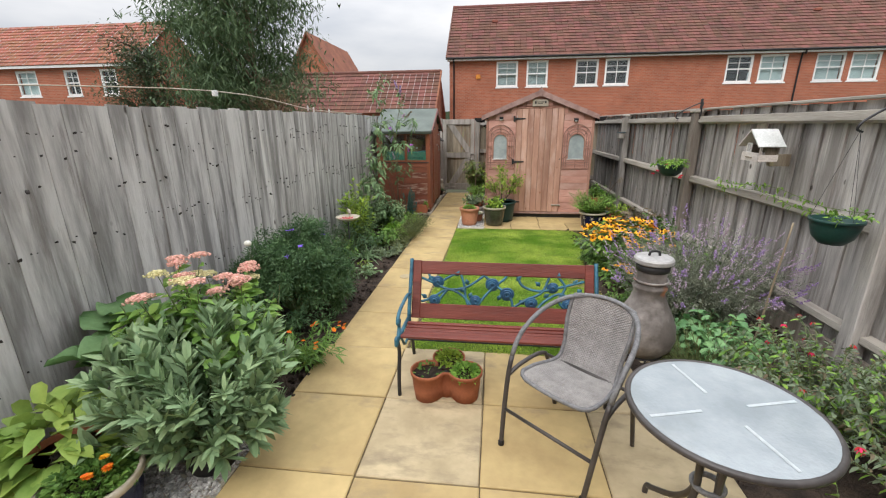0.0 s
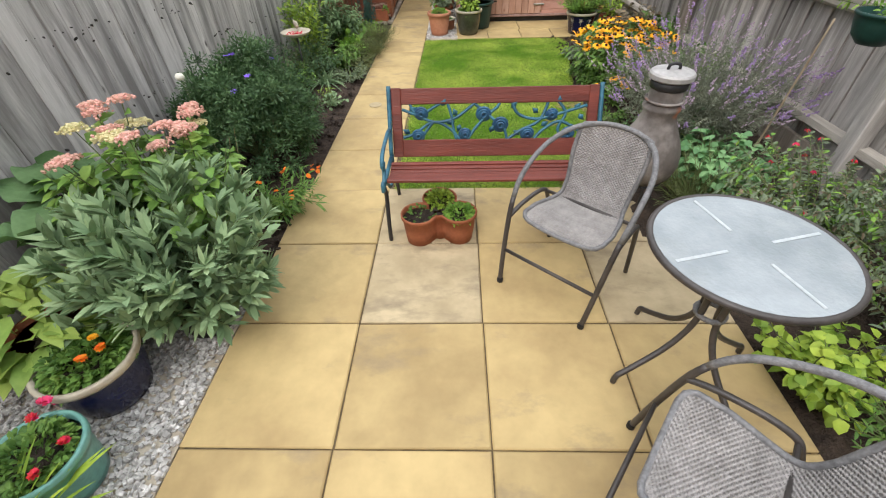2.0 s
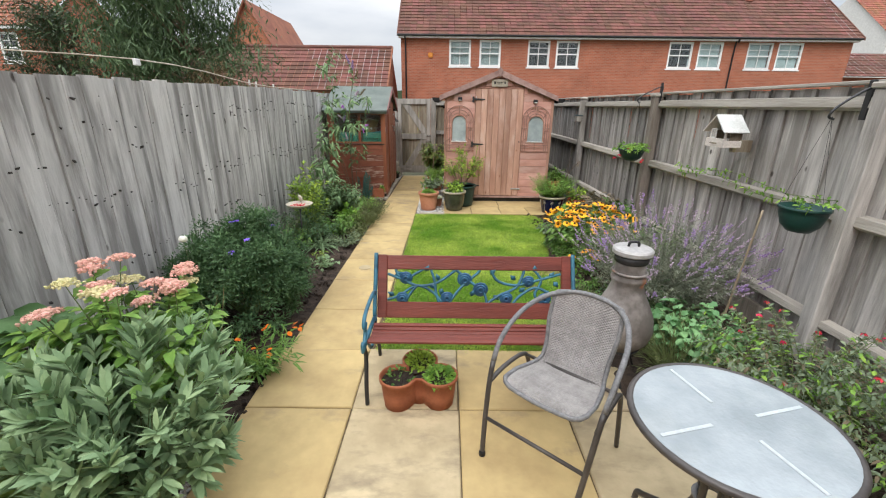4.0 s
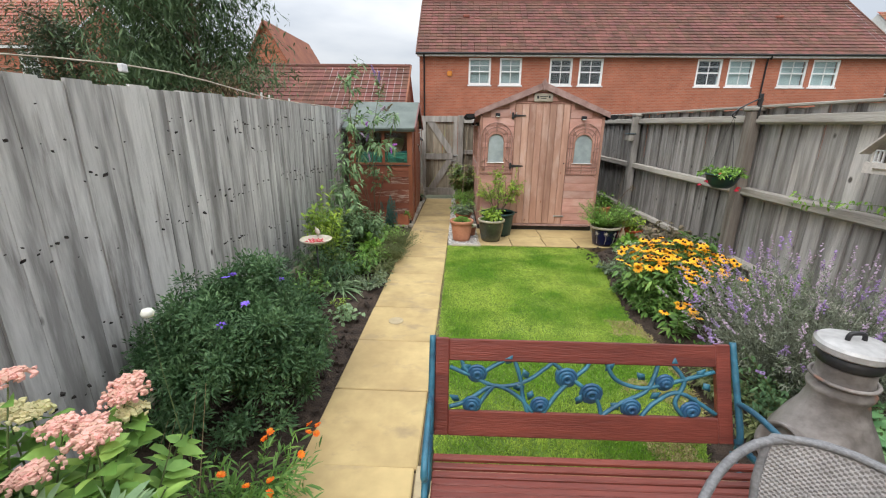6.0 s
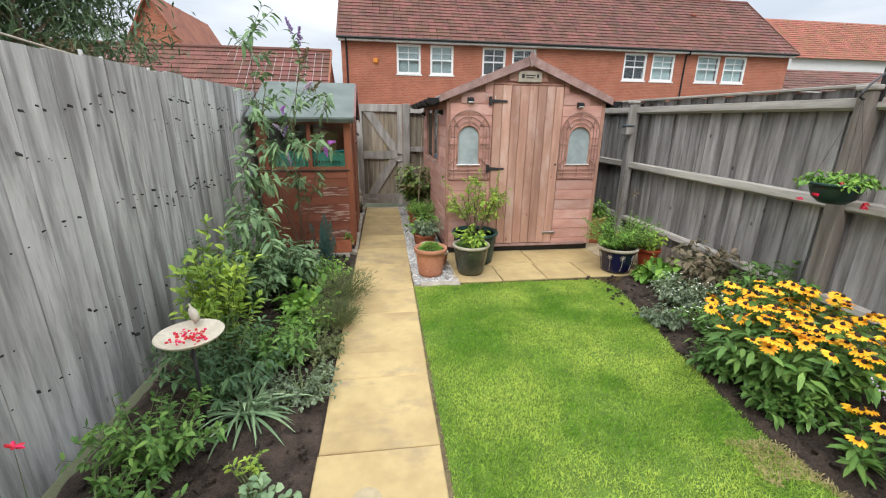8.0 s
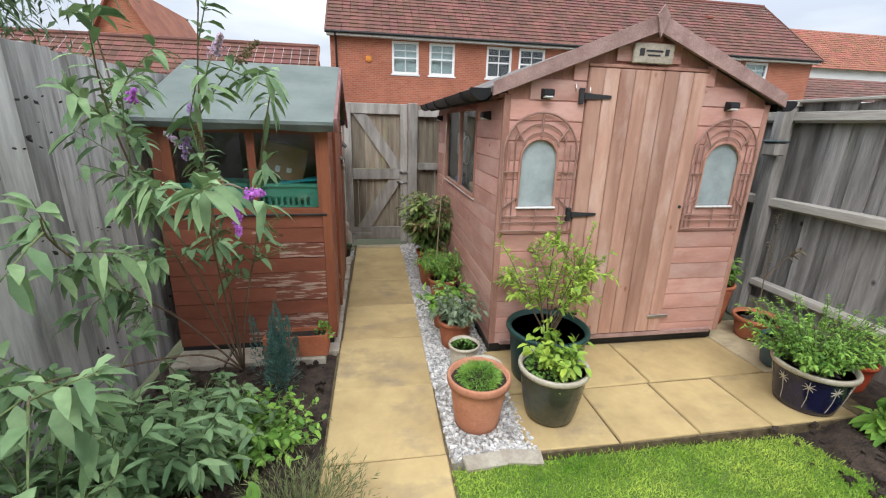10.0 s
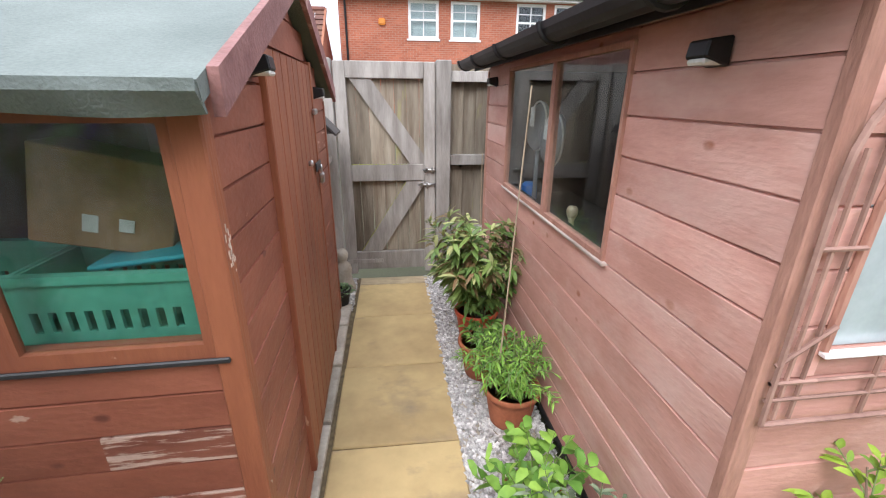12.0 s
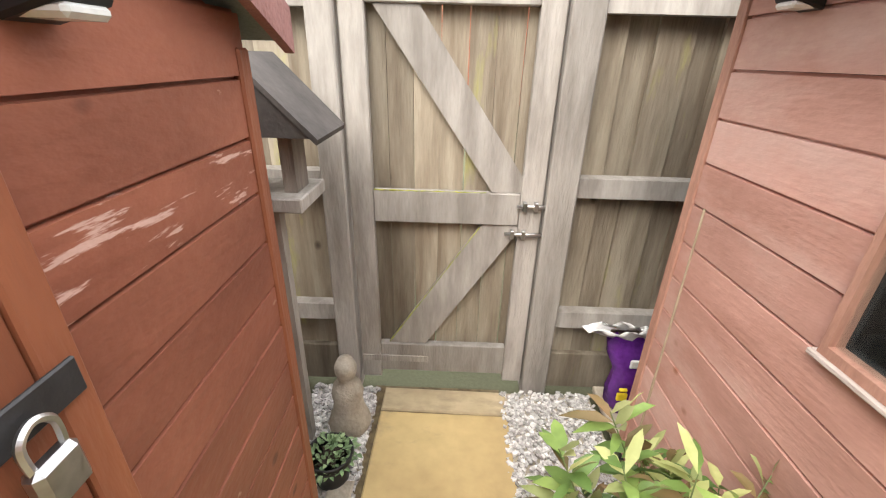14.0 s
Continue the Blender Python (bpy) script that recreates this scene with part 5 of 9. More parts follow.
# garages and gabled house beyond the close-boarded fence
garage = thing("garage_block", "low garages with a long brown tiled roof", "garage", (-8, 24.4, 0), world_built=True)
part("wall", abox((-16, 21.9, -0.06), (-2.55, 26.9, 2.3)), M_BRICK, garage)
part("gable", prism(BM(), [(21.9, 2.301), (26.9, 2.301), (24.4, 4.35)], -2.8, -2.55, axis="x"), M_BRICK, garage)
g_roof = part("roof", tiled_slope(-16, -2.5, 21.6, 2.2, 24.4, 4.42, seed=6), M_TILE, garage)
part("verge", prism(BM(), [(21.55, 2.22), (24.4, 4.5), (24.4, 4.38), (21.55, 2.1)], -2.53, -2.45, axis="x"), M_TILE_ORANGE, g_roof)
part("ridge", tube(BM(), [(-16, 24.4, 4.44), (-2.5, 24.4, 4.44)], 0.1, 8), M_TILE, g_roof)

gh_ = thing("brick_gabled_house", "orange brick house with its gable to the gardens", "house", (-12, 30, 0), world_built=True)
part("wall", prism(BM(), [(-13.9, -0.06), (-10.9, -0.06), (-10.9, 5.0), (-12.4, 7.6), (-13.9, 5.0)], 30, 38), M_BRICK_ORANGE, gh_)
part("roof", prism(BM(), [(-10.8, 4.85), (-12.4, 7.6), (-14.0, 4.85), (-14.0, 5.0), (-12.4, 7.78), (-10.8, 5.0)], 29.7, 38.2), M_TILE_ORANGE, gh_)

lh = thing("corner_house", "red brick house with white windows and an orange-brown roof", "house", (-26, 23, 0), world_built=True)
LX0, LX1, LY = -36.0, -17.1, 20.0
lw = [(-23.89, -22.68), (-21.13, -20.3), (-19.1, -18.2)]
part("wall", wall_with_holes(BM(), "x", LY, LY + 0.3, LX0, LX1, -0.06, 4.55, [(a, b, 3.18, 4.4) for a, b in lw]), M_BRICK, lh)
part("end_wall", prism(BM(), [(LY + 0.301, -0.06), (26, -0.06), (26, 4.55), (23, 6.8), (LY + 0.301, 4.55)], LX1 - 0.3, LX1, axis="x"), M_BRICK, lh)
part("roof", tiled_slope(LX0, LX1 + 0.2, LY - 0.3, 4.6, 23.0, 7.1, seed=8), M_TILE_ORANGE, lh)
part("fascia", abox((LX0, LY - 0.28, 4.48), (LX1 + 0.1, LY - 0.24, 4.62)), M_UPVC, lh)
for i, (a, b) in enumerate(lw):
    house_window(lh, a, b, 3.18, 4.4, LY + 0.06, dark=i != 0)

# house behind the camera, which closes the garden
home = thing("home_house", "red brick house that the patio belongs to", "house", (0.5, -6, 0), world_built=True)
part("wall", abox((-8, -5.6, -0.06), (9, -5.3, 5.2)), M_BRICK, home)
part("roof", tiled_slope(-8.2, 9.2, -5.0, 5.1, -9.5, 8.6, seed=9), M_TILE, home)

# ---- patio furniture ----
M_BENCH_WOOD = surface("red_stained_hardwood", (0.20, 0.045, 0.03), (0.115, 0.025, 0.018), scale=3, stretch=(0.6, 6, 6), rough=0.45, bump=0.3, fine=30, vary=0.1, spec=0.45)
M_BENCH_IRON = surface("blue_painted_iron", (0.05, 0.205, 0.285), (0.02, 0.085, 0.14), scale=9, rough=0.45, bump=0.3, fine=50, spec=0.5)
M_ROSE = surface("navy_rose_paint", (0.025, 0.075, 0.17), (0.035, 0.14, 0.235), scale=14, rough=0.4, bump=0.3, fine=50, spec=0.5)
M_TERRACOTTA = surface("terracotta", (0.44, 0.155, 0.075), (0.33, 0.105, 0.05), scale=6, rough=0.75, bump=0.15, fine=60)
M_TERRA_PALE = surface("pale_terracotta", (0.52, 0.235, 0.14), (0.42, 0.175, 0.1), scale=6, rough=0.8, bump=0.15, fine=60)
M_POT_RED = surface("red_plastic_pot", (0.50, 0.085, 0.035), (0.42, 0.065, 0.03), scale=6, rough=0.5, bump=0.05)
M_COMPOST = surface("potting_compost", (0.06, 0.045, 0.034), (0.024, 0.018, 0.014), scale=20, rough=0.95, bump=0.9, fine=120, bump_dist=0.015)
M_RATTAN = surface("grey_woven_cord", (0.43, 0.41, 0.40), (0.31, 0.295, 0.285), scale=14, rough=0.55, bump=0.2, fine=90, island=0.1, spec=0.5)
M_CHAIR_TUBE = surface("brown_grey_powder_coat", (0.075, 0.066, 0.062), (0.045, 0.04, 0.038), scale=10, rough=0.4, bump=0.05, spec=0.5)
M_RING = surface("grey_wrapped_tube", (0.23, 0.23, 0.235), (0.14, 0.14, 0.145), scale=30, rough=0.5, bump=0.3, fine=120)
M_CHIM = surface("weathered_grey_clay", (0.27, 0.245, 0.23), (0.13, 0.115, 0.105), scale=4, rough=0.6, bump=0.5, fine=22, fine_amount=0.35, mid=(0.42, 0.58),
                 spots=((0.32, 0.13, 0.07), 4.0, 0.16, (1, 1, 1)))
M_LID = surface("galvanised_lid", (0.55, 0.54, 0.53), (0.4, 0.39, 0.38), scale=8, rough=0.5, bump=0.1, fine=40, metal=0.3)
# frosted glass; its pale blue patches also paint in the sky's reflection
M_TABLE_GLASS = surface("rippled_frosted_glass", (0.42, 0.47, 0.50), (0.28, 0.325, 0.35), scale=3.5, rough=0.2, bump=0.5, fine=85, spec=1.0, bump_dist=0.004, fine_amount=0.05)
M_TABLE_GLASS.node_tree.nodes["Principled BSDF"].inputs["Alpha"].default_value = 0.72


def build_bench():
    t = thing("garden_bench", "red slatted garden bench with blue iron rose-trellis back", "bench", (0.531, 2.43, 0), 0)
    hw = 0.6175
    back = lambda s: (0.075 + 0.15 * s, 0.34 + 0.375 * s)
    # back frame: top rail, bottom rail and two stiles, leaning back

    def rail(x0, x1, s0, s1, th=0.024):
        (ya, za), (yb, zb) = back(s0), back(s1)
        bm = BM()
        prism(bm, [(ya, za), (yb, zb), (yb + th, zb - th * 0.45), (ya + th, za - th * 0.45)], x0, x1, axis="x")
        bmesh.ops.bevel(bm, geom=bm.edges[:], offset=0.004, segments=1, affect="EDGES")
        return bm
    part("top_rail", rail(-hw + 0.07, hw - 0.07, 0.78, 1.0), M_BENCH_WOOD, t)
    part("bottom_rail", rail(-hw + 0.07, hw - 0.07, 0.03, 0.28), M_BENCH_WOOD, t)
    for s in (-1, 1):
        part("stile", rail(*sorted((s * (hw - 0.012), s * (hw - 0.071))), 0.03, 1.01, 0.026), M_BENCH_WOOD, t)
    # cast rose trellis in the back
    lat = part("rose_trellis", BM_lattice(hw, back), M_BENCH_IRON, t, "blue cast-iron rose trellis panel", smooth=True)
    for x, s, r in ((-0.43, 0.64, 0.036), (-0.45, 0.33, 0.034), (-0.17, 0.34, 0.034), (-0.06, 0.62, 0.04), (0.04, 0.47, 0.042), (0.20, 0.34, 0.036), (0.34, 0.6, 0.032), (0.44, 0.33, 0.036)):
        y, z = back(s)
        bm = BM()
        for k in range(3):
            rr = r * (1 - 0.3 * k)
            tube(bm, [(x + rr * math.cos(a), y + 0.012 - 0.007 * k, z + rr * math.sin(a)) for a in (2 * math.pi * i / 12 for i in range(12))], 0.0075, 6, closed=True)
        lathe(bm, [(r * 0.95, 0.0), (r * 0.8, 0.006), (0.0, 0.008)], 12)
        for v in bm.verts[-36:]:
            v.co = Vector((x + v.co.x, y + 0.014 - v.co.z, z + v.co.y))
        part("rose", bm, M_ROSE, lat, "dark blue cast rose", smooth=True)
    # seat slats
    for i in range(7):
        f = i / 6
        y = -0.295 + 0.20 * f
        z = 0.395 + 0.012 * (1 - f) ** 2 - 0.018 * math.sin(f * 3.0)
        part("slat", abox((-hw + 0.02, y, z - 0.009), (hw - 0.02, y + 0.027, z + 0.009), 0.004), M_BENCH_WOOD, t)
    # iron ends
    for s in (-1, 1):
        x = s * hw
        bm = BM()
        part("leg", tube(BM(), smooth_line([(x, -0.29, 0.0), (x, -0.285, 0.12), (x, -0.25, 0.28), (x, -0.28, 0.365)]), 0.012, 8), M_IRON, t, "black cast iron leg", smooth=True)
        part("leg", tube(BM(), smooth_line([(x, 0.2, 0.0), (x, 0.16, 0.14), (x, 0.08, 0.3), (x, 0.076, 0.34)]), 0.012, 8), M_IRON, t, "black cast iron leg", smooth=True)
        tube(bm, smooth_line([(x, 0.076, 0.33), (x, 0.078, 0.4), (x, 0.15, 0.55), (x, 0.235, 0.725)]), 0.013, 8)
        tube(bm, [(x, -0.29, 0.375), (x, -0.1, 0.372), (x, 0.09, 0.36)], 0.013, 8)
        tube(bm, smooth_line([(x, 0.13, 0.51), (x, 0.02, 0.535), (x, -0.16, 0.535), (x, -0.24, 0.515), (x, -0.262, 0.48), (x, -0.235, 0.46), (x, -0.215, 0.485)]), 0.0115, 8)
        tube(bm, smooth_line([(x, -0.235, 0.465), (x, -0.235, 0.43), (x, -0.28, 0.38), (x, -0.315, 0.36), (x, -0.32, 0.40), (x, -0.30, 0.405)]), 0.011, 8)
        tube(bm, smooth_line([(x, -0.2, 0.37), (x, -0.1, 0.25), (x, 0.02, 0.25), (x, 0.1, 0.3)]), 0.009, 8)
        part("end_frame", bm, M_BENCH_IRON, t, "blue-painted cast iron end with scrolled arm", smooth=True)
    part("stretcher", tube(BM(), [(-hw, -0.02, 0.24), (hw, -0.02, 0.24)], 0.006, 6), M_IRON, t)
    return t


def BM_lattice(hw, back):
    """Winding vines with leaves between the rails of the bench back."""
    bm = BM()
    rs = random.Random(4)
    w = hw - 0.075

    def at(x, s, d=0.012):
        y, z = back(s)
        return (x, y + d, z)
    vines = [[(-w, 0.70), (-0.44, 0.62), (-0.36, 0.72), (-0.3, 0.8)], [(-w, 0.3), (-0.47, 0.36), (-0.36, 0.52), (-0.26, 0.42), (-0.2, 0.26)],
             [(-0.5, 0.82), (-0.47, 0.66), (-0.36, 0.52), (-0.24, 0.56), (-0.14, 0.72), (-0.1, 0.82)], [(-0.28, 0.82), (-0.25, 0.6), (-0.24, 0.42), (-0.22, 0.25)],
             [(-0.16, 0.25), (-0.1, 0.45), (-0.04, 0.6), (0.02, 0.72), (0.04, 0.82)], [(-0.14, 0.82), (-0.02, 0.58), (0.06, 0.42), (0.08, 0.25)],
             [(0.1, 0.82), (0.14, 0.62), (0.24, 0.54), (0.34, 0.58), (w, 0.72)], [(0.08, 0.25), (0.16, 0.38), (0.26, 0.5), (0.3, 0.66), (0.32, 0.82)],
             [(0.24, 0.25), (0.3, 0.4), (0.4, 0.5), (w, 0.3)], [(0.36, 0.82), (0.42, 0.62), (0.38, 0.4), (0.42, 0.25)], [(-0.44, 0.25), (-0.4, 0.4), (-0.36, 0.52)]]
    for vine in vines:
        tube(bm, smooth_line([at(*q) for q in vine], 5), 0.0092, 6)
    # leaves
    for x, s, a in ((-0.5, 0.68, 0.4), (-0.5, 0.36, 2.6), (-0.31, 0.74, 1.0), (-0.28, 0.5, 0.2), (-0.22, 0.6, 2.0), (-0.2, 0.48, 4.4), (0.1, 0.7, 0.8), (0.12, 0.38, 5.6), (0.28, 0.44, 0.6), (0.26, 0.62, 2.4), (0.47, 0.66, 0.9), (0.5, 0.6, 5.4), (0.47, 0.46, 4.0), (-0.1, 0.7, 5.2), (-0.02, 0.36, 1.2), (0.38, 0.74, 1.6)):
        c = Vector(at(x, s, 0.01))
        L, W = 0.05, 0.017
        ca, sa = math.cos(a), math.sin(a)
        pts = [(0, 0), (0.4 * L, W), (L, 0), (0.4 * L, -W)]
        fr = [bm.verts.new(c + Vector((p * ca - q * sa, 0, p * sa + q * ca))) for p, q in pts]
        bk = [bm.verts.new(v.co + Vector((0, 0.006, 0))) for v in fr]
        bm.faces.new(fr)
        bm.faces.new(bk[::-1])
        for k in range(4):
            bm.faces.new((fr[k], bk[k], bk[(k + 1) % 4], fr[(k + 1) % 4]))
    return bm


bench = build_bench()


def weave(lines, cross_n, half=0.0022):
    """Woven cords on a curved panel. lines: a function (u, v) -> place, u across, v along, both 0..1."""
    shapes = []

    def ribbon(fn, n, w, phase):
        pts = [Vector(fn(i / n)) for i in range(n + 1)]
        v, f = [], []
        for i, p in enumerate(pts):
            d = (pts[min(i + 1, n)] - pts[max(i - 1, 0)]).normalized()
            nrm = d.cross(across(i / n)).normalized()
            sd = nrm.cross(d).normalized()
            off = nrm * (0.0022 * (1 if (i + phase) % 2 else -1))
            v += [p + off - sd * w, p + off + nrm * half, p + off + sd * w]
        for i in range(n):
            a = 3 * i
            f += [(a, a + 1, a + 4, a + 3), (a + 1, a + 2, a + 5, a + 4)]
        shapes.append((np.array([tuple(q) for q in v]), f))
    nu, nv = 38, cross_n
    for i in range(nu + 1):
        u = i / nu
        across = lambda t, u=u: (Vector(lines(min(u + 0.02, 1), t)) - Vector(lines(max(u - 0.02, 0), t)))
        ribbon(lambda t, u=u: lines(u, t), nv, 0.0042, i)
    for j in range(nv + 1):
        vv = j / nv
        across = lambda t, vv=vv: (Vector(lines(t, max(vv - 0.01, 0))) - Vector(lines(t, min(vv + 0.01, 1))))
        ribbon(lambda t, vv=vv: lines(t, vv), nu, 0.0031, j + 1)
    return join(shapes)


def build_chair(at, rz, label):
    t = thing("bistro_armchair", label, "chair", at, rz, group="patio chairs")
    ring = [(-0.235, -0.27, 0.0), (-0.25, -0.235, 0.22), (-0.262, -0.185, 0.44), (-0.268, -0.10, 0.575), (-0.25, 0.05, 0.665), (-0.19, 0.18, 0.715), (-0.1, 0.25, 0.735), (0, 0.27, 0.74)]
    full = ring + [(-x, y, z) for x, y, z in ring[-2::-1]]
    line = smooth_line(full, 5)
    k = 11
    for s in (0, 1):
        leg = line[:k + 1] if s == 0 else line[-k - 1:]
        part("front_leg", tube(BM(), leg, 0.0125, 10), M_CHAIR_TUBE, t, smooth=True)
    part("arm_hoop", tube(BM(), line[k:-k], 0.0125, 10), M_RING, t, "grey wrapped hoop of arms and back", smooth=True)
    for s in (-1, 1):
        part("back_leg", tube(BM(), smooth_line([(s * 0.255, -0.2, 0.385), (s * 0.25, -0.1, 0.41), (s * 0.245, 0.06, 0.405), (s * 0.24, 0.13, 0.33), (s * 0.235, 0.225, 0.0)]), 0.0115, 10), M_CHAIR_TUBE, t, smooth=True)
        part("foot", lathe(BM(), [(0.016, 0.0), (0.016, 0.02), (0.012, 0.026)], 10), M_BLACK_PLASTIC, t).matrix_basis = pose(s * 0.235, -0.27, 0)
    part("front_stretcher", tube(BM(), [(-0.245, -0.24, 0.2), (0.245, -0.24, 0.2)], 0.009, 8), M_CHAIR_TUBE, t, smooth=True)
    part("seat_bar", tube(BM(), [(-0.24, 0.1, 0.385), (0.24, 0.1, 0.385)], 0.009, 8), M_CHAIR_TUBE, t, smooth=True)

    side = smooth_line([(0, -0.2, 0.398), (0, -0.17, 0.416), (0, -0.05, 0.405), (0, 0.05, 0.392), (0, 0.105, 0.402), (0, 0.14, 0.46), (0, 0.17, 0.58), (0, 0.2, 0.68), (0, 0.218, 0.733)], 8)
    marks = [0.0]
    for p, q in zip(side, side[1:]):
        marks.append(marks[-1] + (q - p).length)

    def panel(u, v):
        """The bent woven sheet: across it u, from the seat's front edge to the top of the back v."""
        a, r = u * 2 - 1, v * marks[-1]
        y, z = float(np.interp(r, marks, [p.y for p in side])), float(np.interp(r, marks, [p.z for p in side]))
        hw = float(np.interp(v, (0, 0.02, 0.06, 0.2, 0.38, 0.5, 0.62, 0.8, 0.95, 1.0), (0.15, 0.18, 0.196, 0.198, 0.178, 0.158, 0.158, 0.172, 0.17, 0.16)))
        bow = 1 - a * a
        back = min(1.0, max(0.0, (v - 0.5) / 0.3))
        return (a * hw, y + 0.042 * bow * back, z - 0.012 * bow * (1 - back) + 0.012 * bow * max(0.0, v - 0.9) * 10)
    part("woven_panel", weave(panel, 104), M_RATTAN, t, "grey woven rattan seat and back", kind="stuff")
    edge = [panel(0, i / 48) for i in range(49)] + [panel(i / 8, 1.0) for i in range(1, 8)] + [panel(1, 1 - i / 48) for i in range(49)] + [panel(1 - i / 8, 0.0) for i in range(1, 8)]
    part("panel_edge", tube(BM(), edge, 0.0105, 8, closed=True), M_RING, t, "grey wrapped edge of the woven panel", smooth=True)
    return t


chair = build_chair((0.889, 1.84, 0), -41.2, "grey woven rattan armchair on thin brown metal legs")
chair_b = copy_thing(chair, pose(1.032, 0.65, 0, 0, 0, -129))
tagged(chair_b, "grey woven rattan armchair drawn up to the glass table")


M_GLASS_BAND = surface("pale_glass_band", (0.48, 0.52, 0.54), (0.38, 0.43, 0.45), scale=9, rough=0.35, bump=0.1, spec=0.5)


def build_table(at):
    t = thing("bistro_table", "round glass-topped patio table with a dark metal rim", "table", at)
    R = 0.3
    top = part("glass_top", lathe(BM(), [(0.0, 0.678), (R - 0.006, 0.678), (R - 0.006, 0.684), (0.0, 0.684)], 48), M_TABLE_GLASS, t, "rippled frosted glass top")
    part("rim", tube(BM(), [(R * math.cos(a), R * math.sin(a), 0.675) for a in (2 * math.pi * i / 48 for i in range(48))], 0.0125, 8, closed=True), M_CHAIR_TUBE, t, smooth=True)
    for i in range(4):
        a = math.pi / 2 * i + 0.245
        c, s = math.cos(a), math.sin(a)
        part("leg", tube(BM(), smooth_line([(0.285 * c, 0.285 * s, 0.664), (0.17 * c, 0.17 * s, 0.645), (0.07 * c, 0.07 * s, 0.54), (0.045 * c, 0.045 * s, 0.4), (0.06 * c, 0.06 * s, 0.28), (0.13 * c, 0.13 * s, 0.17), (0.26 * c, 0.26 * s, 0.07), (0.298 * c, 0.298 * s, 0.045), (0.306 * c, 0.306 * s, 0.0)], 5), 0.0125, 8), M_CHAIR_TUBE, t, smooth=True)
        part("glass_band", box(BM(), (0.085, -0.006, 0.6845), (0.27, 0.006, 0.6855), 0, pose(0, 0, 0, 0, 0, math.degrees(a))), M_GLASS_BAND, top, "pale radial band on the glass")
    part("leg_ring", tube(BM(), [(0.05 * math.cos(a), 0.05 * math.sin(a), 0.36) for a in (2 * math.pi * i / 20 for i in range(20))], 0.011, 8, closed=True), M_RING, t, "pale ring that ties the legs", smooth=True)
    return t


build_table((1.255, 1.27, 0))

# chimenea
chim = thing("chimenea", "weathered grey clay chimenea with a metal lid", "chimenea", (1.43, 2.47, 0))
part("body", lathe(BM(), [(0.06, 0.2), (0.115, 0.215), (0.165, 0.27), (0.182, 0.34), (0.172, 0.42), (0.14, 0.5), (0.105, 0.57), (0.088, 0.63), (0.098, 0.65), (0.1, 0.665), (0.088, 0.68), (0.084, 0.74), (0.09, 0.8), (0.078, 0.802), (0.072, 0.74)], 36, wobble=0.01), M_CHIM, chim, smooth=True)
part("band", lathe(BM(), [(0.088, 0.76), (0.0945, 0.765), (0.096, 0.803), (0.088, 0.804)], 32), M_IRON, chim, "black band under the lid", smooth=True)
part("collar", tube(BM(), [(0.096 * math.cos(a), 0.096 * math.sin(a), 0.7) for a in (2 * math.pi * i / 24 for i in range(24))], 0.007, 8, closed=True), M_CHIM, chim, smooth=True)
bm = lathe(BM(), [(0.0, 0.1), (0.066, 0.1), (0.07, 0.16), (0.074, 0.2), (0.088, 0.215), (0.09, 0.195), (0.084, 0.15), (0.08, 0.08)], 24)
bm.transform(pose(0, 0, 0.38, 0, -78, 12))
part("mouth", bm, M_CHIM, chim, "round fire mouth with a thick lip", smooth=True)
# near-black disc that closes the mouth
part("soot", lathe(BM(), [(0.0, 0.105), (0.064, 0.105), (0.0, 0.106)], 20), M_INSIDE_SHADE, chim, "black disc inside the fire mouth").matrix_basis = pose(0, 0, 0.38, 0, -78, 12)
lid = part("lid", lathe(BM(), [(0.0, 0.806), (0.1, 0.806), (0.112, 0.815), (0.112, 0.835), (0.104, 0.845), (0.06, 0.852), (0.0, 0.855)], 32), M_LID, chim, "flat grey metal lid", smooth=False)
part("knob", tube(BM(), smooth_line([(-0.03, 0, 0.852), (-0.022, 0, 0.877), (0.022, 0, 0.877), (0.03, 0, 0.852)]), 0.008, 8), M_IRON, lid, "black handle", smooth=True)
part("stand_ring", tube(BM(), [(0.12 * math.cos(a), 0.12 * math.sin(a), 0.212) for a in (2 * math.pi * i / 24 for i in range(24))], 0.007, 8, closed=True), M_IRON, chim, "black iron stand", smooth=True)
for i in range(3):
    a = 2.1 * i + 0.4
    part("stand_leg", tube(BM(), smooth_line([(0.12 * math.cos(a), 0.12 * math.sin(a), 0.212), (0.13 * math.cos(a), 0.13 * math.sin(a), 0.1), (0.17 * math.cos(a), 0.17 * math.sin(a), 0.0)]), 0.007, 8), M_IRON, chim, smooth=True)


# ---- shed contents ----
M_CRATE = surface("green_plastic_crate", (0.10, 0.36, 0.27), (0.07, 0.29, 0.215), rough=0.45, bump=0.05)
M_CARD = surface("brown_cardboard", (0.36, 0.22, 0.115), (0.29, 0.17, 0.085), scale=4, rough=0.85, bump=0.1)
M_WHITE = surface("white_paper", (0.78, 0.78, 0.76), (0.7, 0.7, 0.68), rough=0.7, bump=0.05)
solid("shed_shelf", abox((-1.68, 7.72, 0.935), (-0.76, 8.05, 0.96), 0.003), M_RUST, "wooden shelf inside the red-brown shed window", "shelf")


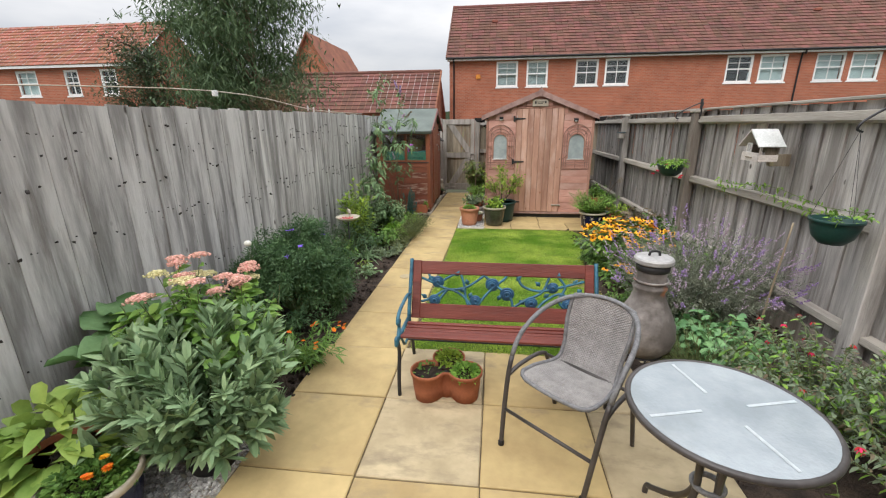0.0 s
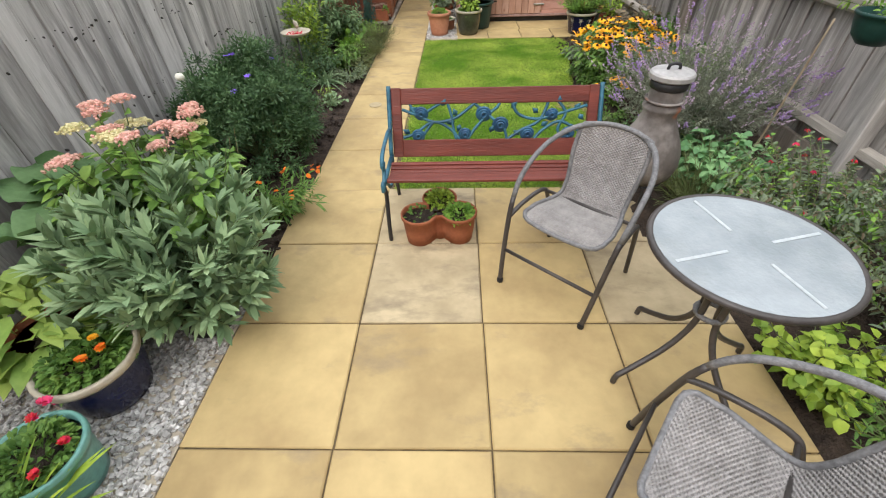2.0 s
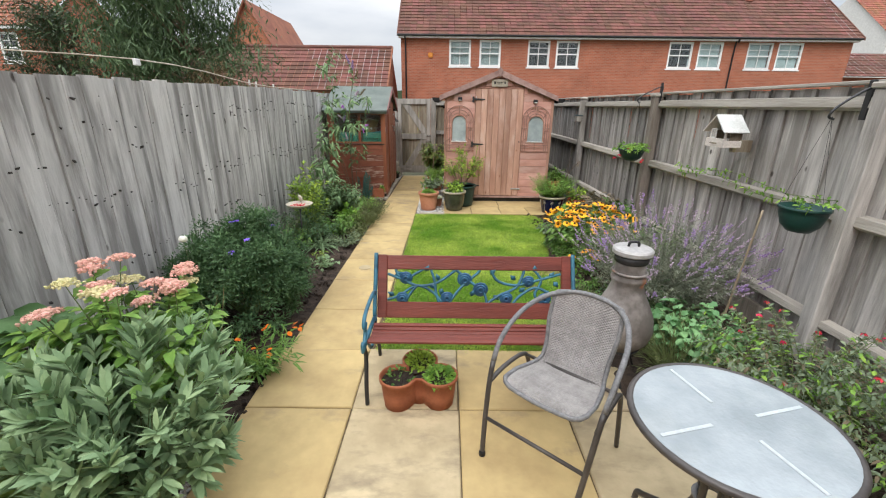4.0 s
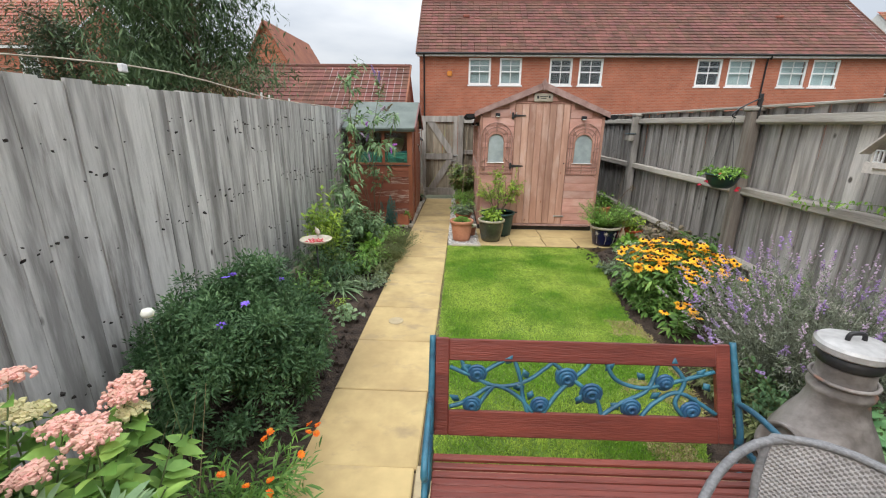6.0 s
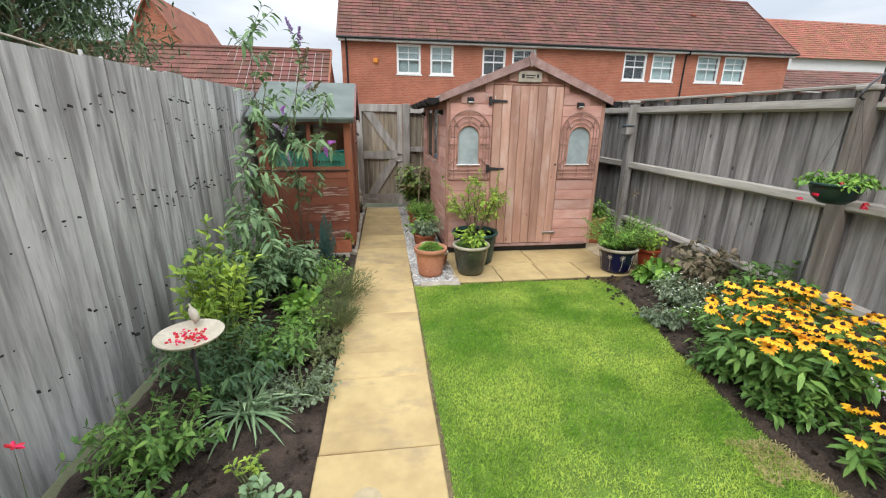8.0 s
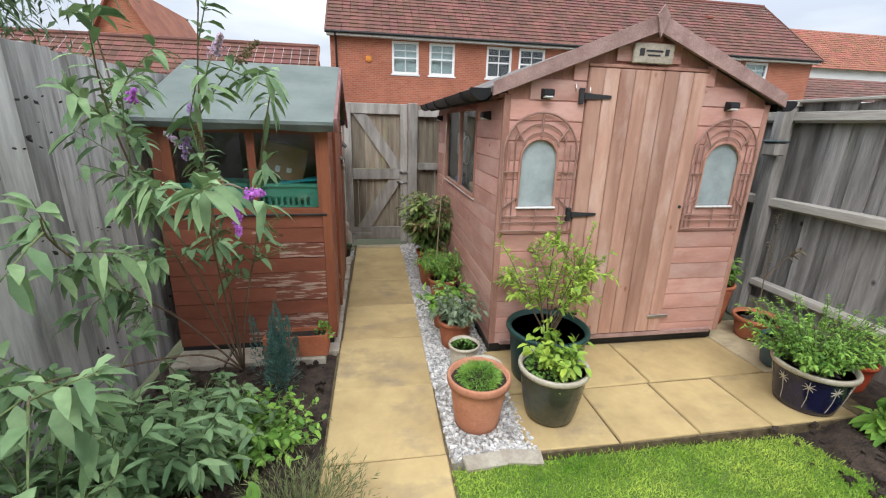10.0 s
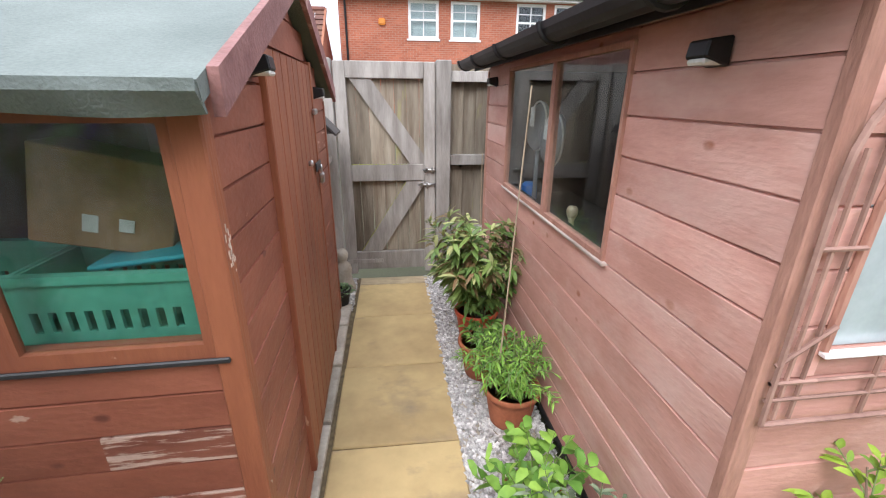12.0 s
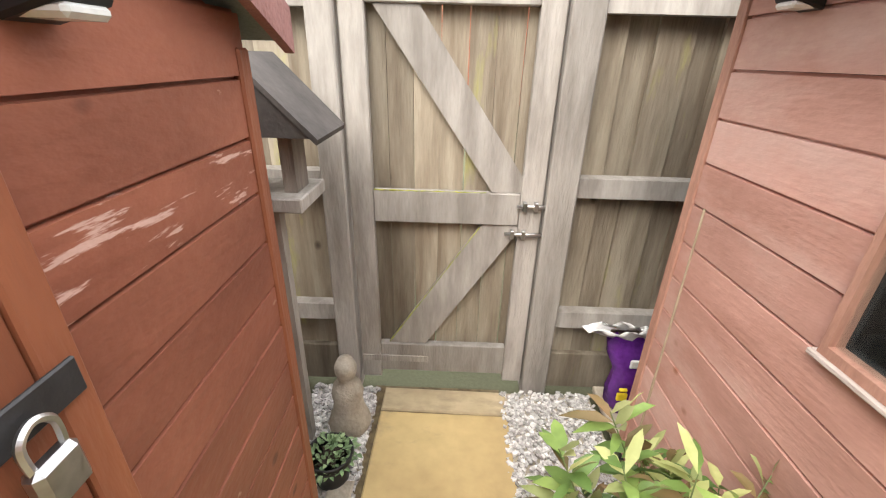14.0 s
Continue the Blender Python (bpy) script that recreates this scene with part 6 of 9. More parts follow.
def crate(x, y, z, rz=0, w=0.42, d=0.26, h=0.17):
    t = thing("plastic_crate", "green plastic crate with slotted sides inside a shed", "crate", (x, y, z), rz, group="crates in the shed")
    part("base", abox((-w / 2, -d / 2, 0), (w / 2, d / 2, 0.01)), M_CRATE, t)
    for s in (-1, 1):
        hs = [(-w / 2 + 0.05 + k * 0.036, -w / 2 + 0.068 + k * 0.036, 0.035, 0.085) for k in range(9)]
        part("side", wall_with_holes(BM(), "x", s * d / 2 - 0.005, s * d / 2 + 0.005, -w / 2, w / 2, 0.011, h - 0.02, hs), M_CRATE, t)
        part("end", abox((s * w / 2 - 0.005, -d / 2 + 0.006, 0.011), (s * w / 2 + 0.005, d / 2 - 0.006, h - 0.02)), M_CRATE, t)
    bm = BM()
    for s in (-1, 1):
        box(bm, (-w / 2 - 0.012, s * d / 2 - 0.012, h - 0.02), (w / 2 + 0.012, s * d / 2 + 0.012, h))
    part("rim", bm, M_CRATE, t)
    return t


crate(-0.985, 7.87, 0.96)
crate(-1.42, 7.87, 0.96)
cb = thing("cardboard_box", "brown cardboard box leaning in the shed window", "box", (-1.02, 7.9, 1.135), 0)
part("carton", box(BM(), (-0.16, -0.06, 0.0), (0.12, 0.08, 0.22), 0.003, pose(0, 0, 0.01, 0, 14, 8)), M_CARD, cb)
part("tape", box(BM(), (-0.06, -0.063, 0.04), (-0.03, -0.061, 0.08), 0, pose(0, 0, 0.01, 0, 14, 8)), M_WHITE, cb)
part("tape", box(BM(), (0.01, -0.063, 0.05), (0.04, -0.061, 0.08), 0, pose(0, 0, 0.01, 0, 14, 8)), M_WHITE, cb)
solid("tray_lid", box(BM(), (-0.14, -0.09, 0), (0.14, 0.09, 0.012), 0.004, pose(-0.9, 7.87, 1.132, 0, -6, 0)), surface("teal_plastic", (0.03, 0.3, 0.36), (0.02, 0.25, 0.3), rough=0.4, bump=0), "teal plastic lid lying on a crate", "lid")

# cedar shed contents, seen through the wide window
workbench = thing("workbench", "wooden bench under the shed window, coloured as if unlit", "workbench", (0.6, 8.7, 0.095), world_built=True)
# bench takes the same near-black: indoor shade in its colour
part("top", abox((0.40, 7.9, 0.86), (0.85, 9.5, 0.89), 0.004), M_INSIDE_SHADE, workbench)
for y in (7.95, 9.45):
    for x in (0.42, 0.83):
        part("leg", abox((x - 0.02, y - 0.02, 0.095), (x + 0.02, y + 0.02, 0.86)), M_INSIDE_SHADE, workbench)
M_CLEAR = surface("clear_plastic", (0.5, 0.52, 0.54), (0.38, 0.4, 0.42), rough=0.2, bump=0.1, translucent=0.6, spec=0.8)
for y, h in ((8.9, 0.04), (9.13, 0.09)):
    g = thing("clear_cloche", "clear plastic domed lid propped in the shed window", "garden lid", (0.43, y, 0.89), 0, group="lids in the shed window")
    bm = lathe(BM(), [(0.125, 0.0), (0.128, 0.012), (0.11, 0.03), (0.0, 0.04)], 32)
    bm.transform(pose(0.03, 0, 0.36 + h, 0, -82, 0))
    part("dome", bm, M_CLEAR, g, smooth=True)
    part("rim", tube(BM(), [(0.02, 0.13 * math.cos(a), 0.36 + h + 0.13 * math.sin(a)) for a in (2 * math.pi * i / 28 for i in range(28))], 0.005, 6, closed=True), M_UPVC, g, smooth=True)
    part("label", abox((-0.016, -0.035, 0.36 + h), (-0.013, 0.035, 0.46 + h)), M_WHITE, g, "white paper label")
    part("handle", tube(BM(), [(0.03, 0, 0.0), (0.03, 0, 0.24 + h)], 0.012, 8), M_CLEAR, g, smooth=True)
solid("blue_spray_can", lathe(BM(), [(0.0, 0.0), (0.045, 0.0), (0.047, 0.01), (0.047, 0.1), (0.03, 0.12), (0.0, 0.125)], 20), surface("blue_plastic", (0.02, 0.16, 0.5), (0.015, 0.12, 0.4), rough=0.35, bump=0), "blue plastic tub on the shed bench", "tub", smooth=False, at=(0.47, 9.25, 0.89))
case = thing("black_suitcase", "black ribbed hard suitcase on the bench in the shed", "suitcase", (0.68, 8.33, 0.89))
part("shell", box(BM(), (-0.11, -0.2, 0.012), (0.11, 0.2, 0.44), 0.03), M_IRON, case)
for k in range(6):
    part("rib", box(BM(), (-0.116, -0.16 + k * 0.06, 0.05), (-0.1101, -0.135 + k * 0.06, 0.4), 0.002), M_IRON, case)
part("handle", tube(BM(), smooth_line([(0, -0.07, 0.438), (0, -0.06, 0.475), (0, 0.06, 0.475), (0, 0.07, 0.438)]), 0.009, 8), M_BLACK_PLASTIC, case, smooth=True)
part("latch", box(BM(), (-0.122, -0.19, 0.2), (-0.1101, -0.17, 0.25), 0.003), M_STEEL, case, "small steel latch")
for y in (-0.15, 0.15):
    part("foot", abox((-0.08, y - 0.02, 0.0), (0.08, y + 0.02, 0.0125)), M_BLACK_PLASTIC, case)

M_CANE_WOOD = surface("pale_turned_wood", (0.62, 0.52, 0.36), (0.5, 0.41, 0.27), scale=8, rough=0.6, bump=0.1)
handle = thing("wooden_handle", "cream wooden tool handle standing on the shed bench", "tool", (0.425, 8.53, 0.89))
part("shaft", lathe(BM(), [(0.0, 0.0), (0.014, 0.0), (0.013, 0.09), (0.017, 0.1)], 14), M_CANE_WOOD, handle, smooth=True)
part("grip", lathe(BM(), [(0.017, 0.1), (0.024, 0.115), (0.025, 0.135), (0.018, 0.15), (0.0, 0.155)], 14), M_CANE_WOOD, handle, "rounded cream knob", smooth=True)

# ---- plants: growth helpers ----
def grow(n, h0, h1, spread, base=0.04, z0=0.0, droop=0.0, lean=(0, 0), power=1.2, k=7):
    """Stem lines from one foot, outwards and up."""
    out = []
    for _ in range(n):
        a = RNG.uniform(0, 2 * math.pi)
        r = spread * math.sqrt(RNG.uniform(0.02, 1))
        h = RNG.uniform(h0, h1) * (1 - 0.28 * (r / max(spread, 1e-3)) ** 2)
        b = RNG.uniform(0, base)
        wob = RNG.normal(0, 0.02 * (h1 + spread), 2)
        t = np.linspace(0, 1, k)
        x = b * math.cos(a) + (r * math.cos(a) + lean[0]) * t ** power + wob[0] * np.sin(t * 3)
        y = b * math.sin(a) + (r * math.sin(a) + lean[1]) * t ** power + wob[1] * np.sin(t * 3)
        z = z0 + h * (t * (1 + droop * 0.5) - droop * t ** 3)
        out.append(np.stack([x, y, z], 1))
    return out


def stem_tubes(lines, r, seg=5, taper=0.35):
    bm = BM()
    for ln in lines:
        n = len(ln)
        tube(bm, [tuple(p) for p in ln], [r * (1 - (1 - taper) * i / (n - 1)) for i in range(n)], seg)
    return bm


def along(ln, t):
    f = t * (len(ln) - 1)
    i = min(int(f), len(ln) - 2)
    return ln[i] + (ln[i + 1] - ln[i]) * (f - i), ln[i + 1] - ln[i]


def leaf_sites(lines, per, t0=0.15, t1=1.0, out=0.75):
    """Places and directions for leaves along stems."""
    P, D = [], []
    for ln in lines:
        for _ in range(per):
            p, d = along(ln, RNG.uniform(t0, t1))
            d = d / (np.linalg.norm(d) + 1e-9)
            s = RNG.normal(0, 1, 3)
            s -= d * s.dot(d)
            s /= np.linalg.norm(s) + 1e-9
            P.append(p)
            D.append(d * (1 - out) + s * out)
    return np.array(P), np.array(D)


def dome_sites(n, rx, ry, rz, z0=0.0, rough=0.14, seed=0, inner=0.55, low=-0.25):
    """Places over a lumpy dome, leaves pointing out and up."""
    d = unit(RNG.normal(0, 1, (n, 3)))
    d[:, 2] = np.where(d[:, 2] < low, -d[:, 2], d[:, 2])
    lump = np.array([1 + rough * 1.6 * noise.noise((q[0] * 2.3 + seed, q[1] * 2.3, q[2] * 2.3)) for q in d])
    r = lump * RNG.uniform(inner, 1.0, n) ** 0.5
    p = d * r[:, None] * np.array([rx, ry, rz]) + np.array([0, 0, z0])
    return p, unit(d + np.array([0, 0, 0.35]) + RNG.normal(0, 0.45, (n, 3)))


def daisies(tips, r, petals=11, up=0.25):
    """Open flowers: petals round each tip."""
    P, D = [], []
    for tp in tips:
        tilt = RNG.normal(0, 0.25, 2)
        for k in range(petals):
            a = 2 * math.pi * k / petals + RNG.uniform(0, 0.2)
            P.append(tp)
            D.append((math.cos(a), math.sin(a), up + tilt[0] * math.cos(a) + tilt[1] * math.sin(a)))
    return leaf_mesh(np.array(P), np.array(D), r, r * 0.45, curl=0.25, fold=0.15)


def buds(tips, size, flat=0.8):
    return pebble_mesh(np.asarray(tips), np.full(len(tips), size), flat)


def spikes(tips, dirs, length, r, n=26):
    """Flower spikes of many small blossoms."""
    P = []
    for tp, d in zip(tips, dirs):
        d = d / (np.linalg.norm(d) + 1e-9)
        for i in range(n):
            t = i / n
            P.append(tp + d * length * t + RNG.normal(0, r * (1 - 0.75 * t), 3))
    return pebble_mesh(np.array(P), RNG.uniform(0.4, 0.7, len(P)) * r, 0.9)


L_SAGE = leafy("sage_leaf", (0.33, 0.455, 0.25), (0.19, 0.30, 0.145), rough=0.7, island=0.2)
L_LAV = leafy("grey_lavender_leaf", (0.28, 0.305, 0.225), (0.16, 0.18, 0.13), rough=0.75)
L_SEDUM = leafy("sedum_leaf", (0.27, 0.45, 0.10), (0.15, 0.30, 0.055))
L_DARK = leafy("dark_geranium_leaf", (0.115, 0.21, 0.085), (0.05, 0.11, 0.045))
L_LIME = leafy("lime_leaf", (0.37, 0.50, 0.07), (0.22, 0.36, 0.045))
L_MID = leafy("mid_green_leaf", (0.17, 0.31, 0.065), (0.085, 0.18, 0.038))
L_FRESH = leafy("fresh_green_leaf", (0.25, 0.44, 0.075), (0.14, 0.29, 0.045))
L_RHUBARB = leafy("rhubarb_leaf", (0.18, 0.31, 0.13), (0.10, 0.20, 0.075))
L_GREY = leafy("grey_green_leaf", (0.24, 0.30, 0.19), (0.13, 0.18, 0.105), rough=0.7)
L_BUD = leafy("buddleia_leaf", (0.24, 0.36, 0.17), (0.12, 0.21, 0.09), rough=0.6)
L_BLUE = leafy("blue_conifer_needle", (0.12, 0.23, 0.20), (0.065, 0.145, 0.12), rough=0.7)
L_OLIVE = leafy("olive_shrub_leaf", (0.19, 0.215, 0.085), (0.105, 0.13, 0.05))
L_BRONZE = leafy("bronze_leaf", (0.24, 0.19, 0.12), (0.14, 0.12, 0.07))
L_TREE = leafy("weeping_tree_leaf", (0.13, 0.20, 0.09), (0.07, 0.12, 0.055))
L_TREE_DARK = leafy("dark_hedge_leaf", (0.09, 0.13, 0.065), (0.05, 0.075, 0.04))
L_STRAW = leafy("dry_stalk", (0.34, 0.27, 0.15), (0.22, 0.17, 0.09), rough=0.8)
M_STEM = surface("green_stem", (0.17, 0.22, 0.08), (0.10, 0.13, 0.05), scale=10, rough=0.7, bump=0.1)
M_BARK = surface("brown_bark", (0.23, 0.165, 0.11), (0.11, 0.08, 0.055), scale=8, stretch=(1, 1, 0.3), rough=0.9, bump=0.5)
F_PINK = surface("pink_blossom", (0.70, 0.42, 0.34), (0.60, 0.33, 0.26), rough=0.8, bump=0, island=0.18)
F_CREAM = surface("cream_buds", (0.66, 0.58, 0.33), (0.55, 0.52, 0.25), rough=0.8, bump=0, island=0.15)
F_GOLD = surface("golden_petal", (0.94, 0.49, 0.015), (0.9, 0.42, 0.012), rough=0.6, bump=0, island=0.12)
F_ORANGE = surface("orange_petal", (0.88, 0.23, 0.01), (0.8, 0.17, 0.01), rough=0.6, bump=0, island=0.12)
F_CONE = surface("dark_cone", (0.045, 0.022, 0.012), (0.025, 0.012, 0.008), rough=0.9, bump=0)
F_PURPLE = surface("purple_blossom", (0.40, 0.27, 0.52), (0.30, 0.21, 0.40), rough=0.8, bump=0, island=0.25)
F_MAUVE = surface("mauve_blossom", (0.55, 0.42, 0.54), (0.42, 0.32, 0.42), rough=0.8, bump=0, island=0.25)
F_VIOLET = surface("violet_petal", (0.25, 0.13, 0.72), (0.2, 0.1, 0.6), rough=0.6, bump=0, island=0.15)
F_RED = surface("red_petal", (0.66, 0.025, 0.06), (0.52, 0.015, 0.04), rough=0.6, bump=0, island=0.2)
F_ROSE = surface("rose_pink_petal", (0.80, 0.06, 0.20), (0.7, 0.04, 0.15), rough=0.6, bump=0, island=0.15)
F_WHITE = surface("white_petal", (0.80, 0.80, 0.70), (0.7, 0.7, 0.6), rough=0.7, bump=0, island=0.1)
M_NAVY = surface("navy_glaze", (0.012, 0.014, 0.055), (0.008, 0.009, 0.035), scale=8, rough=0.18, bump=0.05, spec=0.6)
M_CREAM_RIM = surface("cream_glaze", (0.56, 0.51, 0.40), (0.45, 0.40, 0.31), scale=8, rough=0.4, bump=0.1)
M_OLIVE_GLAZE = surface("olive_black_glaze", (0.075, 0.078, 0.05), (0.03, 0.032, 0.022), scale=5, rough=0.25, bump=0.1, spec=0.6)
M_DKGREEN = surface("dark_green_plastic", (0.014, 0.055, 0.048), (0.01, 0.04, 0.035), scale=6, rough=0.4, bump=0.05)
M_AQUA = surface("aqua_glaze", (0.19, 0.42, 0.36), (0.14, 0.34, 0.30), scale=8, rough=0.3, bump=0.1)
M_BLUEGREY = surface("blue_grey_plastic", (0.07, 0.11, 0.125), (0.05, 0.085, 0.1), rough=0.5, bump=0.05)
M_POT_BLACK = surface("black_pot_plastic", (0.02, 0.02, 0.02), (0.014, 0.014, 0.014), rough=0.5, bump=0.05)


def pot(parent, r, h, material, rim=None, rim_h=0.03, taper=0.72, belly=0.0, soil=0.035):
    """A pot with a thick rim and compost in it. Returns the height of the compost."""
    prof = [(r * taper * 0.9, 0.0), (r * taper, 0.006)]
    for i in range(1, 6):
        t = i / 6
        prof.append((r * (taper + (0.96 - taper) * t) + belly * math.sin(t * math.pi), h * t))
    prof += [(r * 0.965, h - rim_h), (r * 0.93, h - rim_h * 0.9), (r * 0.88, h - soil - 0.01), (0.0, h - soil - 0.012)]
    part("pot_body", lathe(BM(), prof, 32), material, parent, smooth=True)
    part("rim", lathe(BM(), [(r * 0.935, h - rim_h), (r * 1.0, h - rim_h), (r * 1.025, h - rim_h * 0.6), (r * 1.02, h - 0.006), (r * 0.99, h), (r * 0.92, h - 0.002), (r * 0.90, h - rim_h)], 32), rim or material, parent, smooth=True)
    v, f = [(0, 0, h - soil + 0.012)], []
    n = 28
    for k, q in ((1, 0.45), (2, 0.9)):
        for i in range(n):
            a = 2 * math.pi * i / n
            v.append((r * q * math.cos(a), r * q * math.sin(a), h - soil + 0.008 * noise.noise((math.cos(a) * 4 * q, math.sin(a) * 4 * q, r * 9)) + (0.006 if k == 1 else 0)))
    for i in range(n):
        j = (i + 1) % n
        f += [(0, 1 + i, 1 + j), (1 + i, 1 + n + i, 1 + n + j, 1 + j)]
    part("compost", (np.array(v), f), M_COMPOST, parent, "dark potting compost", smooth=True)
    return h - soil


def put(parent, name, shape, material, label="", smooth=False, kind_stuff=False):
    return part(name, shape, material, parent, label, smooth, "stuff" if kind_stuff else "")


def palm_motif(parent, r, h, n=7, taper=0.72, z=0.0):
    """Painted pale starbursts on stems round a pot."""
    M = M_CREAM_RIM
    for k in range(n):
        a0 = 2 * math.pi * k / n + 0.3
        bm = BM()

        def on(da, zz):
            rr = r * (taper + (0.96 - taper) * (zz / h)) + 0.0025
            return Vector((rr * math.cos(a0 + da), rr * math.sin(a0 + da), zz))
        c = h * 0.68
        for j in range(8):
            b = 2 * math.pi * j / 8
            e = (0.035 * math.cos(b) / r, c + 0.035 * math.sin(b))
            tube(bm, [on(0, c), on(e[0], e[1])], [0.0035, 0.0015], 4)
        tube(bm, [on(0, c), on(0.02, h * 0.4), on(-0.03, h * 0.15)], 0.002, 4)
        part("motif", bm, M, parent, "pale painted palm motif")


# ---- left of the patio ----
t = thing("hosta_pot", "lime-green hosta in a terracotta pot on gravel", "potted plant", (-1.42, 1.29, 0))
z = pot(t, 0.15, 0.24, M_TERRACOTTA)
p, d = dome_sites(130, 0.19, 0.21, 0.24, z + 0.02, seed=5, inner=0.35, low=-0.1)
put(t, "leaves", leaf_mesh(p, d * (1, 1, 0.6), RNG.uniform(0.12, 0.19, 130), RNG.uniform(0.06, 0.095, 130), curl=0.4, fold=0.3), leafy("hosta_leaf", (0.40, 0.53, 0.13), (0.25, 0.39, 0.08)), smooth=True)

t = thing("glazed_planter", "navy glazed planter with marigolds and a cream rim", "potted plant", (-1.15, 1.15, 0))
z = pot(t, 0.182, 0.25, M_NAVY, M_CREAM_RIM, 0.035, 0.74, 0.008)
palm_motif(t, 0.178, 0.25)
p, d = dome_sites(800, 0.14, 0.14, 0.08, z, seed=3, low=0)
put(t, "leaves", leaf_mesh(p, d, RNG.uniform(0.03, 0.06, 800), RNG.uniform(0.02, 0.032, 800)), L_MID)
tips = np.array([(0.06, 0.03, z + 0.11), (0.1, 0.0, z + 0.09), (0.07, -0.06, z + 0.1)])
for q in tips[1:]:
    put(t, "orange_flower", daisies([q, q + (0, 0, 0.004)], 0.024, 14, 0.5), F_ORANGE)
put(t, "yellow_flower", daisies(np.repeat(tips[:1], 3, 0), 0.022, 14, 0.5), F_GOLD)
tips = np.array([(-0.02, -0.19, z + 0.03), (0.0, -0.17, z + 0.0), (0.02, -0.2, z + 0.05)])
for q in tips:
    put(t, "red_flower", daisies([q, q + (0, 0, 0.004), q - (0, 0, 0.004)], 0.025, 10, 0.9), F_ROSE)

t = thing("aqua_planter", "aqua glazed pot with red-flowered trailing plant", "potted plant", (-1.1, 0.79, 0))
z = pot(t, 0.155, 0.22, M_AQUA, M_AQUA, 0.035, 0.8)
p, d = dome_sites(420, 0.115, 0.115, 0.08, z, seed=8, low=0)
put(t, "leaves", leaf_mesh(p, d, 0.035, 0.022), L_MID)
tips = np.array([(0.11, 0.03, z + 0.06), (0.09, -0.07, z + 0.06), (-0.04, 0.1, z + 0.08)])
for q in tips:
    put(t, "red_flower", daisies([q, q + (0, 0, 0.004), q - (0, 0, 0.004)], 0.024, 10, 0.9), F_RED)

t = thing("spiky_grass", "yellow-green spiky leaved plant at the gravel edge", "plant", (-1.13, 0.6, 0))
p, d = np.zeros((70, 3)), unit(np.column_stack([RNG.normal(0, 0.55, (70, 2)), np.full(70, 1.0)]))
put(t, "leaves", strap_mesh(p, d, RNG.uniform(0.3, 0.5, 70), RNG.uniform(0.016, 0.026, 70), arch=0.35), L_LIME)

t = thing("sage_bush", "grey-green culinary sage spilling over a dark pot", "potted plant", (-0.9, 1.52, 0))
z = pot(t, 0.15, 0.2, M_POT_BLACK)
ln = grow(120, 0.22, 0.66, 0.35, 0.1, z - 0.02, droop=0.06)
ln += grow(36, 0.04, 0.2, 0.28, 0.12, z - 0.02, droop=0.4)
put(t, "stems", stem_tubes(ln, 0.0035), M_STEM)
p, d = leaf_sites(ln, 14, 0.3, 1.0, 0.6)
p2, d2 = leaf_sites(ln, 13, 0.86, 1.0, 0.5)
p, d = np.concatenate([p, p2]), np.concatenate([d, d2]) + np.array([0, 0, 0.18])
put(t, "leaves", leaf_mesh(p, d, RNG.uniform(0.06, 0.115, len(p)), RNG.uniform(0.021, 0.035, len(p)), curl=0.05, fold=0.15), L_SAGE, smooth=True)

t = thing("sedum", "tall sedum with flat pink and cream flower heads", "plant", (-1.08, 1.86, 0))
ln = grow(48, 0.78, 0.96, 0.33, 0.1)
put(t, "stems", stem_tubes(ln, 0.006), M_STEM)
p, d = leaf_sites(ln, 40, 0.2, 0.95, 0.7)
put(t, "leaves", leaf_mesh(p, d, RNG.uniform(0.06, 0.1, len(p)), RNG.uniform(0.035, 0.052, len(p))), L_SEDUM, smooth=True)
for k, l in enumerate(sorted(ln, key=lambda q: -q[-1][2])[:20]):
    n, r = 190, RNG.uniform(0.034, 0.052)
    q = RNG.normal(0, 0.45, (n, 2)) * r
    pp = np.column_stack([q[:, 0] + l[-1][0], q[:, 1] + l[-1][1], l[-1][2] + 0.022 - (q ** 2).sum(1) * 3.5 + RNG.uniform(-0.004, 0.004, n)])
    put(t, "flower_head", pebble_mesh(pp, RNG.uniform(0.004, 0.0075, n), 0.8), F_PINK if k % 7 < 5 else F_CREAM, "flat pink flower head" if k % 7 < 5 else "flat cream flower head")

t = thing("rhubarb", "large-leaved rhubarb clump against the fence", "plant", (-1.43, 1.8, 0))
n = 34
a = RNG.uniform(0, 6.28, n)
ln = [np.array([(0.03 * math.cos(b), 0.03 * math.sin(b), 0), (0.14 * math.cos(b), 0.14 * math.sin(b), h * 0.6), (0.26 * math.cos(b) * s, 0.26 * math.sin(b) * s, h)]) for b, h, s in zip(a, RNG.uniform(0.3, 0.62, n), RNG.uniform(0.4, 1.1, n))]
put(t, "stalks", stem_tubes(ln, 0.009), M_STEM)
p = np.array([l[-1] for l in ln])
d = unit(np.column_stack([np.cos(a), np.sin(a), np.full(n, -0.1)]))


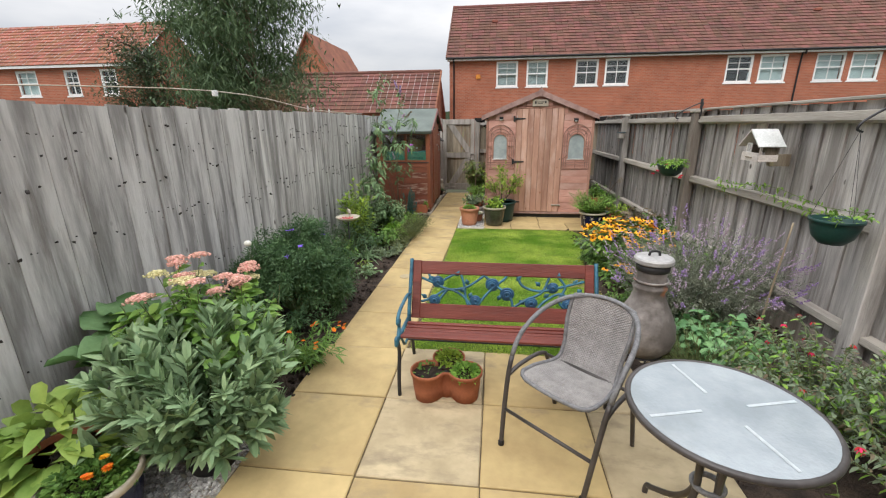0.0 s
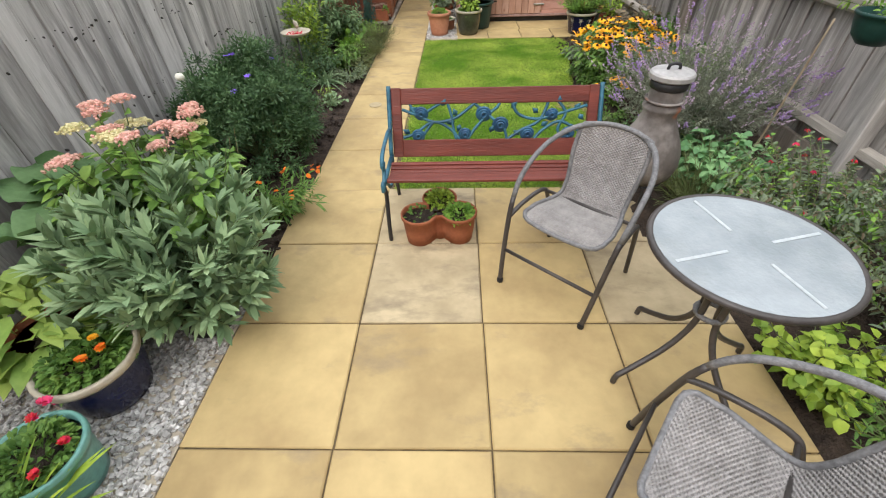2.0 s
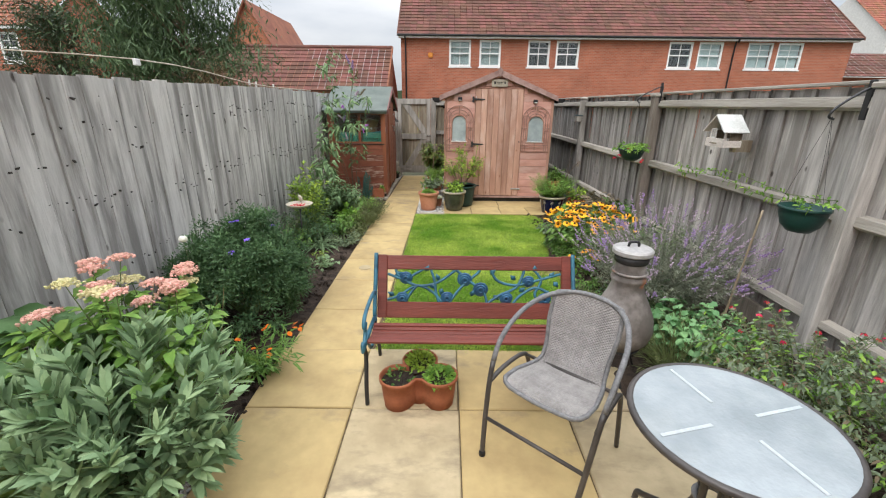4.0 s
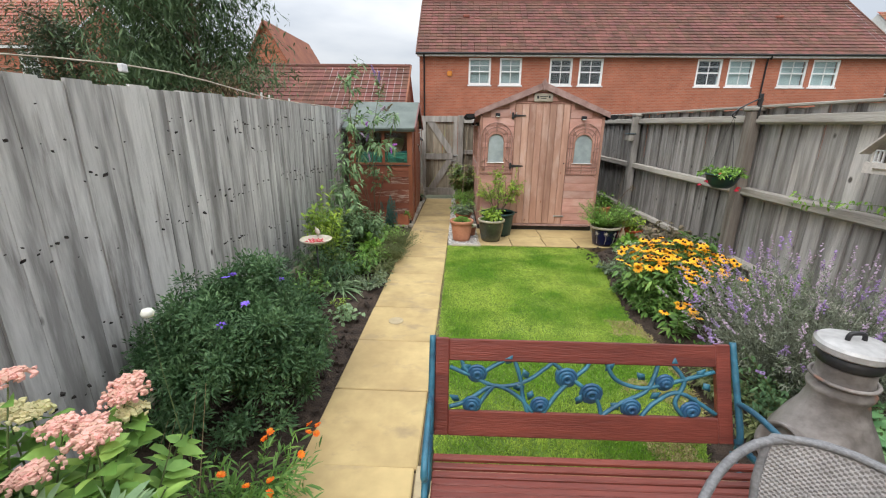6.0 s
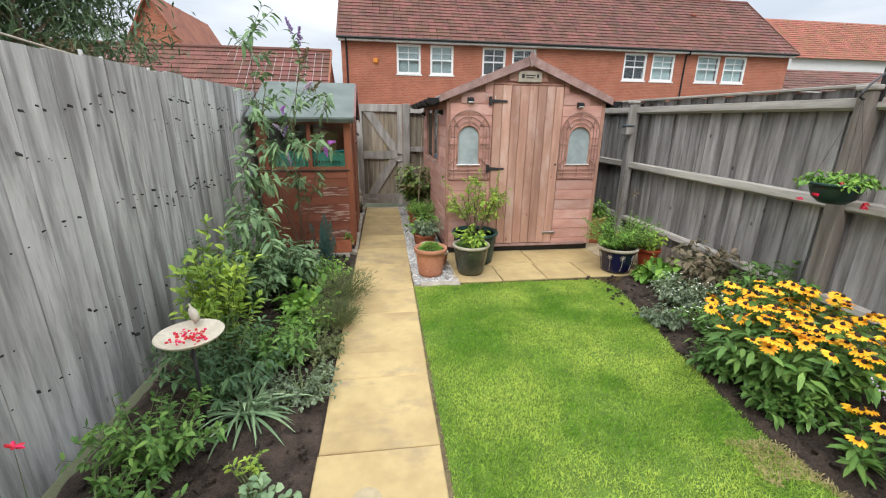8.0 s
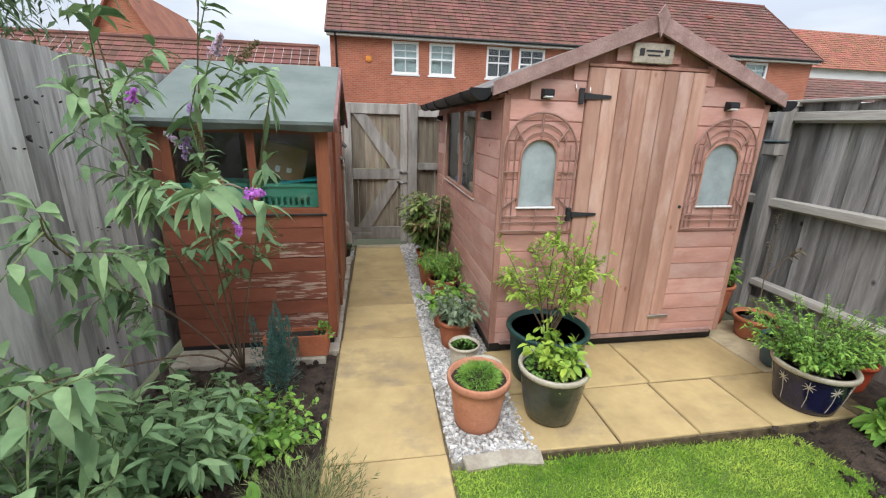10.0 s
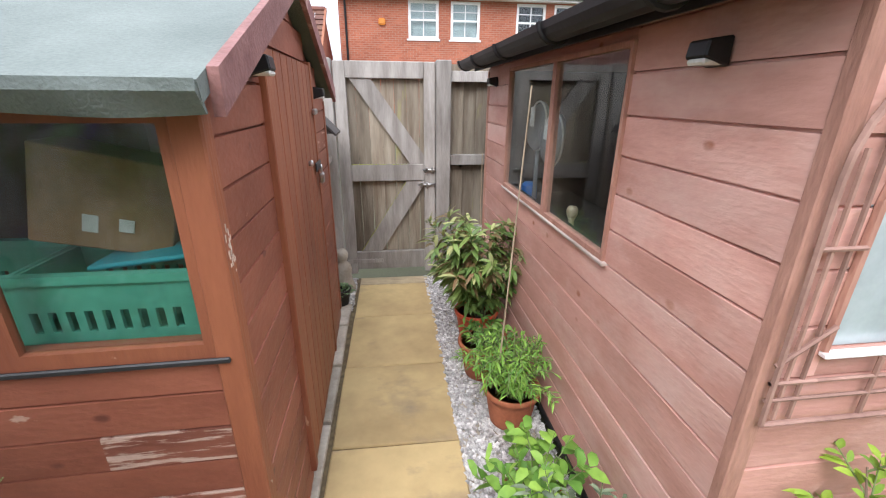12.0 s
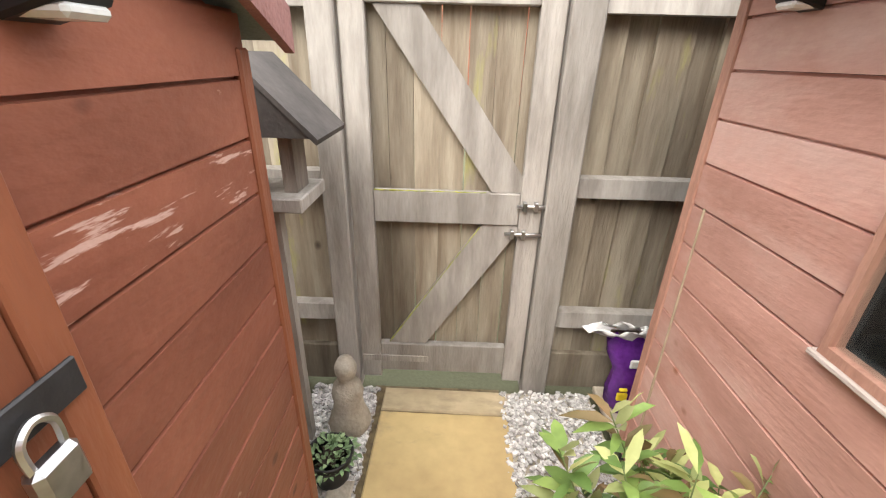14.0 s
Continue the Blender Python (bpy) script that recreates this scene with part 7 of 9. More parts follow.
def ruffled_leaf(at, turn, tilt, L, W, seed):
    """A broad crinkled leaf with a wavy edge and raised ribs."""
    v, f = [], []
    nu, nv = 8, 9
    for j in range(nv + 1):
        t_ = j / nv
        w = W * 0.5 * (math.sin(math.pi * min(1.0, 0.18 + 0.82 * t_)) ** 0.65) + 0.002
        for i in range(nu + 1):
            u = 2 * i / nu - 1
            edge = abs(u) ** 2
            zz = 0.3 * W * edge * 0.4 + 0.022 * edge * math.sin(9 * t_ + 2.2 * seed + 2 * u) + 0.006 * math.cos(u * 12 + t_ * 8) - 0.35 * L * t_ * t_
            v.append((u * w, L * t_ + 0.12 * L * edge * (-1 if t_ < 0.3 else 0), zz))
    for j in range(nv):
        for i in range(nu):
            a_ = j * (nu + 1) + i
            f.append((a_, a_ + 1, a_ + nu + 2, a_ + nu + 1))
    m = pose(*at, tilt, 0, math.degrees(turn) - 90)
    return np.array([tuple(m @ Vector(q)) for q in v]), f


for k in range(n):
    s = 1.0 if ln[k][-1][2] > 0.45 else 0.75
    put(t, "leaf", ruffled_leaf(tuple(p[k] - d[k] * 0.06), a[k], RNG.uniform(5, 40), s * RNG.uniform(0.2, 0.29), s * RNG.uniform(0.18, 0.25), k), L_RHUBARB, smooth=True)

t = thing("marigold_clump", "low strappy green clump with orange marigolds", "plant", (-0.84, 2.42, 0))
ln = grow(70, 0.14, 0.3, 0.26, 0.06, 0)
p, d = leaf_sites(ln, 14, 0.1, 1.0, 0.5)
put(t, "leaves", leaf_mesh(p, d, RNG.uniform(0.05, 0.09, len(p)), RNG.uniform(0.008, 0.014, len(p))), L_MID)
tips = np.array([l[-1] for l in ln[:7]] + [(0.14, 0.34, 0.12), (0.17, 0.36, 0.1), (0.13, 0.39, 0.13), (0.16, 0.42, 0.1)])
MARI = to_mesh("flower", daisies([np.zeros(3), np.array((0, 0, 0.004))], 0.021, 12, 0.5), F_ORANGE)
for q in tips:
    piece("flower", MARI, t, pose(*q, RNG.normal(0, 15), RNG.normal(0, 15), RNG.uniform(0, 360)))

t = thing("geranium_bush", "round dark green hardy geranium bush with violet flowers", "shrub", (-1.22, 3.2, 0))
ln = grow(60, 0.45, 0.72, 0.4, 0.08)
put(t, "stems", stem_tubes(ln, 0.004), M_STEM)
c, _ = dome_sites(330, 0.47, 0.55, 0.58, 0.2, rough=0.2, seed=1, inner=0.5, low=-0.3)
o = unit(RNG.normal(0, 1, (44000, 3)))
p = c[RNG.integers(0, 330, 44000)] + o * RNG.uniform(0.01, 0.08, (44000, 1))
d = o + np.array([0, 0, 0.6]) + RNG.normal(0, 0.4, (44000, 3))
put(t, "leaves", blade_mesh(p, d, RNG.uniform(0.022, 0.046, len(p)), RNG.uniform(0.009, 0.017, len(p))), L_DARK)
for q in [np.array(v) for v in ((0.0, 0.0, 0.74), (0.16, -0.2, 0.66), (0.12, -0.36, 0.62), (0.02, -0.1, 0.76), (0.22, 0.1, 0.68))]:
    put(t, "flower", daisies([q + (0, 0, 0.03)] * 2, 0.028, 6, 0.4), F_VIOLET, "violet five-petalled flower")

t = thing("white_scabious", "single white ball flower on a tall thin stem", "flower", (-1.2, 2.55, 0))
ln = [np.array([(0.04, 0.02, 0), (0.03, 0.0, 0.3), (-0.02, 0.03, 0.6), (-0.057, 0.063, 0.82)])]
put(t, "stem", stem_tubes(ln, 0.003), M_STEM)
dry = [np.array([(0.05 * k, -0.03 * k, 0), (0.06 * k, 0.01, 0.2 + 0.04 * k), (0.05 * k + 0.06, 0.03, 0.42 + 0.05 * k)]) for k in (-2, -1, 1, 2)]
put(t, "dry_stems", stem_tubes(dry, 0.0025), L_STRAW, kind_stuff=True)
put(t, "flower", lathe(BM(), [(0.0, 0.8), (0.02, 0.805), (0.026, 0.82), (0.018, 0.836), (0.0, 0.84)], 14), F_WHITE, smooth=True).matrix_basis = pose(-0.057, 0.063, 0)

# bird bath
t = thing("bird_feeder_dish", "white bird dish of red seed with a bird figure", "bird feeder", (-1.27, 4.7, 0))
put(t, "stake", tube(BM(), [(0, 0, 0), (0, 0, 0.52)], 0.009, 8), M_IRON, smooth=True)
put(t, "dish", lathe(BM(), [(0.0, 0.515), (0.06, 0.515), (0.125, 0.54), (0.145, 0.56), (0.138, 0.563), (0.11, 0.545), (0.0, 0.53)], 28), M_CREAM_RIM, "cream scalloped dish", smooth=True)
q = RNG.normal(0, 0.04, (50, 2))
put(t, "seed", pebble_mesh(np.column_stack([q, np.full(50, 0.537) + RNG.uniform(0, 0.01, 50)]), RNG.uniform(0.005, 0.009, 50)), F_RED, "red seed")
bm = BM()
bmesh.ops.create_uvsphere(bm, u_segments=12, v_segments=8, radius=0.03)
bm.transform(pose(-0.02, 0.11, 0.6, 30, 0, 40) @ Matrix.Diagonal((0.7, 1.5, 0.8, 1)))
tube(bm, [(-0.02, 0.11, 0.60), (-0.06, 0.17, 0.63)], [0.012, 0.004], 6)
tube(bm, [(-0.02, 0.11, 0.555), (-0.02, 0.11, 0.59)], 0.006, 6)
put(t, "bird_figure", bm, M_STONE, "small grey stone bird figure", smooth=True)

# ---- west border, further along ----
def leafy_shrub(name, label, at, n, h0, h1, spread, per, length, width, material, stem_r=0.004, droop=0.1, out=0.65, base=0.06, lean=(0, 0), curl=0.3, t0=0.2, smooth=True):
    th = thing(name, label, "shrub" if h1 > 0.5 else "plant", at)
    lines = grow(n, h0, h1, spread, base, 0, droop, lean)
    part("stems", stem_tubes(lines, stem_r), M_STEM, th)
    pp, dd = leaf_sites(lines, per, t0, 1.0, out)
    part("leaves", leaf_mesh(pp, dd, RNG.uniform(length[0], length[1], len(pp)), RNG.uniform(width[0], width[1], len(pp)), curl=curl), material, th, smooth=smooth)
    return th, lines


leafy_shrub("golden_shrub", "yellow-green leafy shrub by the fence", (-1.42, 5.45, 0), 34, 0.6, 0.95, 0.24, 26, (0.06, 0.1), (0.02, 0.032), L_LIME, out=0.5)
leafy_shrub("dark_shrub", "dark green shrub under the bird dish", (-1.3, 5.0, 0), 60, 0.28, 0.5, 0.34, 24, (0.035, 0.07), (0.012, 0.02), L_DARK)
leafy_shrub("dark_shrub", "dusky green shrub against the fence", (-1.45, 6.1, 0), 55, 0.4, 0.85, 0.4, 24, (0.06, 0.11), (0.018, 0.03), L_BUD)
leafy_shrub("groundcover", "small-leaved variegated ground cover at the path edge", (-0.86, 4.95, 0), 80, 0.06, 0.16, 0.22, 14, (0.018, 0.03), (0.012, 0.018), L_GREY)
leafy_shrub("groundcover", "small-leaved trailing green plant at the path edge", (-0.83, 5.35, 0), 80, 0.06, 0.2, 0.2, 14, (0.018, 0.03), (0.012, 0.018), L_OLIVE)
leafy_shrub("aquilegia", "small blue-green leafy clump on bare soil", (-0.9, 4.2, 0), 18, 0.06, 0.14, 0.1, 6, (0.03, 0.05), (0.025, 0.04), L_SAGE)
leafy_shrub("aquilegia", "small yellow-green seedling on bare soil", (-0.97, 4.36, 0), 10, 0.08, 0.14, 0.06, 6, (0.03, 0.05), (0.012, 0.02), L_LIME)
leafy_shrub("broadleaf_clump", "broad green-leaved clump in the border", (-1.0, 6.05, 0), 26, 0.08, 0.25, 0.22, 7, (0.08, 0.13), (0.05, 0.075), L_FRESH, out=0.5)
leafy_shrub("groundcover", "mint-like leafy ground cover by the shed", (-1.0, 6.75, 0), 90, 0.08, 0.24, 0.3, 12, (0.03, 0.05), (0.018, 0.03), L_FRESH)
leafy_shrub("groundcover", "low mixed green foliage in the border", (-1.3, 6.7, 0), 70, 0.1, 0.35, 0.35, 14, (0.05, 0.09), (0.018, 0.03), L_BUD)
leafy_shrub("dark_shrub", "mid green leafy growth behind the path edge", (-1.08, 5.3, 0), 60, 0.15, 0.36, 0.26, 16, (0.035, 0.07), (0.014, 0.024), L_MID)
leafy_shrub("dark_shrub", "dusky leafy growth by the fence", (-1.3, 6.5, 0), 60, 0.3, 0.62, 0.34, 18, (0.06, 0.11), (0.02, 0.034), L_BUD)
leafy_shrub("groundcover", "mixed green leaves beside the lavender", (-0.98, 5.68, 0), 50, 0.06, 0.2, 0.2, 12, (0.035, 0.06), (0.016, 0.028), L_FRESH)
leafy_shrub("dark_shrub", "mid green leafy growth by the fence", (-1.4, 4.5, 0), 50, 0.2, 0.42, 0.26, 18, (0.03, 0.06), (0.012, 0.022), L_MID)
t = thing("red_poppy", "single red poppy on a thin stem by the fence", "flower", (-1.45, 3.95, 0))
put(t, "stem", stem_tubes([np.array([(0, 0, 0), (0.02, 0, 0.3), (0.03, 0.01, 0.62)])], 0.0025), M_STEM)
put(t, "flower", daisies([np.array((0.03, 0.01, 0.62))] * 2, 0.028, 6, 0.6), F_RED)
leafy_shrub("groundcover", "low dark foliage along the fence", (-1.45, 4.2, 0), 60, 0.05, 0.2, 0.28, 10, (0.03, 0.06), (0.015, 0.025), L_MID)
t = thing("spider_plant", "arching green and cream strap-leaved clump", "plant", (-1.12, 4.82, 0))
p, d = RNG.normal(0, 0.03, (80, 3)) * (1, 1, 0), unit(np.column_stack([RNG.normal(0, 0.8, (80, 2)), np.full(80, 1.0)]))
put(t, "leaves", strap_mesh(p, d, RNG.uniform(0.2, 0.36, 80), RNG.uniform(0.012, 0.018, 80), arch=0.9), L_SAGE)
for at, r, h, lab in (((-0.72, 6.18, 0), 0.24, 0.32, "clipped grey-green lavender beside the path"), ((-0.76, 5.74, 0), 0.17, 0.22, "low clipped lavender beside the path")):
    t = thing("lavender", lab, "plant", at, group="lavender by the path")
    ln = grow(420, h * 0.6, h, r, 0.09)
    p, d = leaf_sites(ln, 9, 0.25, 1.0, 0.35)
    put(t, "leaves", blade_mesh(p, d, RNG.uniform(0.025, 0.05, len(p)), 0.004, 0.1), L_OLIVE)
    put(t, "stems", stem_tubes(ln[:60], 0.002, 4), M_STEM)
t = thing("dwarf_conifer", "blue-green dwarf conifer by the shed base", "conifer", (-1.01, 7.22, 0))
put(t, "trunk", stem_tubes([np.array([(0, 0, 0), (0, 0, 0.25), (0, 0, 0.5)])], 0.012), M_BARK)
P, D = [], []
for k in range(16):
    a, r0 = RNG.uniform(0, 6.28), RNG.uniform(0.0, 0.11)
    top = RNG.uniform(0.32, 0.52) - r0 * 1.2
    for _ in range(260):
        f = RNG.uniform(0, 1) ** 0.8
        c = np.array([r0 * math.cos(a) * (1 + 0.5 * f), r0 * math.sin(a) * (1 + 0.5 * f), 0.03 + f * top])
        o = unit(RNG.normal(0, 1, (1, 3)))[0] * 0.05 * (1.15 - f)
        P.append(c + o)
        D.append(o / 0.05 + np.array([0, 0, 1.1]))
put(t, "needles", leaf_mesh(np.array(P), np.array(D), RNG.uniform(0.02, 0.045, len(P)), 0.007), L_BLUE)

t = thing("terracotta_trough", "weathered rectangular terracotta trough by the shed", "planter", (-0.95, 7.56, 0.035))
part("trough_body", wall_with_holes(BM(), "x", -0.075, -0.06, -0.2, 0.2, 0, 0.14, []), M_TERRACOTTA, t)
part("trough_body", abox((-0.2, 0.06, 0), (0.2, 0.075, 0.14), 0.004), M_TERRACOTTA, t)
for s in (-1, 1):
    part("end", abox((s * 0.193 - 0.0075, -0.059, 0), (s * 0.193 + 0.0075, 0.059, 0.14), 0.003), M_TERRACOTTA, t)
part("compost", abox((-0.18, -0.058, 0.002), (0.18, 0.058, 0.115)), M_COMPOST, t)
p, d = dome_sites(60, 0.05, 0.04, 0.1, 0.1, low=0)
part("seedling", leaf_mesh(p + (0.17, 0, 0), d, 0.03, 0.02), L_FRESH, t)

# buddleia
t = thing("buddleia", "tall arching buddleia with purple flower spikes", "shrub", (-1.26, 7.42, 0))
main = [smooth_line(q, 4) for q in ([(0, 0, 0), (0.02, -0.1, 0.5), (0.05, -0.3, 1.1), (0.14, -0.52, 1.6), (0.25, -0.7, 1.95)], [(0, 0, 0), (-0.1, -0.15, 0.5), (-0.15, -0.4, 1.05), (-0.1, -0.7, 1.5), (0.02, -0.95, 1.75)],
                                    [(0, 0, 0), (0.06, -0.05, 0.4), (0.2, -0.15, 0.9), (0.3, -0.3, 1.35), (0.42, -0.45, 1.7)], [(0, 0, 0), (-0.2, -0.2, 0.45), (-0.28, -0.55, 0.8), (-0.2, -0.95, 1.1), (-0.05, -1.2, 1.25)],
                                    [(0, 0, 0), (-0.1, -0.1, 0.6), (-0.2, -0.35, 1.3), (-0.18, -0.55, 1.85), (-0.12, -0.72, 2.15)], [(0, 0, 0), (-0.1, -0.3, 0.3), (-0.2, -0.8, 0.55), (-0.15, -1.2, 0.75), (0.0, -1.45, 0.85)],
                                    [(0, 0, 0), (0.05, -0.3, 0.7), (0.2, -0.75, 1.15), (0.38, -1.1, 1.32), (0.49, -1.28, 1.34)])]
main = [np.array([tuple(v) for v in m]) for m in main]
part("stems", stem_tubes(main, 0.0065, 7), M_BARK, t, smooth=True)
twigs = []
for m in main:
    for k in range(4 if m is main[-1] else 13):
        q, dq = along(m, RNG.uniform(0.35, 1.0))
        dq = unit((dq / (np.linalg.norm(dq) + 1e-9) + RNG.normal(0, 0.65, 3))[None])[0]
        L = RNG.uniform(0.16, 0.36)
        twigs.append(np.array([q + dq * L * s + np.array([0, 0, -0.12 * L * s * s]) for s in np.linspace(0, 1, 5)]))
part("twigs", stem_tubes(twigs, 0.0035, 5), M_STEM, t)
p, d = leaf_sites(twigs, 11, 0.1, 1.0, 0.6)
keep = ~((p[:, 0] > 0.24) & (p[:, 2] < 1.2)) & (p[:, 0] < 0.52)
p, d = p[keep], d[keep]
part("leaves", leaf_mesh(p, d, RNG.uniform(0.075, 0.13, len(p)), RNG.uniform(0.026, 0.044, len(p)), curl=0.5), L_BUD, t, smooth=True)
M_MAGENTA = surface("magenta_floret", (0.48, 0.16, 0.55), (0.36, 0.11, 0.44), rough=0.8, bump=0, island=0.25)
for q, dq in (((0.5, -1.3, 1.33), (0.5, -0.4, 0.1)), ((0.48, -1.33, 1.3), (0.1, -0.3, -0.9)), ((0.12, -1.0, 1.56), (0.4, -0.5, 0.3))):
    part("flower_spike", spikes([np.array(q)], [np.array(dq)], 0.07, 0.0075, 80), M_MAGENTA, t, "magenta flower spike")
ends = [w for w in twigs if w[-1][2] > 1.0][:30]
for k, w in enumerate(ends[:11]):
    dd = w[-1] - w[-2]
    part("flower_spike", spikes([w[-1]], [dd + np.array([0, 0, -0.01])], 0.12, 0.011, 70), F_PURPLE if k % 3 == 0 else L_STRAW if k % 3 == 1 else F_MAUVE, t, "purple flower spike" if k % 3 == 0 else "faded flower spike")

# ---- pots beside the cedar shed ----
t = thing("terracotta_pot", "pale terracotta pot of low feathery herb", "potted plant", (0.085, 6.78, 0.0))
z = pot(t, 0.162, 0.29, M_TERRA_PALE, rim_h=0.045)
p, d = dome_sites(1700, 0.105, 0.105, 0.07, z, low=0)
put(t, "leaves", blade_mesh(p, d, 0.035, 0.005), L_FRESH)
t = thing("olive_glazed_pot", "olive glazed pot with a pale rim and lime leaves", "potted plant", (0.5, 6.79, 0.0))
z = pot(t, 0.185, 0.31, M_OLIVE_GLAZE, M_CREAM_RIM, 0.03, 0.7, 0.006)
p, d = dome_sites(420, 0.135, 0.135, 0.06, z, low=0)
put(t, "low_leaves", leaf_mesh(p, d, 0.035, 0.022), L_MID)
ln = grow(26, 0.1, 0.22, 0.13, 0.06, z)
p, d = leaf_sites(ln, 12, 0.2, 1, 0.65)
put(t, "stems", stem_tubes(ln, 0.003), M_STEM)
put(t, "leaves", leaf_mesh(p, d, RNG.uniform(0.04, 0.065, len(p)), RNG.uniform(0.025, 0.038, len(p))), L_LIME, smooth=True)
t = thing("blueberry_tub", "small bright green shrub in a dark green tub", "potted plant", (0.62, 7.16, 0.0))
z = pot(t, 0.25, 0.34, M_DKGREEN, M_DKGREEN, 0.03, 0.8, 0.0, soil=0.05)
mains = grow(12, 0.4, 0.72, 0.32, 0.03, z - 0.01, power=0.9)
part("limbs", stem_tubes(mains, 0.0055, 6), M_BARK, t, smooth=True)
tw = []
for m in mains:
    for k in range(9):
        q, dq = along(m, RNG.uniform(0.35, 1.0))
        dq = unit((dq / (np.linalg.norm(dq) + 1e-9) + RNG.normal(0, 0.6, 3))[None])[0]
        L = RNG.uniform(0.1, 0.2)
        tw.append(np.array([q + dq * L * s for s in np.linspace(0, 1, 4)]))
part("twigs", stem_tubes(tw, 0.0025, 5), M_STEM, t)
p, d = leaf_sites(tw, 15, 0.1, 1.0, 0.5)
part("leaves", leaf_mesh(p, d, RNG.uniform(0.03, 0.055, len(p)), RNG.uniform(0.012, 0.02, len(p))), L_LIME, t, smooth=True)
for nm, lab, at, r, h, mt, rm in (("cream_pot", "small cream ribbed pot with seedlings", (0.13, 7.32, 0), 0.1, 0.16, M_CREAM_RIM, M_CREAM_RIM), ("brown_pot", "small brown pot with low green plant", (0.2, 7.07, 0), 0.112, 0.15, M_TERRA_PALE, M_CREAM_RIM)):
    t = thing(nm, lab, "potted plant", at)
    z = pot(t, r, h, mt, rm, 0.022, 0.8)
    p, d = dome_sites(130, r * 0.7, r * 0.7, 0.035, z, low=0)
    put(t, "leaves", leaf_mesh(p, d, 0.028, 0.014), L_MID)


def shrub_pot(name, label, at, r, h, mt, rim, n, h0, h1, spread, per, length, width, leaf, droop=0.1, out=0.6):
    th = thing(name, label, "potted plant", at)
    zz = pot(th, r, h, mt, rim)
    lines = grow(n, h0, h1, spread, r * 0.5, zz, droop)
    part("stems", stem_tubes(lines, 0.0035), M_STEM, th)
    pp, dd = leaf_sites(lines, per, 0.2, 1.0, out)
    part("leaves", leaf_mesh(pp, dd, RNG.uniform(*length, len(pp)), RNG.uniform(*width, len(pp)), curl=0.35), leaf, th, smooth=True)
    return th, lines


shrub_pot("herb_pot", "terracotta pot of grey-green leafy herb", (0.12, 7.585, 0), 0.125, 0.21, M_TERRACOTTA, None, 40, 0.1, 0.3, 0.2, 16, (0.035, 0.06), (0.014, 0.024), L_GREY)
shrub_pot("broadleaf_pot", "terracotta pot of broad green leaves", (0.1, 7.88, 0), 0.11, 0.16, M_TERRACOTTA, None, 24, 0.12, 0.3, 0.16, 8, (0.06, 0.09), (0.035, 0.05), L_FRESH)
shrub_pot("terracotta_pot", "wide terracotta pot of mixed leafy seedlings", (0.125, 8.8, 0), 0.145, 0.22, M_TERRACOTTA, None, 22, 0.06, 0.18, 0.1, 7, (0.05, 0.08), (0.02, 0.04), L_MID)
shrub_pot("trailing_pot", "terracotta pot of fine trailing foliage", (0.175, 8.42, 0), 0.135, 0.2, M_TERRACOTTA, None, 90, 0.18, 0.46, 0.24, 18, (0.03, 0.06), (0.006, 0.011), L_FRESH, droop=0.7)
L_PIERIS = leafy("pieris_leaf", (0.21, 0.32, 0.085), (0.115, 0.195, 0.048), rough=0.4)
th, lines = shrub_pot("pieris_pot", "pieris shrub with drooping green leaves in a red pot", (0.14, 9.1, 0), 0.135, 0.25, M_POT_RED, None, 52, 0.36, 0.84, 0.28, 26, (0.07, 0.12), (0.02, 0.034), L_PIERIS, droop=0.15, out=0.7)
p, d = leaf_sites(lines, 4, 0.85, 1.0, 0.55)
part("young_leaves", leaf_mesh(p, d, RNG.uniform(0.07, 0.12, len(p)), RNG.uniform(0.02, 0.03, len(p)), curl=0.3), leafy("young_pieris_leaf", (0.42, 0.44, 0.20), (0.30, 0.34, 0.12)), th, "pale yellow-green young leaves", smooth=True)
p, d = leaf_sites(lines, 7, 0.5, 1.0, 0.6)
part("tinted_leaves", leaf_mesh(p, d, RNG.uniform(0.07, 0.11, len(p)), RNG.uniform(0.02, 0.03, len(p)), curl=0.4), leafy("red_tinted_leaf", (0.24, 0.15, 0.07), (0.15, 0.13, 0.05)), th, "bronze tinted leaves", smooth=True)
# ---- pots in the corner by the railed fence ----
t, _ = shrub_pot("palm_motif_planter", "navy glazed planter of dense green shrub", (2.05, 6.68, 0), 0.2, 0.27, M_NAVY, M_CREAM_RIM, 140, 0.14, 0.43, 0.34, 36, (0.022, 0.04), (0.008, 0.014), L_FRESH, out=0.55)
palm_motif(t, 0.2, 0.27, 9)
shrub_pot("terracotta_pot", "tall terracotta pot of glossy green leaves", (2.33, 7.75, 0), 0.15, 0.34, M_TERRACOTTA, None, 26, 0.12, 0.36, 0.13, 9, (0.05, 0.08), (0.025, 0.04), L_FRESH)
t = thing("acer_pot", "low terracotta pot with a bare slender stem", "potted plant", (2.45, 7.42, 0))
z = pot(t, 0.16, 0.18, M_TERRACOTTA)
ln = [np.array([(0, 0, z), (0.03, 0.05, 0.45), (0.09, 0.12, 0.95)]), np.array([(0.03, 0.05, 0.45), (0.12, 0.02, 0.62), (0.2, -0.02, 0.7)])]
put(t, "stem", stem_tubes(ln, 0.006), M_BARK)
p, d = leaf_sites(ln, 30, 0.6, 1.0, 0.7)
put(t, "leaves", leaf_mesh(p, d, 0.05, 0.015), L_BRONZE)
t = thing("blue_grey_pot", "blue-grey plastic pot standing empty", "pot", (2.28, 7.05, 0))
pot(t, 0.14, 0.2, M_BLUEGREY)
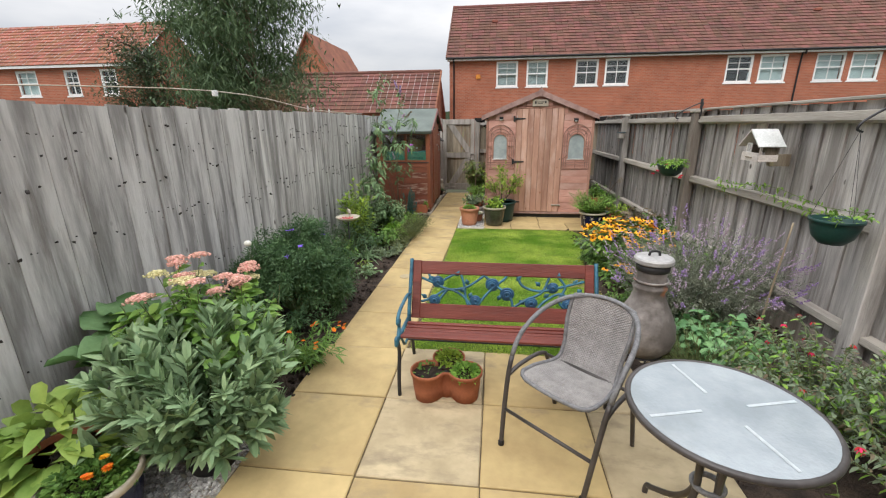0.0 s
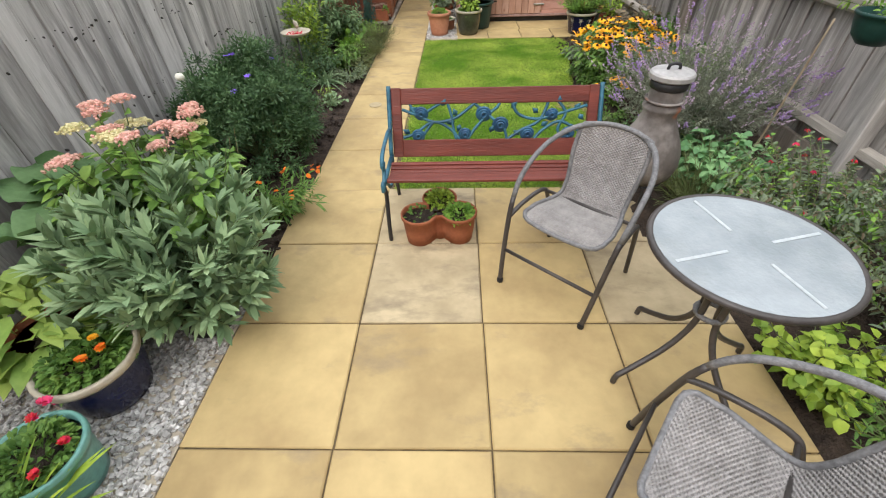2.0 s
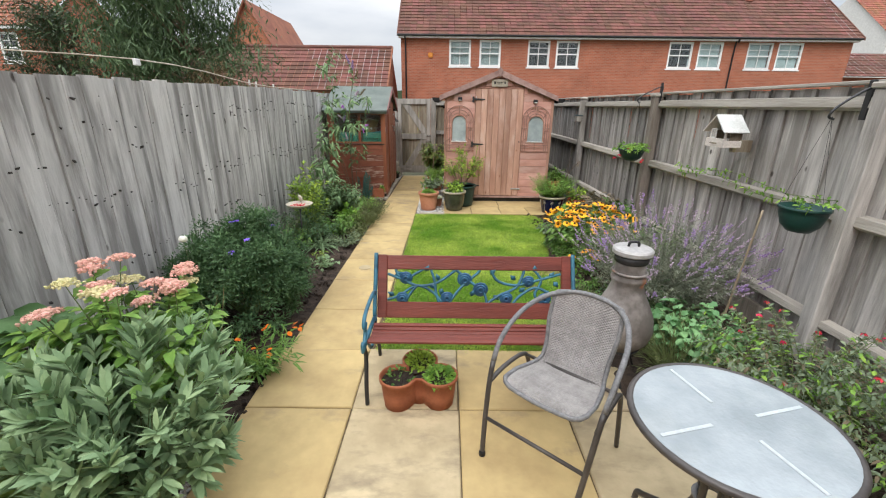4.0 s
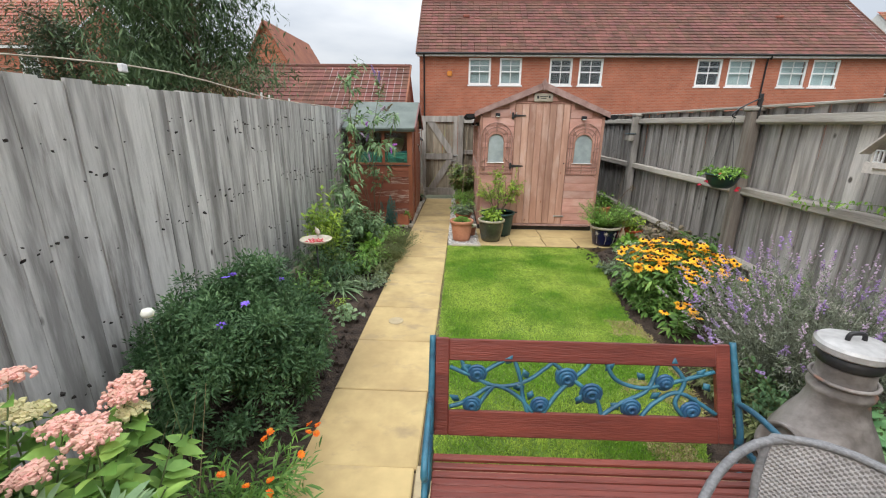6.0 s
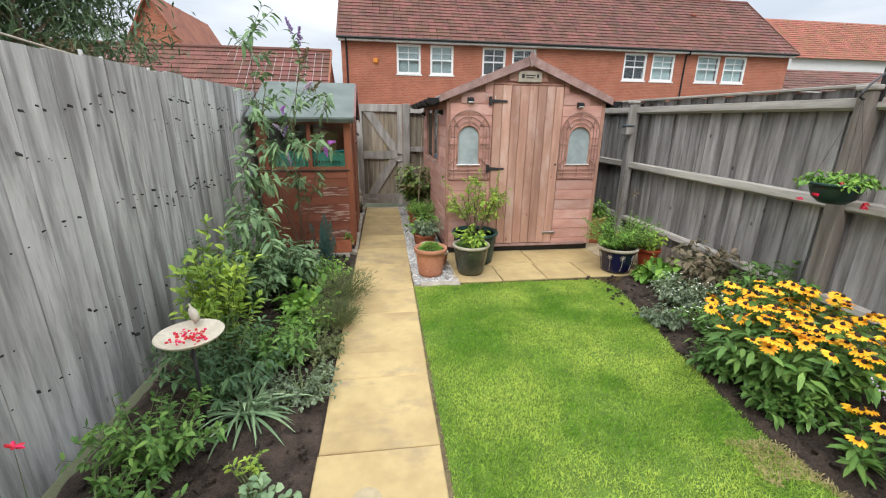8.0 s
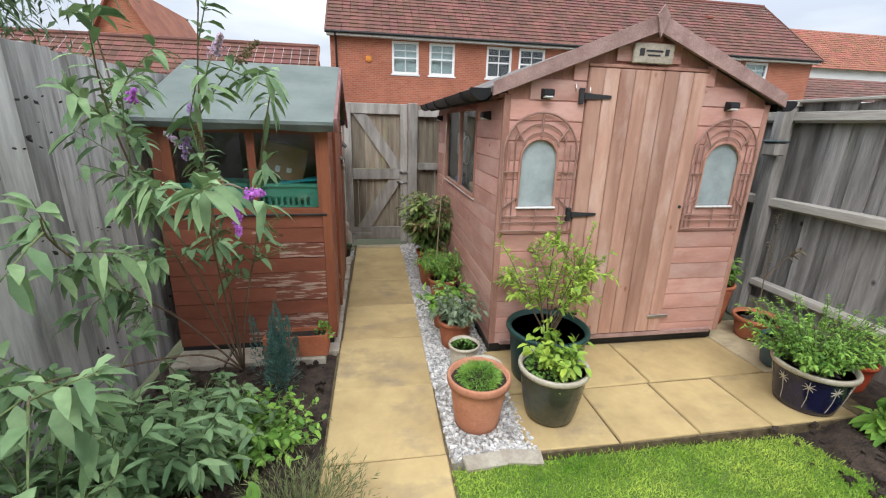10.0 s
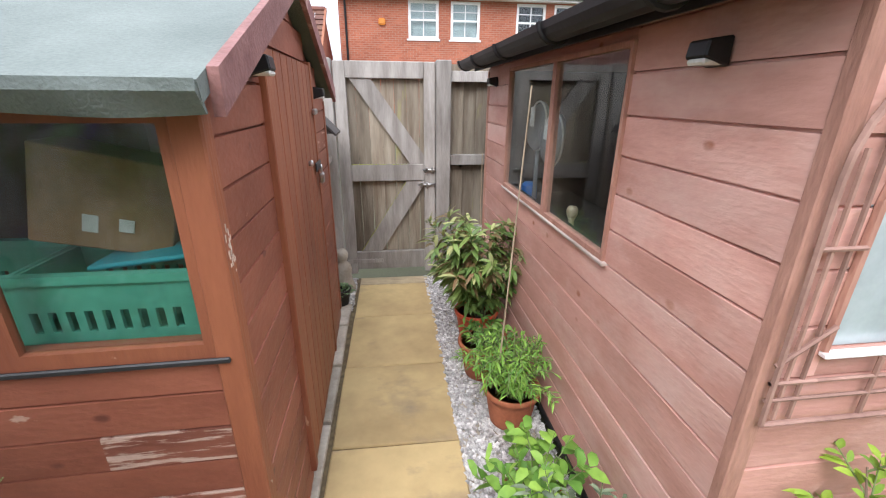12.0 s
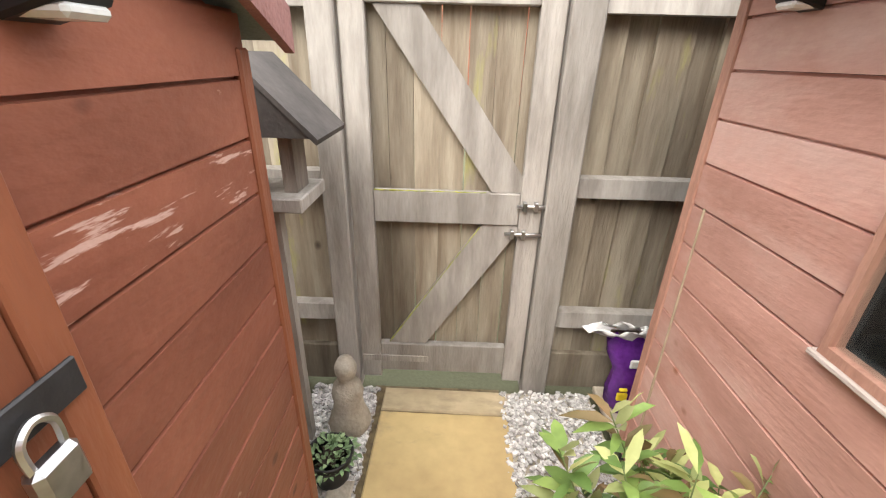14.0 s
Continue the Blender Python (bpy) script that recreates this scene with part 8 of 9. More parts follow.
shrub_pot("red_pot", "red plastic pot of pale green leaves", (2.48, 6.78, 0), 0.12, 0.2, M_POT_RED, None, 30, 0.1, 0.3, 0.16, 9, (0.04, 0.07), (0.025, 0.035), L_LIME)

# ---- east border ----
leafy_shrub("bronze_perennial", "bronze-tinted leafy perennial by the fence", (2.55, 6.05, 0), 46, 0.3, 0.55, 0.32, 14, (0.06, 0.11), (0.03, 0.045), L_BRONZE)
leafy_shrub("leafy_perennial", "broad dark green leaves at the lawn edge", (2.27, 6.28, 0), 26, 0.1, 0.3, 0.2, 9, (0.09, 0.14), (0.05, 0.075), L_FRESH)
leafy_shrub("leafy_perennial", "green leafy perennial along the railed fence", (2.55, 5.4, 0), 60, 0.3, 0.6, 0.36, 16, (0.05, 0.09), (0.025, 0.04), L_MID)
for at, r, h, lab in (((2.12, 5.75, 0), 0.26, 0.3, "mound of pale green foliage dotted with white flowers"), ((2.0, 5.25, 0), 0.24, 0.26, "low green mound with small white flowers")):
    t, ln = leafy_shrub("white_flower_mound", lab, at, 110, h * 0.6, h, r, 14, (0.025, 0.045), (0.012, 0.02), L_GREY if at[1] > 5.5 else L_MID)
    put(t, "flowers", daisies([l[-1] + (0, 0, 0.012) for l in ln[:70]], 0.011, 6, 0.3), F_WHITE, "small white flowers")
RUD = [to_mesh("flower", daisies([np.zeros(3)], RNG.uniform(0.036, 0.045), 13, 0.1), F_GOLD) for _ in range(4)]
RUD_CONE = to_mesh("cone", lathe(BM(), [(0.0, -0.004), (0.011, -0.003), (0.011, 0.004), (0.006, 0.011), (0.0, 0.012)], 8), F_CONE)
for at, r, h, n, lab in (((1.97, 4.62, 0), 0.36, 0.6, 170, "golden rudbeckia clump with dark-centred daisies"), ((1.74, 4.08, 0), 0.12, 0.26, 8, "small rudbeckia with golden daisies at the lawn edge")):
    t, ln = leafy_shrub("rudbeckia", lab, at, n, h * 0.75, h, r, 14, (0.06, 0.11), (0.022, 0.036), L_MID, base=r * 0.5, t0=0.1)
    tips = np.array([l[-1] + (0, 0, 0.04) for l in ln if l[-1][2] > h * 0.62])
    for tp in tips:
        fl_ = piece("flower", RUD[RNG.integers(0, 4)], t, pose(*tp, RNG.normal(0, 14), RNG.normal(0, 14), RNG.uniform(0, 360)))
        piece("cone", RUD_CONE, fl_, pose(0, 0, 0.006))
# grey lavender and verbena mass
t = thing("russian_sage", "grey airy lavender bush with purple flower spikes", "shrub", (2.16, 3.45, 0))
ln = grow(850, 0.42, 0.9, 0.58, 0.22, 0, power=1.1)
put(t, "stems", stem_tubes(ln[:300], 0.0022, 4), L_LAV)
p, d = leaf_sites(ln, 30, 0.1, 0.9, 0.5)
put(t, "leaves", blade_mesh(p, d, RNG.uniform(0.03, 0.065, len(p)), 0.0065, 0.15), L_LAV)
put(t, "flower_spikes", spikes([l[-1] - (0, 0, 0.04) for l in ln[:200]], [l[-1] - l[-2] for l in ln[:200]], 0.1, 0.0075, 13), F_MAUVE, "dusty mauve flower spikes")
put(t, "bright_spikes", spikes([l[-1] - (0, 0, 0.02) for l in ln[430:530]], [l[-1] - l[-2] for l in ln[430:530]], 0.08, 0.009, 16), F_PURPLE, "bright purple flower heads")
leafy_shrub("dark_perennial", "dark green low foliage under the lavender", (1.9, 3.1, 0), 90, 0.14, 0.4, 0.38, 16, (0.03, 0.06), (0.012, 0.02), L_DARK)
leafy_shrub("dark_perennial", "dark green leafy growth at the fence foot", (2.6, 4.4, 0), 70, 0.2, 0.5, 0.35, 14, (0.05, 0.08), (0.02, 0.032), L_MID)
leafy_shrub("cranesbill", "pale green lobed cranesbill foliage", (1.98, 2.62, 0), 90, 0.2, 0.44, 0.32, 11, (0.05, 0.07), (0.045, 0.06), leafy("pale_cranesbill_leaf", (0.25, 0.46, 0.2), (0.15, 0.32, 0.13)), out=0.7)
t, _ = leafy_shrub("feathery_grass", "fine straw and green grassy clump by the chimenea", (1.78, 2.42, 0), 160, 0.2, 0.42, 0.28, 10, (0.04, 0.08), (0.004, 0.007), L_OLIVE, out=0.3)
for at, n, h, r, lab in (((2.2, 2.05, 0), 130, 0.72, 0.55, "straggly fuchsia with grey-green leaves and red flowers"), ((2.35, 1.3, 0), 130, 0.8, 0.52, "straggly fuchsia shrub by the fence, dotted red"), ((2.2, 0.5, 0), 120, 0.6, 0.5, "fuchsia shrub beside the patio")):
    t, ln = leafy_shrub("fuchsia", lab, at, n, h * 0.5, h, r, 30, (0.022, 0.045), (0.01, 0.019), L_GREY if at[1] > 1 else L_MID, droop=0.3)
    p, d = leaf_sites(ln, 6, 0.2, 1.0, 0.7)
    put(t, "green_leaves", leaf_mesh(p, d, 0.045, 0.02), L_FRESH)
    put(t, "tinted_leaves", leaf_mesh(*leaf_sites(ln, 4, 0.5, 1.0, 0.7), 0.035, 0.014), L_BRONZE)
    tips = [l[-1] for l in ln[:16]]
    put(t, "flowers", daisies(np.repeat(np.array(tips), 2, 0), 0.022, 6, -0.6), F_RED, "hanging red flowers")
leafy_shrub("edging_plant", "low dark green foliage at the lawn edge", (1.72, 4.85, 0), 60, 0.1, 0.24, 0.2, 14, (0.04, 0.07), (0.016, 0.026), L_MID)
leafy_shrub("edging_plant", "green foliage under the rudbeckia", (1.74, 4.42, 0), 50, 0.1, 0.26, 0.2, 14, (0.04, 0.08), (0.018, 0.03), L_MID)
leafy_shrub("edging_plant", "straw-tinted low foliage at the lawn edge", (1.62, 3.35, 0), 50, 0.06, 0.2, 0.18, 14, (0.03, 0.06), (0.008, 0.014), L_OLIVE)
leafy_shrub("edging_plant", "grey-green foliage spilling at the lawn edge", (1.78, 5.5, 0), 50, 0.06, 0.18, 0.16, 12, (0.03, 0.05), (0.012, 0.02), L_GREY)
leafy_shrub("edging_plant", "green leafy seedlings beside the lawn", (1.68, 3.75, 0), 26, 0.04, 0.14, 0.16, 9, (0.03, 0.06), (0.014, 0.024), L_MID)
leafy_shrub("edging_plant", "dull green foliage at the border front", (1.66, 2.95, 0), 50, 0.08, 0.24, 0.22, 12, (0.03, 0.05), (0.01, 0.018), L_OLIVE)
leafy_shrub("lime_clump", "bright lime-green leafy clump beside the patio", (1.78, 1.2, 0), 60, 0.12, 0.32, 0.24, 10, (0.04, 0.06), (0.035, 0.05), L_LIME, out=0.7)
leafy_shrub("groundcover", "dark green ground cover beside the patio", (1.95, 0.85, 0), 90, 0.08, 0.25, 0.3, 14, (0.025, 0.045), (0.008, 0.014), L_MID)
t = thing("pink_rose", "deep pink rose bloom on a low stem", "flower", (1.96, 0.95, 0))
put(t, "stem", stem_tubes([np.array([(0, 0, 0), (0.01, 0, 0.12), (0.02, 0.01, 0.24)])], 0.003), M_STEM)
put(t, "bloom", daisies([np.array((0.02, 0.01, 0.25))] * 5, 0.035, 9, 0.9), F_ROSE)
p, d = dome_sites(40, 0.08, 0.08, 0.12, 0.08, low=0)
put(t, "leaves", leaf_mesh(p, d, 0.045, 0.028), L_MID)

# three-lobed planter
t = thing("trefoil_planter", "three-lobed terracotta-coloured planter of low greens", "planter", (0.205, 2.2, 0))
lobes = [(-0.115, -0.045), (0.115, -0.03), (0.0, 0.115)]


def trefoil(z, k):
    out = []
    for i in range(60):
        a = 2 * math.pi * i / 60
        best = 0
        for lx, ly in lobes:
            b = math.atan2(ly, lx)
            dd, r0 = math.hypot(lx, ly), 0.098 * k
            s = dd * math.sin(a - b)
            if abs(s) < r0:
                best = max(best, dd * math.cos(a - b) + math.sqrt(r0 * r0 - s * s))
        best = max(best, 0.07 * k)
        out.append((best * math.cos(a), best * math.sin(a), z))
    return out


def loft(rings, cap=True):
    bm = BM()
    vs = [[bm.verts.new(c) for c in r] for r in rings]
    n = len(vs[0])
    for a, b in zip(vs, vs[1:]):
        for k in range(n):
            bm.faces.new((a[k], a[(k + 1) % n], b[(k + 1) % n], b[k]))
    if cap:
        bm.faces.new(vs[0][::-1])
    return bm


put(t, "planter_body", loft([trefoil(0.0, 0.8), trefoil(0.08, 0.9), trefoil(0.165, 0.98), trefoil(0.166, 1.06), trefoil(0.185, 1.08), trefoil(0.19, 1.05), trefoil(0.186, 0.97), trefoil(0.15, 0.95)]), M_TERRACOTTA, smooth=True)
put(t, "compost", loft([trefoil(0.155, 0.95), [(x * 0.2, y * 0.2, 0.165) for x, y, _ in trefoil(0.165, 0.5)]], cap=False), M_COMPOST)
for (lx, ly), n, mt in ((lobes[1], 420, L_FRESH), (lobes[2], 420, L_LIME), (lobes[0], 50, L_MID)):
    p, d = dome_sites(n, 0.08, 0.08, 0.05, 0.16, low=0)
    put(t, "leaves", leaf_mesh(p + (lx, ly, 0), d, 0.03, 0.016), mt)

# ---- on the railed fence ----
def hanging_basket(at, r, h, label, bare):
    th = thing("hanging_basket", label, "hanging basket", at, group="baskets on the fence")
    prof = [(0.0, -h), (r * 0.5, -h * 0.97), (r * 0.8, -h * 0.7), (r * 0.95, -h * 0.3), (r, -0.012), (r * 1.05, -0.01), (r * 1.05, 0.006), (r * 0.98, 0.006), (r * 0.93, -0.02), (0.0, -0.03)]
    part("bowl", lathe(BM(), prof, 32), M_DKGREEN, th, smooth=True)
    for k in range(3):
        a = 2 * math.pi * k / 3 + 0.5
        part("chain", tube(BM(), [(r * math.cos(a), r * math.sin(a), 0), (0.0, 0.0, 0.52)], 0.0012, 5), M_IRON, th)
    part("bracket", tube(BM(), smooth_line([(2.79 - at[0], 0.12, 0.62), (2.79 - at[0], 0.12, 0.68), (0.12, 0.05, 0.62), (0.0, 0.0, 0.56), (-0.02, 0, 0.52), (0.01, 0, 0.505)]), 0.007, 6), M_IRON, th, "black scrolled wall bracket", smooth=True)
    part("bracket_plate", abox((2.775 - at[0], 0.1, 0.5), (2.79 - at[0], 0.14, 0.72), 0.003), M_IRON, th)
    lines = grow(10 if bare else 42, 0.06, 0.16, r * 1.2, r * 0.6, -0.03, droop=1.2)
    pp, dd = leaf_sites(lines, 6 if bare else 14, 0.1, 1, 0.6)
    part("leaves", leaf_mesh(pp, dd, 0.035, 0.018), L_FRESH, th)
    if not bare:
        part("flowers", daisies(np.repeat(np.array([(-r, 0.0, -0.06), (-r * 1.1, 0.08, -0.1), (r * 0.4, -r * 1.05, -0.12), (r * 0.5, -r * 1.0, -0.1), (-r * 0.5, -0.08, 0.02)]), 3, 0), 0.026, 7, -0.5), F_RED, th, "hanging red flowers")


hanging_basket((2.5, 5.11, 1.15), 0.14, 0.13, "dark green hanging basket of fuchsia with red flowers", False)
hanging_basket((2.5, 2.65, 1.05), 0.125, 0.15, "dark green hanging basket with sparse foliage", True)
th = thing("climbing_stems", "thin leafy climber stems trained along the fence rail", "climber", (2.76, 3.6, 0.98))
lines = [np.array([(0, y0, 0.03 + 0.03 * math.sin(y0 * 5 + k)) for y0 in np.linspace(-0.95, 1.0, 9)]) + (0, 0, 0.06 * k) for k in range(2)]
part("stems", stem_tubes(lines, 0.003), M_STEM, th)
p, d = leaf_sites(lines, 80, 0, 1, 0.8)
part("leaves", leaf_mesh(p, d, 0.04, 0.02), L_FRESH, th)

bh = thing("bird_house", "pale wooden open bird feeder house with a white roof", "bird house", (2.61, 3.7, 1.31))
M_PALEWOOD = surface("pale_painted_wood", (0.72, 0.67, 0.62), (0.6, 0.54, 0.5), scale=6, rough=0.7, bump=0.15)
part("front_board", prism(BM(), [(-0.13, 0.0), (0.13, 0.0)] + [(0.13 - 0.26 * k / 16, 0.074 + 0.006 * (k % 2)) for k in range(17)], -0.09, -0.078, axis="x"), M_PALEWOOD, bh, "scalloped pale front board")
part("perch", abox((-0.1, -0.05, 0.03), (-0.091, 0.05, 0.04), 0.002), M_GATE, bh)
part("floor", abox((-0.077, -0.13, 0.0), (0.085, 0.13, 0.012)), M_PALEWOOD, bh)
part("window_frame", wall_with_holes(BM(), "y", -0.077, -0.067, 0.015, 0.085, 0.075, 0.165, [(0.025, 0.045, 0.085, 0.155), (0.055, 0.075, 0.085, 0.155)]), M_UPVC, bh, "white toy window frame")
for s in (-1, 1):
    part("side_board", abox((-0.077, s * 0.124 - 0.006, 0.013), (0.085, s * 0.124 + 0.006, 0.06)), M_PALEWOOD, bh)
    part("side_wall", abox((-0.02, s * 0.11 - 0.004, 0.061), (0.076, s * 0.11 + 0.004, 0.145)), M_GATE, bh, "brown slatted side wall")
    part("post", abox((-0.066, s * 0.105 - 0.008, 0.061), (-0.05, s * 0.105 + 0.008, 0.15)), M_PALEWOOD, bh)
    part("roof_panel", prism(BM(), [(0.0, 0.275), (s * 0.16, 0.13), (s * 0.166, 0.138), (0.0, 0.29)], -0.115, 0.115, axis="x"), M_LENS if s < 0 else M_PALEWOOD, bh, "white roof board" if s < 0 else "")
part("back", prism(BM(), [(-0.12, 0.071), (0.12, 0.071), (0.12, 0.15), (0.0, 0.27), (-0.12, 0.15)], 0.077, 0.087, axis="x"), M_GATE, bh)
part("mount", abox((0.0875, -0.02, -0.05), (0.265, 0.02, 0.06)), M_GATE, bh)

bh.matrix_basis = bh.matrix_basis @ Matrix.Diagonal((0.86, 0.86, 0.86, 1))

fl = thing("fence_light", "grey solar light box high on the fence post", "lamp", (2.68, 7.84, 1.4))
part("housing", box(BM(), (-0.05, -0.06, -0.05), (0.05, 0.06, 0.05), 0.01), M_GATE_FRAME, fl)
part("panel", box(BM(), (-0.06, -0.07, 0.052), (0.06, 0.07, 0.066), 0.004), M_BLUEGREY, fl)
part("arm", abox((0.0, -0.015, 0.067), (0.09, 0.015, 0.3)), M_GATE_FRAME, fl)

# ---- by the gate ----
t = solid("stone_figure", lathe(BM(), [(0.0, 0.0), (0.085, 0.0), (0.09, 0.03), (0.07, 0.09), (0.06, 0.14), (0.066, 0.19), (0.055, 0.23), (0.03, 0.255), (0.043, 0.29), (0.045, 0.32), (0.03, 0.355), (0.0, 0.365)], 20), M_STONE, "small weathered stone seated figure on gravel", "statue", smooth=True, at=(-0.765, 9.97, 0.0))
t = thing("black_planter", "small black pot of variegated creeping plant", "potted plant", (-0.775, 9.72, 0.0))
z = pot(t, 0.085, 0.14, M_POT_BLACK)
p, d = dome_sites(200, 0.09, 0.09, 0.05, z, low=0)
put(t, "leaves", leaf_mesh(p, d, 0.03, 0.016), L_SAGE)
bt = thing("bird_table", "dark roofed bird table behind the red-brown shed", "bird table", (-0.92, 9.9, 0), world_built=True)
part("post", abox((-0.94, 9.88, 0.0), (-0.9, 9.92, 1.03)), M_GATE_FRAME, bt)
part("tray", abox((-1.04, 9.79, 1.031), (-0.79, 10.02, 1.075), 0.004), M_GATE_FRAME, bt)
for x in (-1.0, -0.84):
    part("support", abox((x - 0.02, 9.85, 1.076), (x + 0.02, 9.95, 1.3)), M_FENCE_DARK, bt)
M_SLATE = surface("dark_grey_roofing", (0.085, 0.075, 0.07), (0.05, 0.045, 0.042), rough=0.8, bump=0.2)
for s in (-1, 1):
    part("roof_panel", prism(BM(), [(-0.92, 1.44), (-0.92 + s * 0.2, 1.235), (-0.92 + s * 0.205, 1.25), (-0.92, 1.457)], 9.76, 10.05), M_SLATE, bt, "dark roof board")
part("gable_board", prism(BM(), [(-0.92, 1.436), (-1.1, 1.25), (-0.74, 1.25)], 9.77, 9.785), M_SLATE, bt, "dark boarded gable")
bag = thing("compost_bag", "purple and white plastic compost bag slumped by the fence", "bag", (0.47, 10.13, 0.012))
n = 24
rings = []
for j, (zz, k, sq) in enumerate(((0.0, 0.8, 1.0), (0.03, 1.02, 1.05), (0.12, 1.08, 1.0), (0.22, 0.98, 0.85), (0.31, 0.95, 0.6), (0.38, 0.92, 0.4), (0.41, 0.98, 0.3))):
    rings.append([(0.095 * k * math.cos(2 * math.pi * i / n) * (1 + 0.07 * math.sin(i * 2.3 + j)) - 0.012 * j * (j > 3), 0.065 * sq * math.sin(2 * math.pi * i / n) * (1 + 0.14 * math.sin(i * 3.1 + j * 2)), zz + 0.012 * math.sin(i * 1.9 + j)) for i in range(n)])
M_PURPLE_BAG = surface("purple_plastic_film", (0.16, 0.035, 0.30), (0.07, 0.015, 0.14), scale=9, rough=0.25, bump=0.5, fine=30, bump_dist=0.02)
sack = part("sack", loft(rings[:6]), M_PURPLE_BAG, bag, smooth=True)
flap = [[(x * kx + dx, y * 1.4 - 0.02 * q, 0.40 + 0.03 * q + 0.012 * math.sin(i * 1.7)) for i, (x, y, _) in enumerate(rings[5])] for q, kx, dx in ((0, 1.0, 0.0), (1, 1.25, -0.03), (1.6, 1.35, -0.05), (1.2, 1.4, -0.06))]
part("folded_top", loft(flap, cap=False), M_UPVC, bag, "white folded mouth of the bag", smooth=True)
M_YELLOW = surface("yellow_print", (0.75, 0.6, 0.03), (0.7, 0.52, 0.03), rough=0.4, bump=0)
for x0, z0, x1, z1, mt in ((-0.085, 0.1, -0.04, 0.14, M_YELLOW), (-0.08, 0.15, -0.045, 0.165, M_YELLOW), (-0.02, 0.1, 0.055, 0.2, F_ROSE), (-0.05, 0.26, 0.05, 0.3, M_UPVC)):
    part("print", box(BM(), (x0, -0.081 if z0 < 0.25 else -0.058, z0), (x1, -0.066 if z0 < 0.25 else -0.045, z1), 0.004), mt, sack)
solid("paving_offcut", abox((0.36, 9.95, -0.02), (0.85, 10.25, 0.012), 0.005), M_STONE, "worn grey concrete slab behind the shed", "slab")

M_CANE = surface("bleached_bamboo", (0.46, 0.37, 0.27), (0.34, 0.27, 0.18), scale=10, stretch=(1, 1, 0.4), rough=0.7, bump=0.2)


def garden_cane(foot, top, r, label):
    """A bamboo cane with its knuckles."""
    a, b = Vector(foot), Vector(top)
    n = 12
    pts = [a.lerp(b, i / n) for i in range(n + 1)]
    cane = thing("garden_cane", label, "garden cane", foot, group="canes")
    part("cane", tube(BM(), [p - a for p in pts], [r * (1 - 0.35 * i / n) * (1.18 if i % 3 == 0 else 1.0) for i in range(n + 1)], 6), M_CANE, cane, smooth=True)


garden_cane((0.095, 8.405, 0.165), (0.178, 8.475, 1.53), 0.0042, "pale bamboo cane standing in a terracotta pot")
garden_cane((0.27, 9.65, 0.0), (0.262, 9.655, 1.13), 0.004, "thin bamboo cane standing in the gravel")
garden_cane((2.36, 2.9, -0.02), (2.35, 2.77, 1.0), 0.008, "pale bamboo cane standing in the border")
tag = thing("plant_label", "white plastic plant label stuck in a pot", "plant label", (0.17, 7.63, 0.2), 20)
part("tag", box(BM(), (-0.014, -0.0012, 0.0), (0.014, 0.0012, 0.1), 0.0008, pose(0, 0, 0, 12, 8, 0)), M_UPVC, tag)
for z in (0.03, 0.045, 0.06):
    part("print_line", box(BM(), (-0.009, -0.0022, z), (0.009, -0.0014, z + 0.005), 0, pose(0, 0, 0, 12, 8, 0)), M_IRON, tag)

# ---- beyond the close-boarded fence ----
cl = thing("washing_line", "pale washing line with a peg strung above the fence", "washing line", (-2.5, 4.4, 0), world_built=True)
part("line", tube(BM(), smooth_line([(-4.6, 3.6, 2.02), (-2.57, 4.45, 1.985), (-2.2, 6.2, 1.84), (-2.1, 8.2, 1.83)], 5), 0.006, 6), M_STONE, cl, smooth=True)
part("peg", abox((-2.59, 4.42, 1.93), (-2.55, 4.48, 1.99), 0.005), M_UPVC, cl, "white line tightener")
for y, zz in ((6.0, 1.845), (6.2, 1.83), (6.8, 1.825)):
    part("peg", abox((-2.23, y - 0.006, zz - 0.02), (-2.21, y + 0.006, zz + 0.05)), M_LENS, cl)
part("post", tube(BM(), [(-4.6, 3.6, -0.06), (-4.6, 3.6, 2.03)], 0.025, 8), M_STEEL, cl, smooth=True)


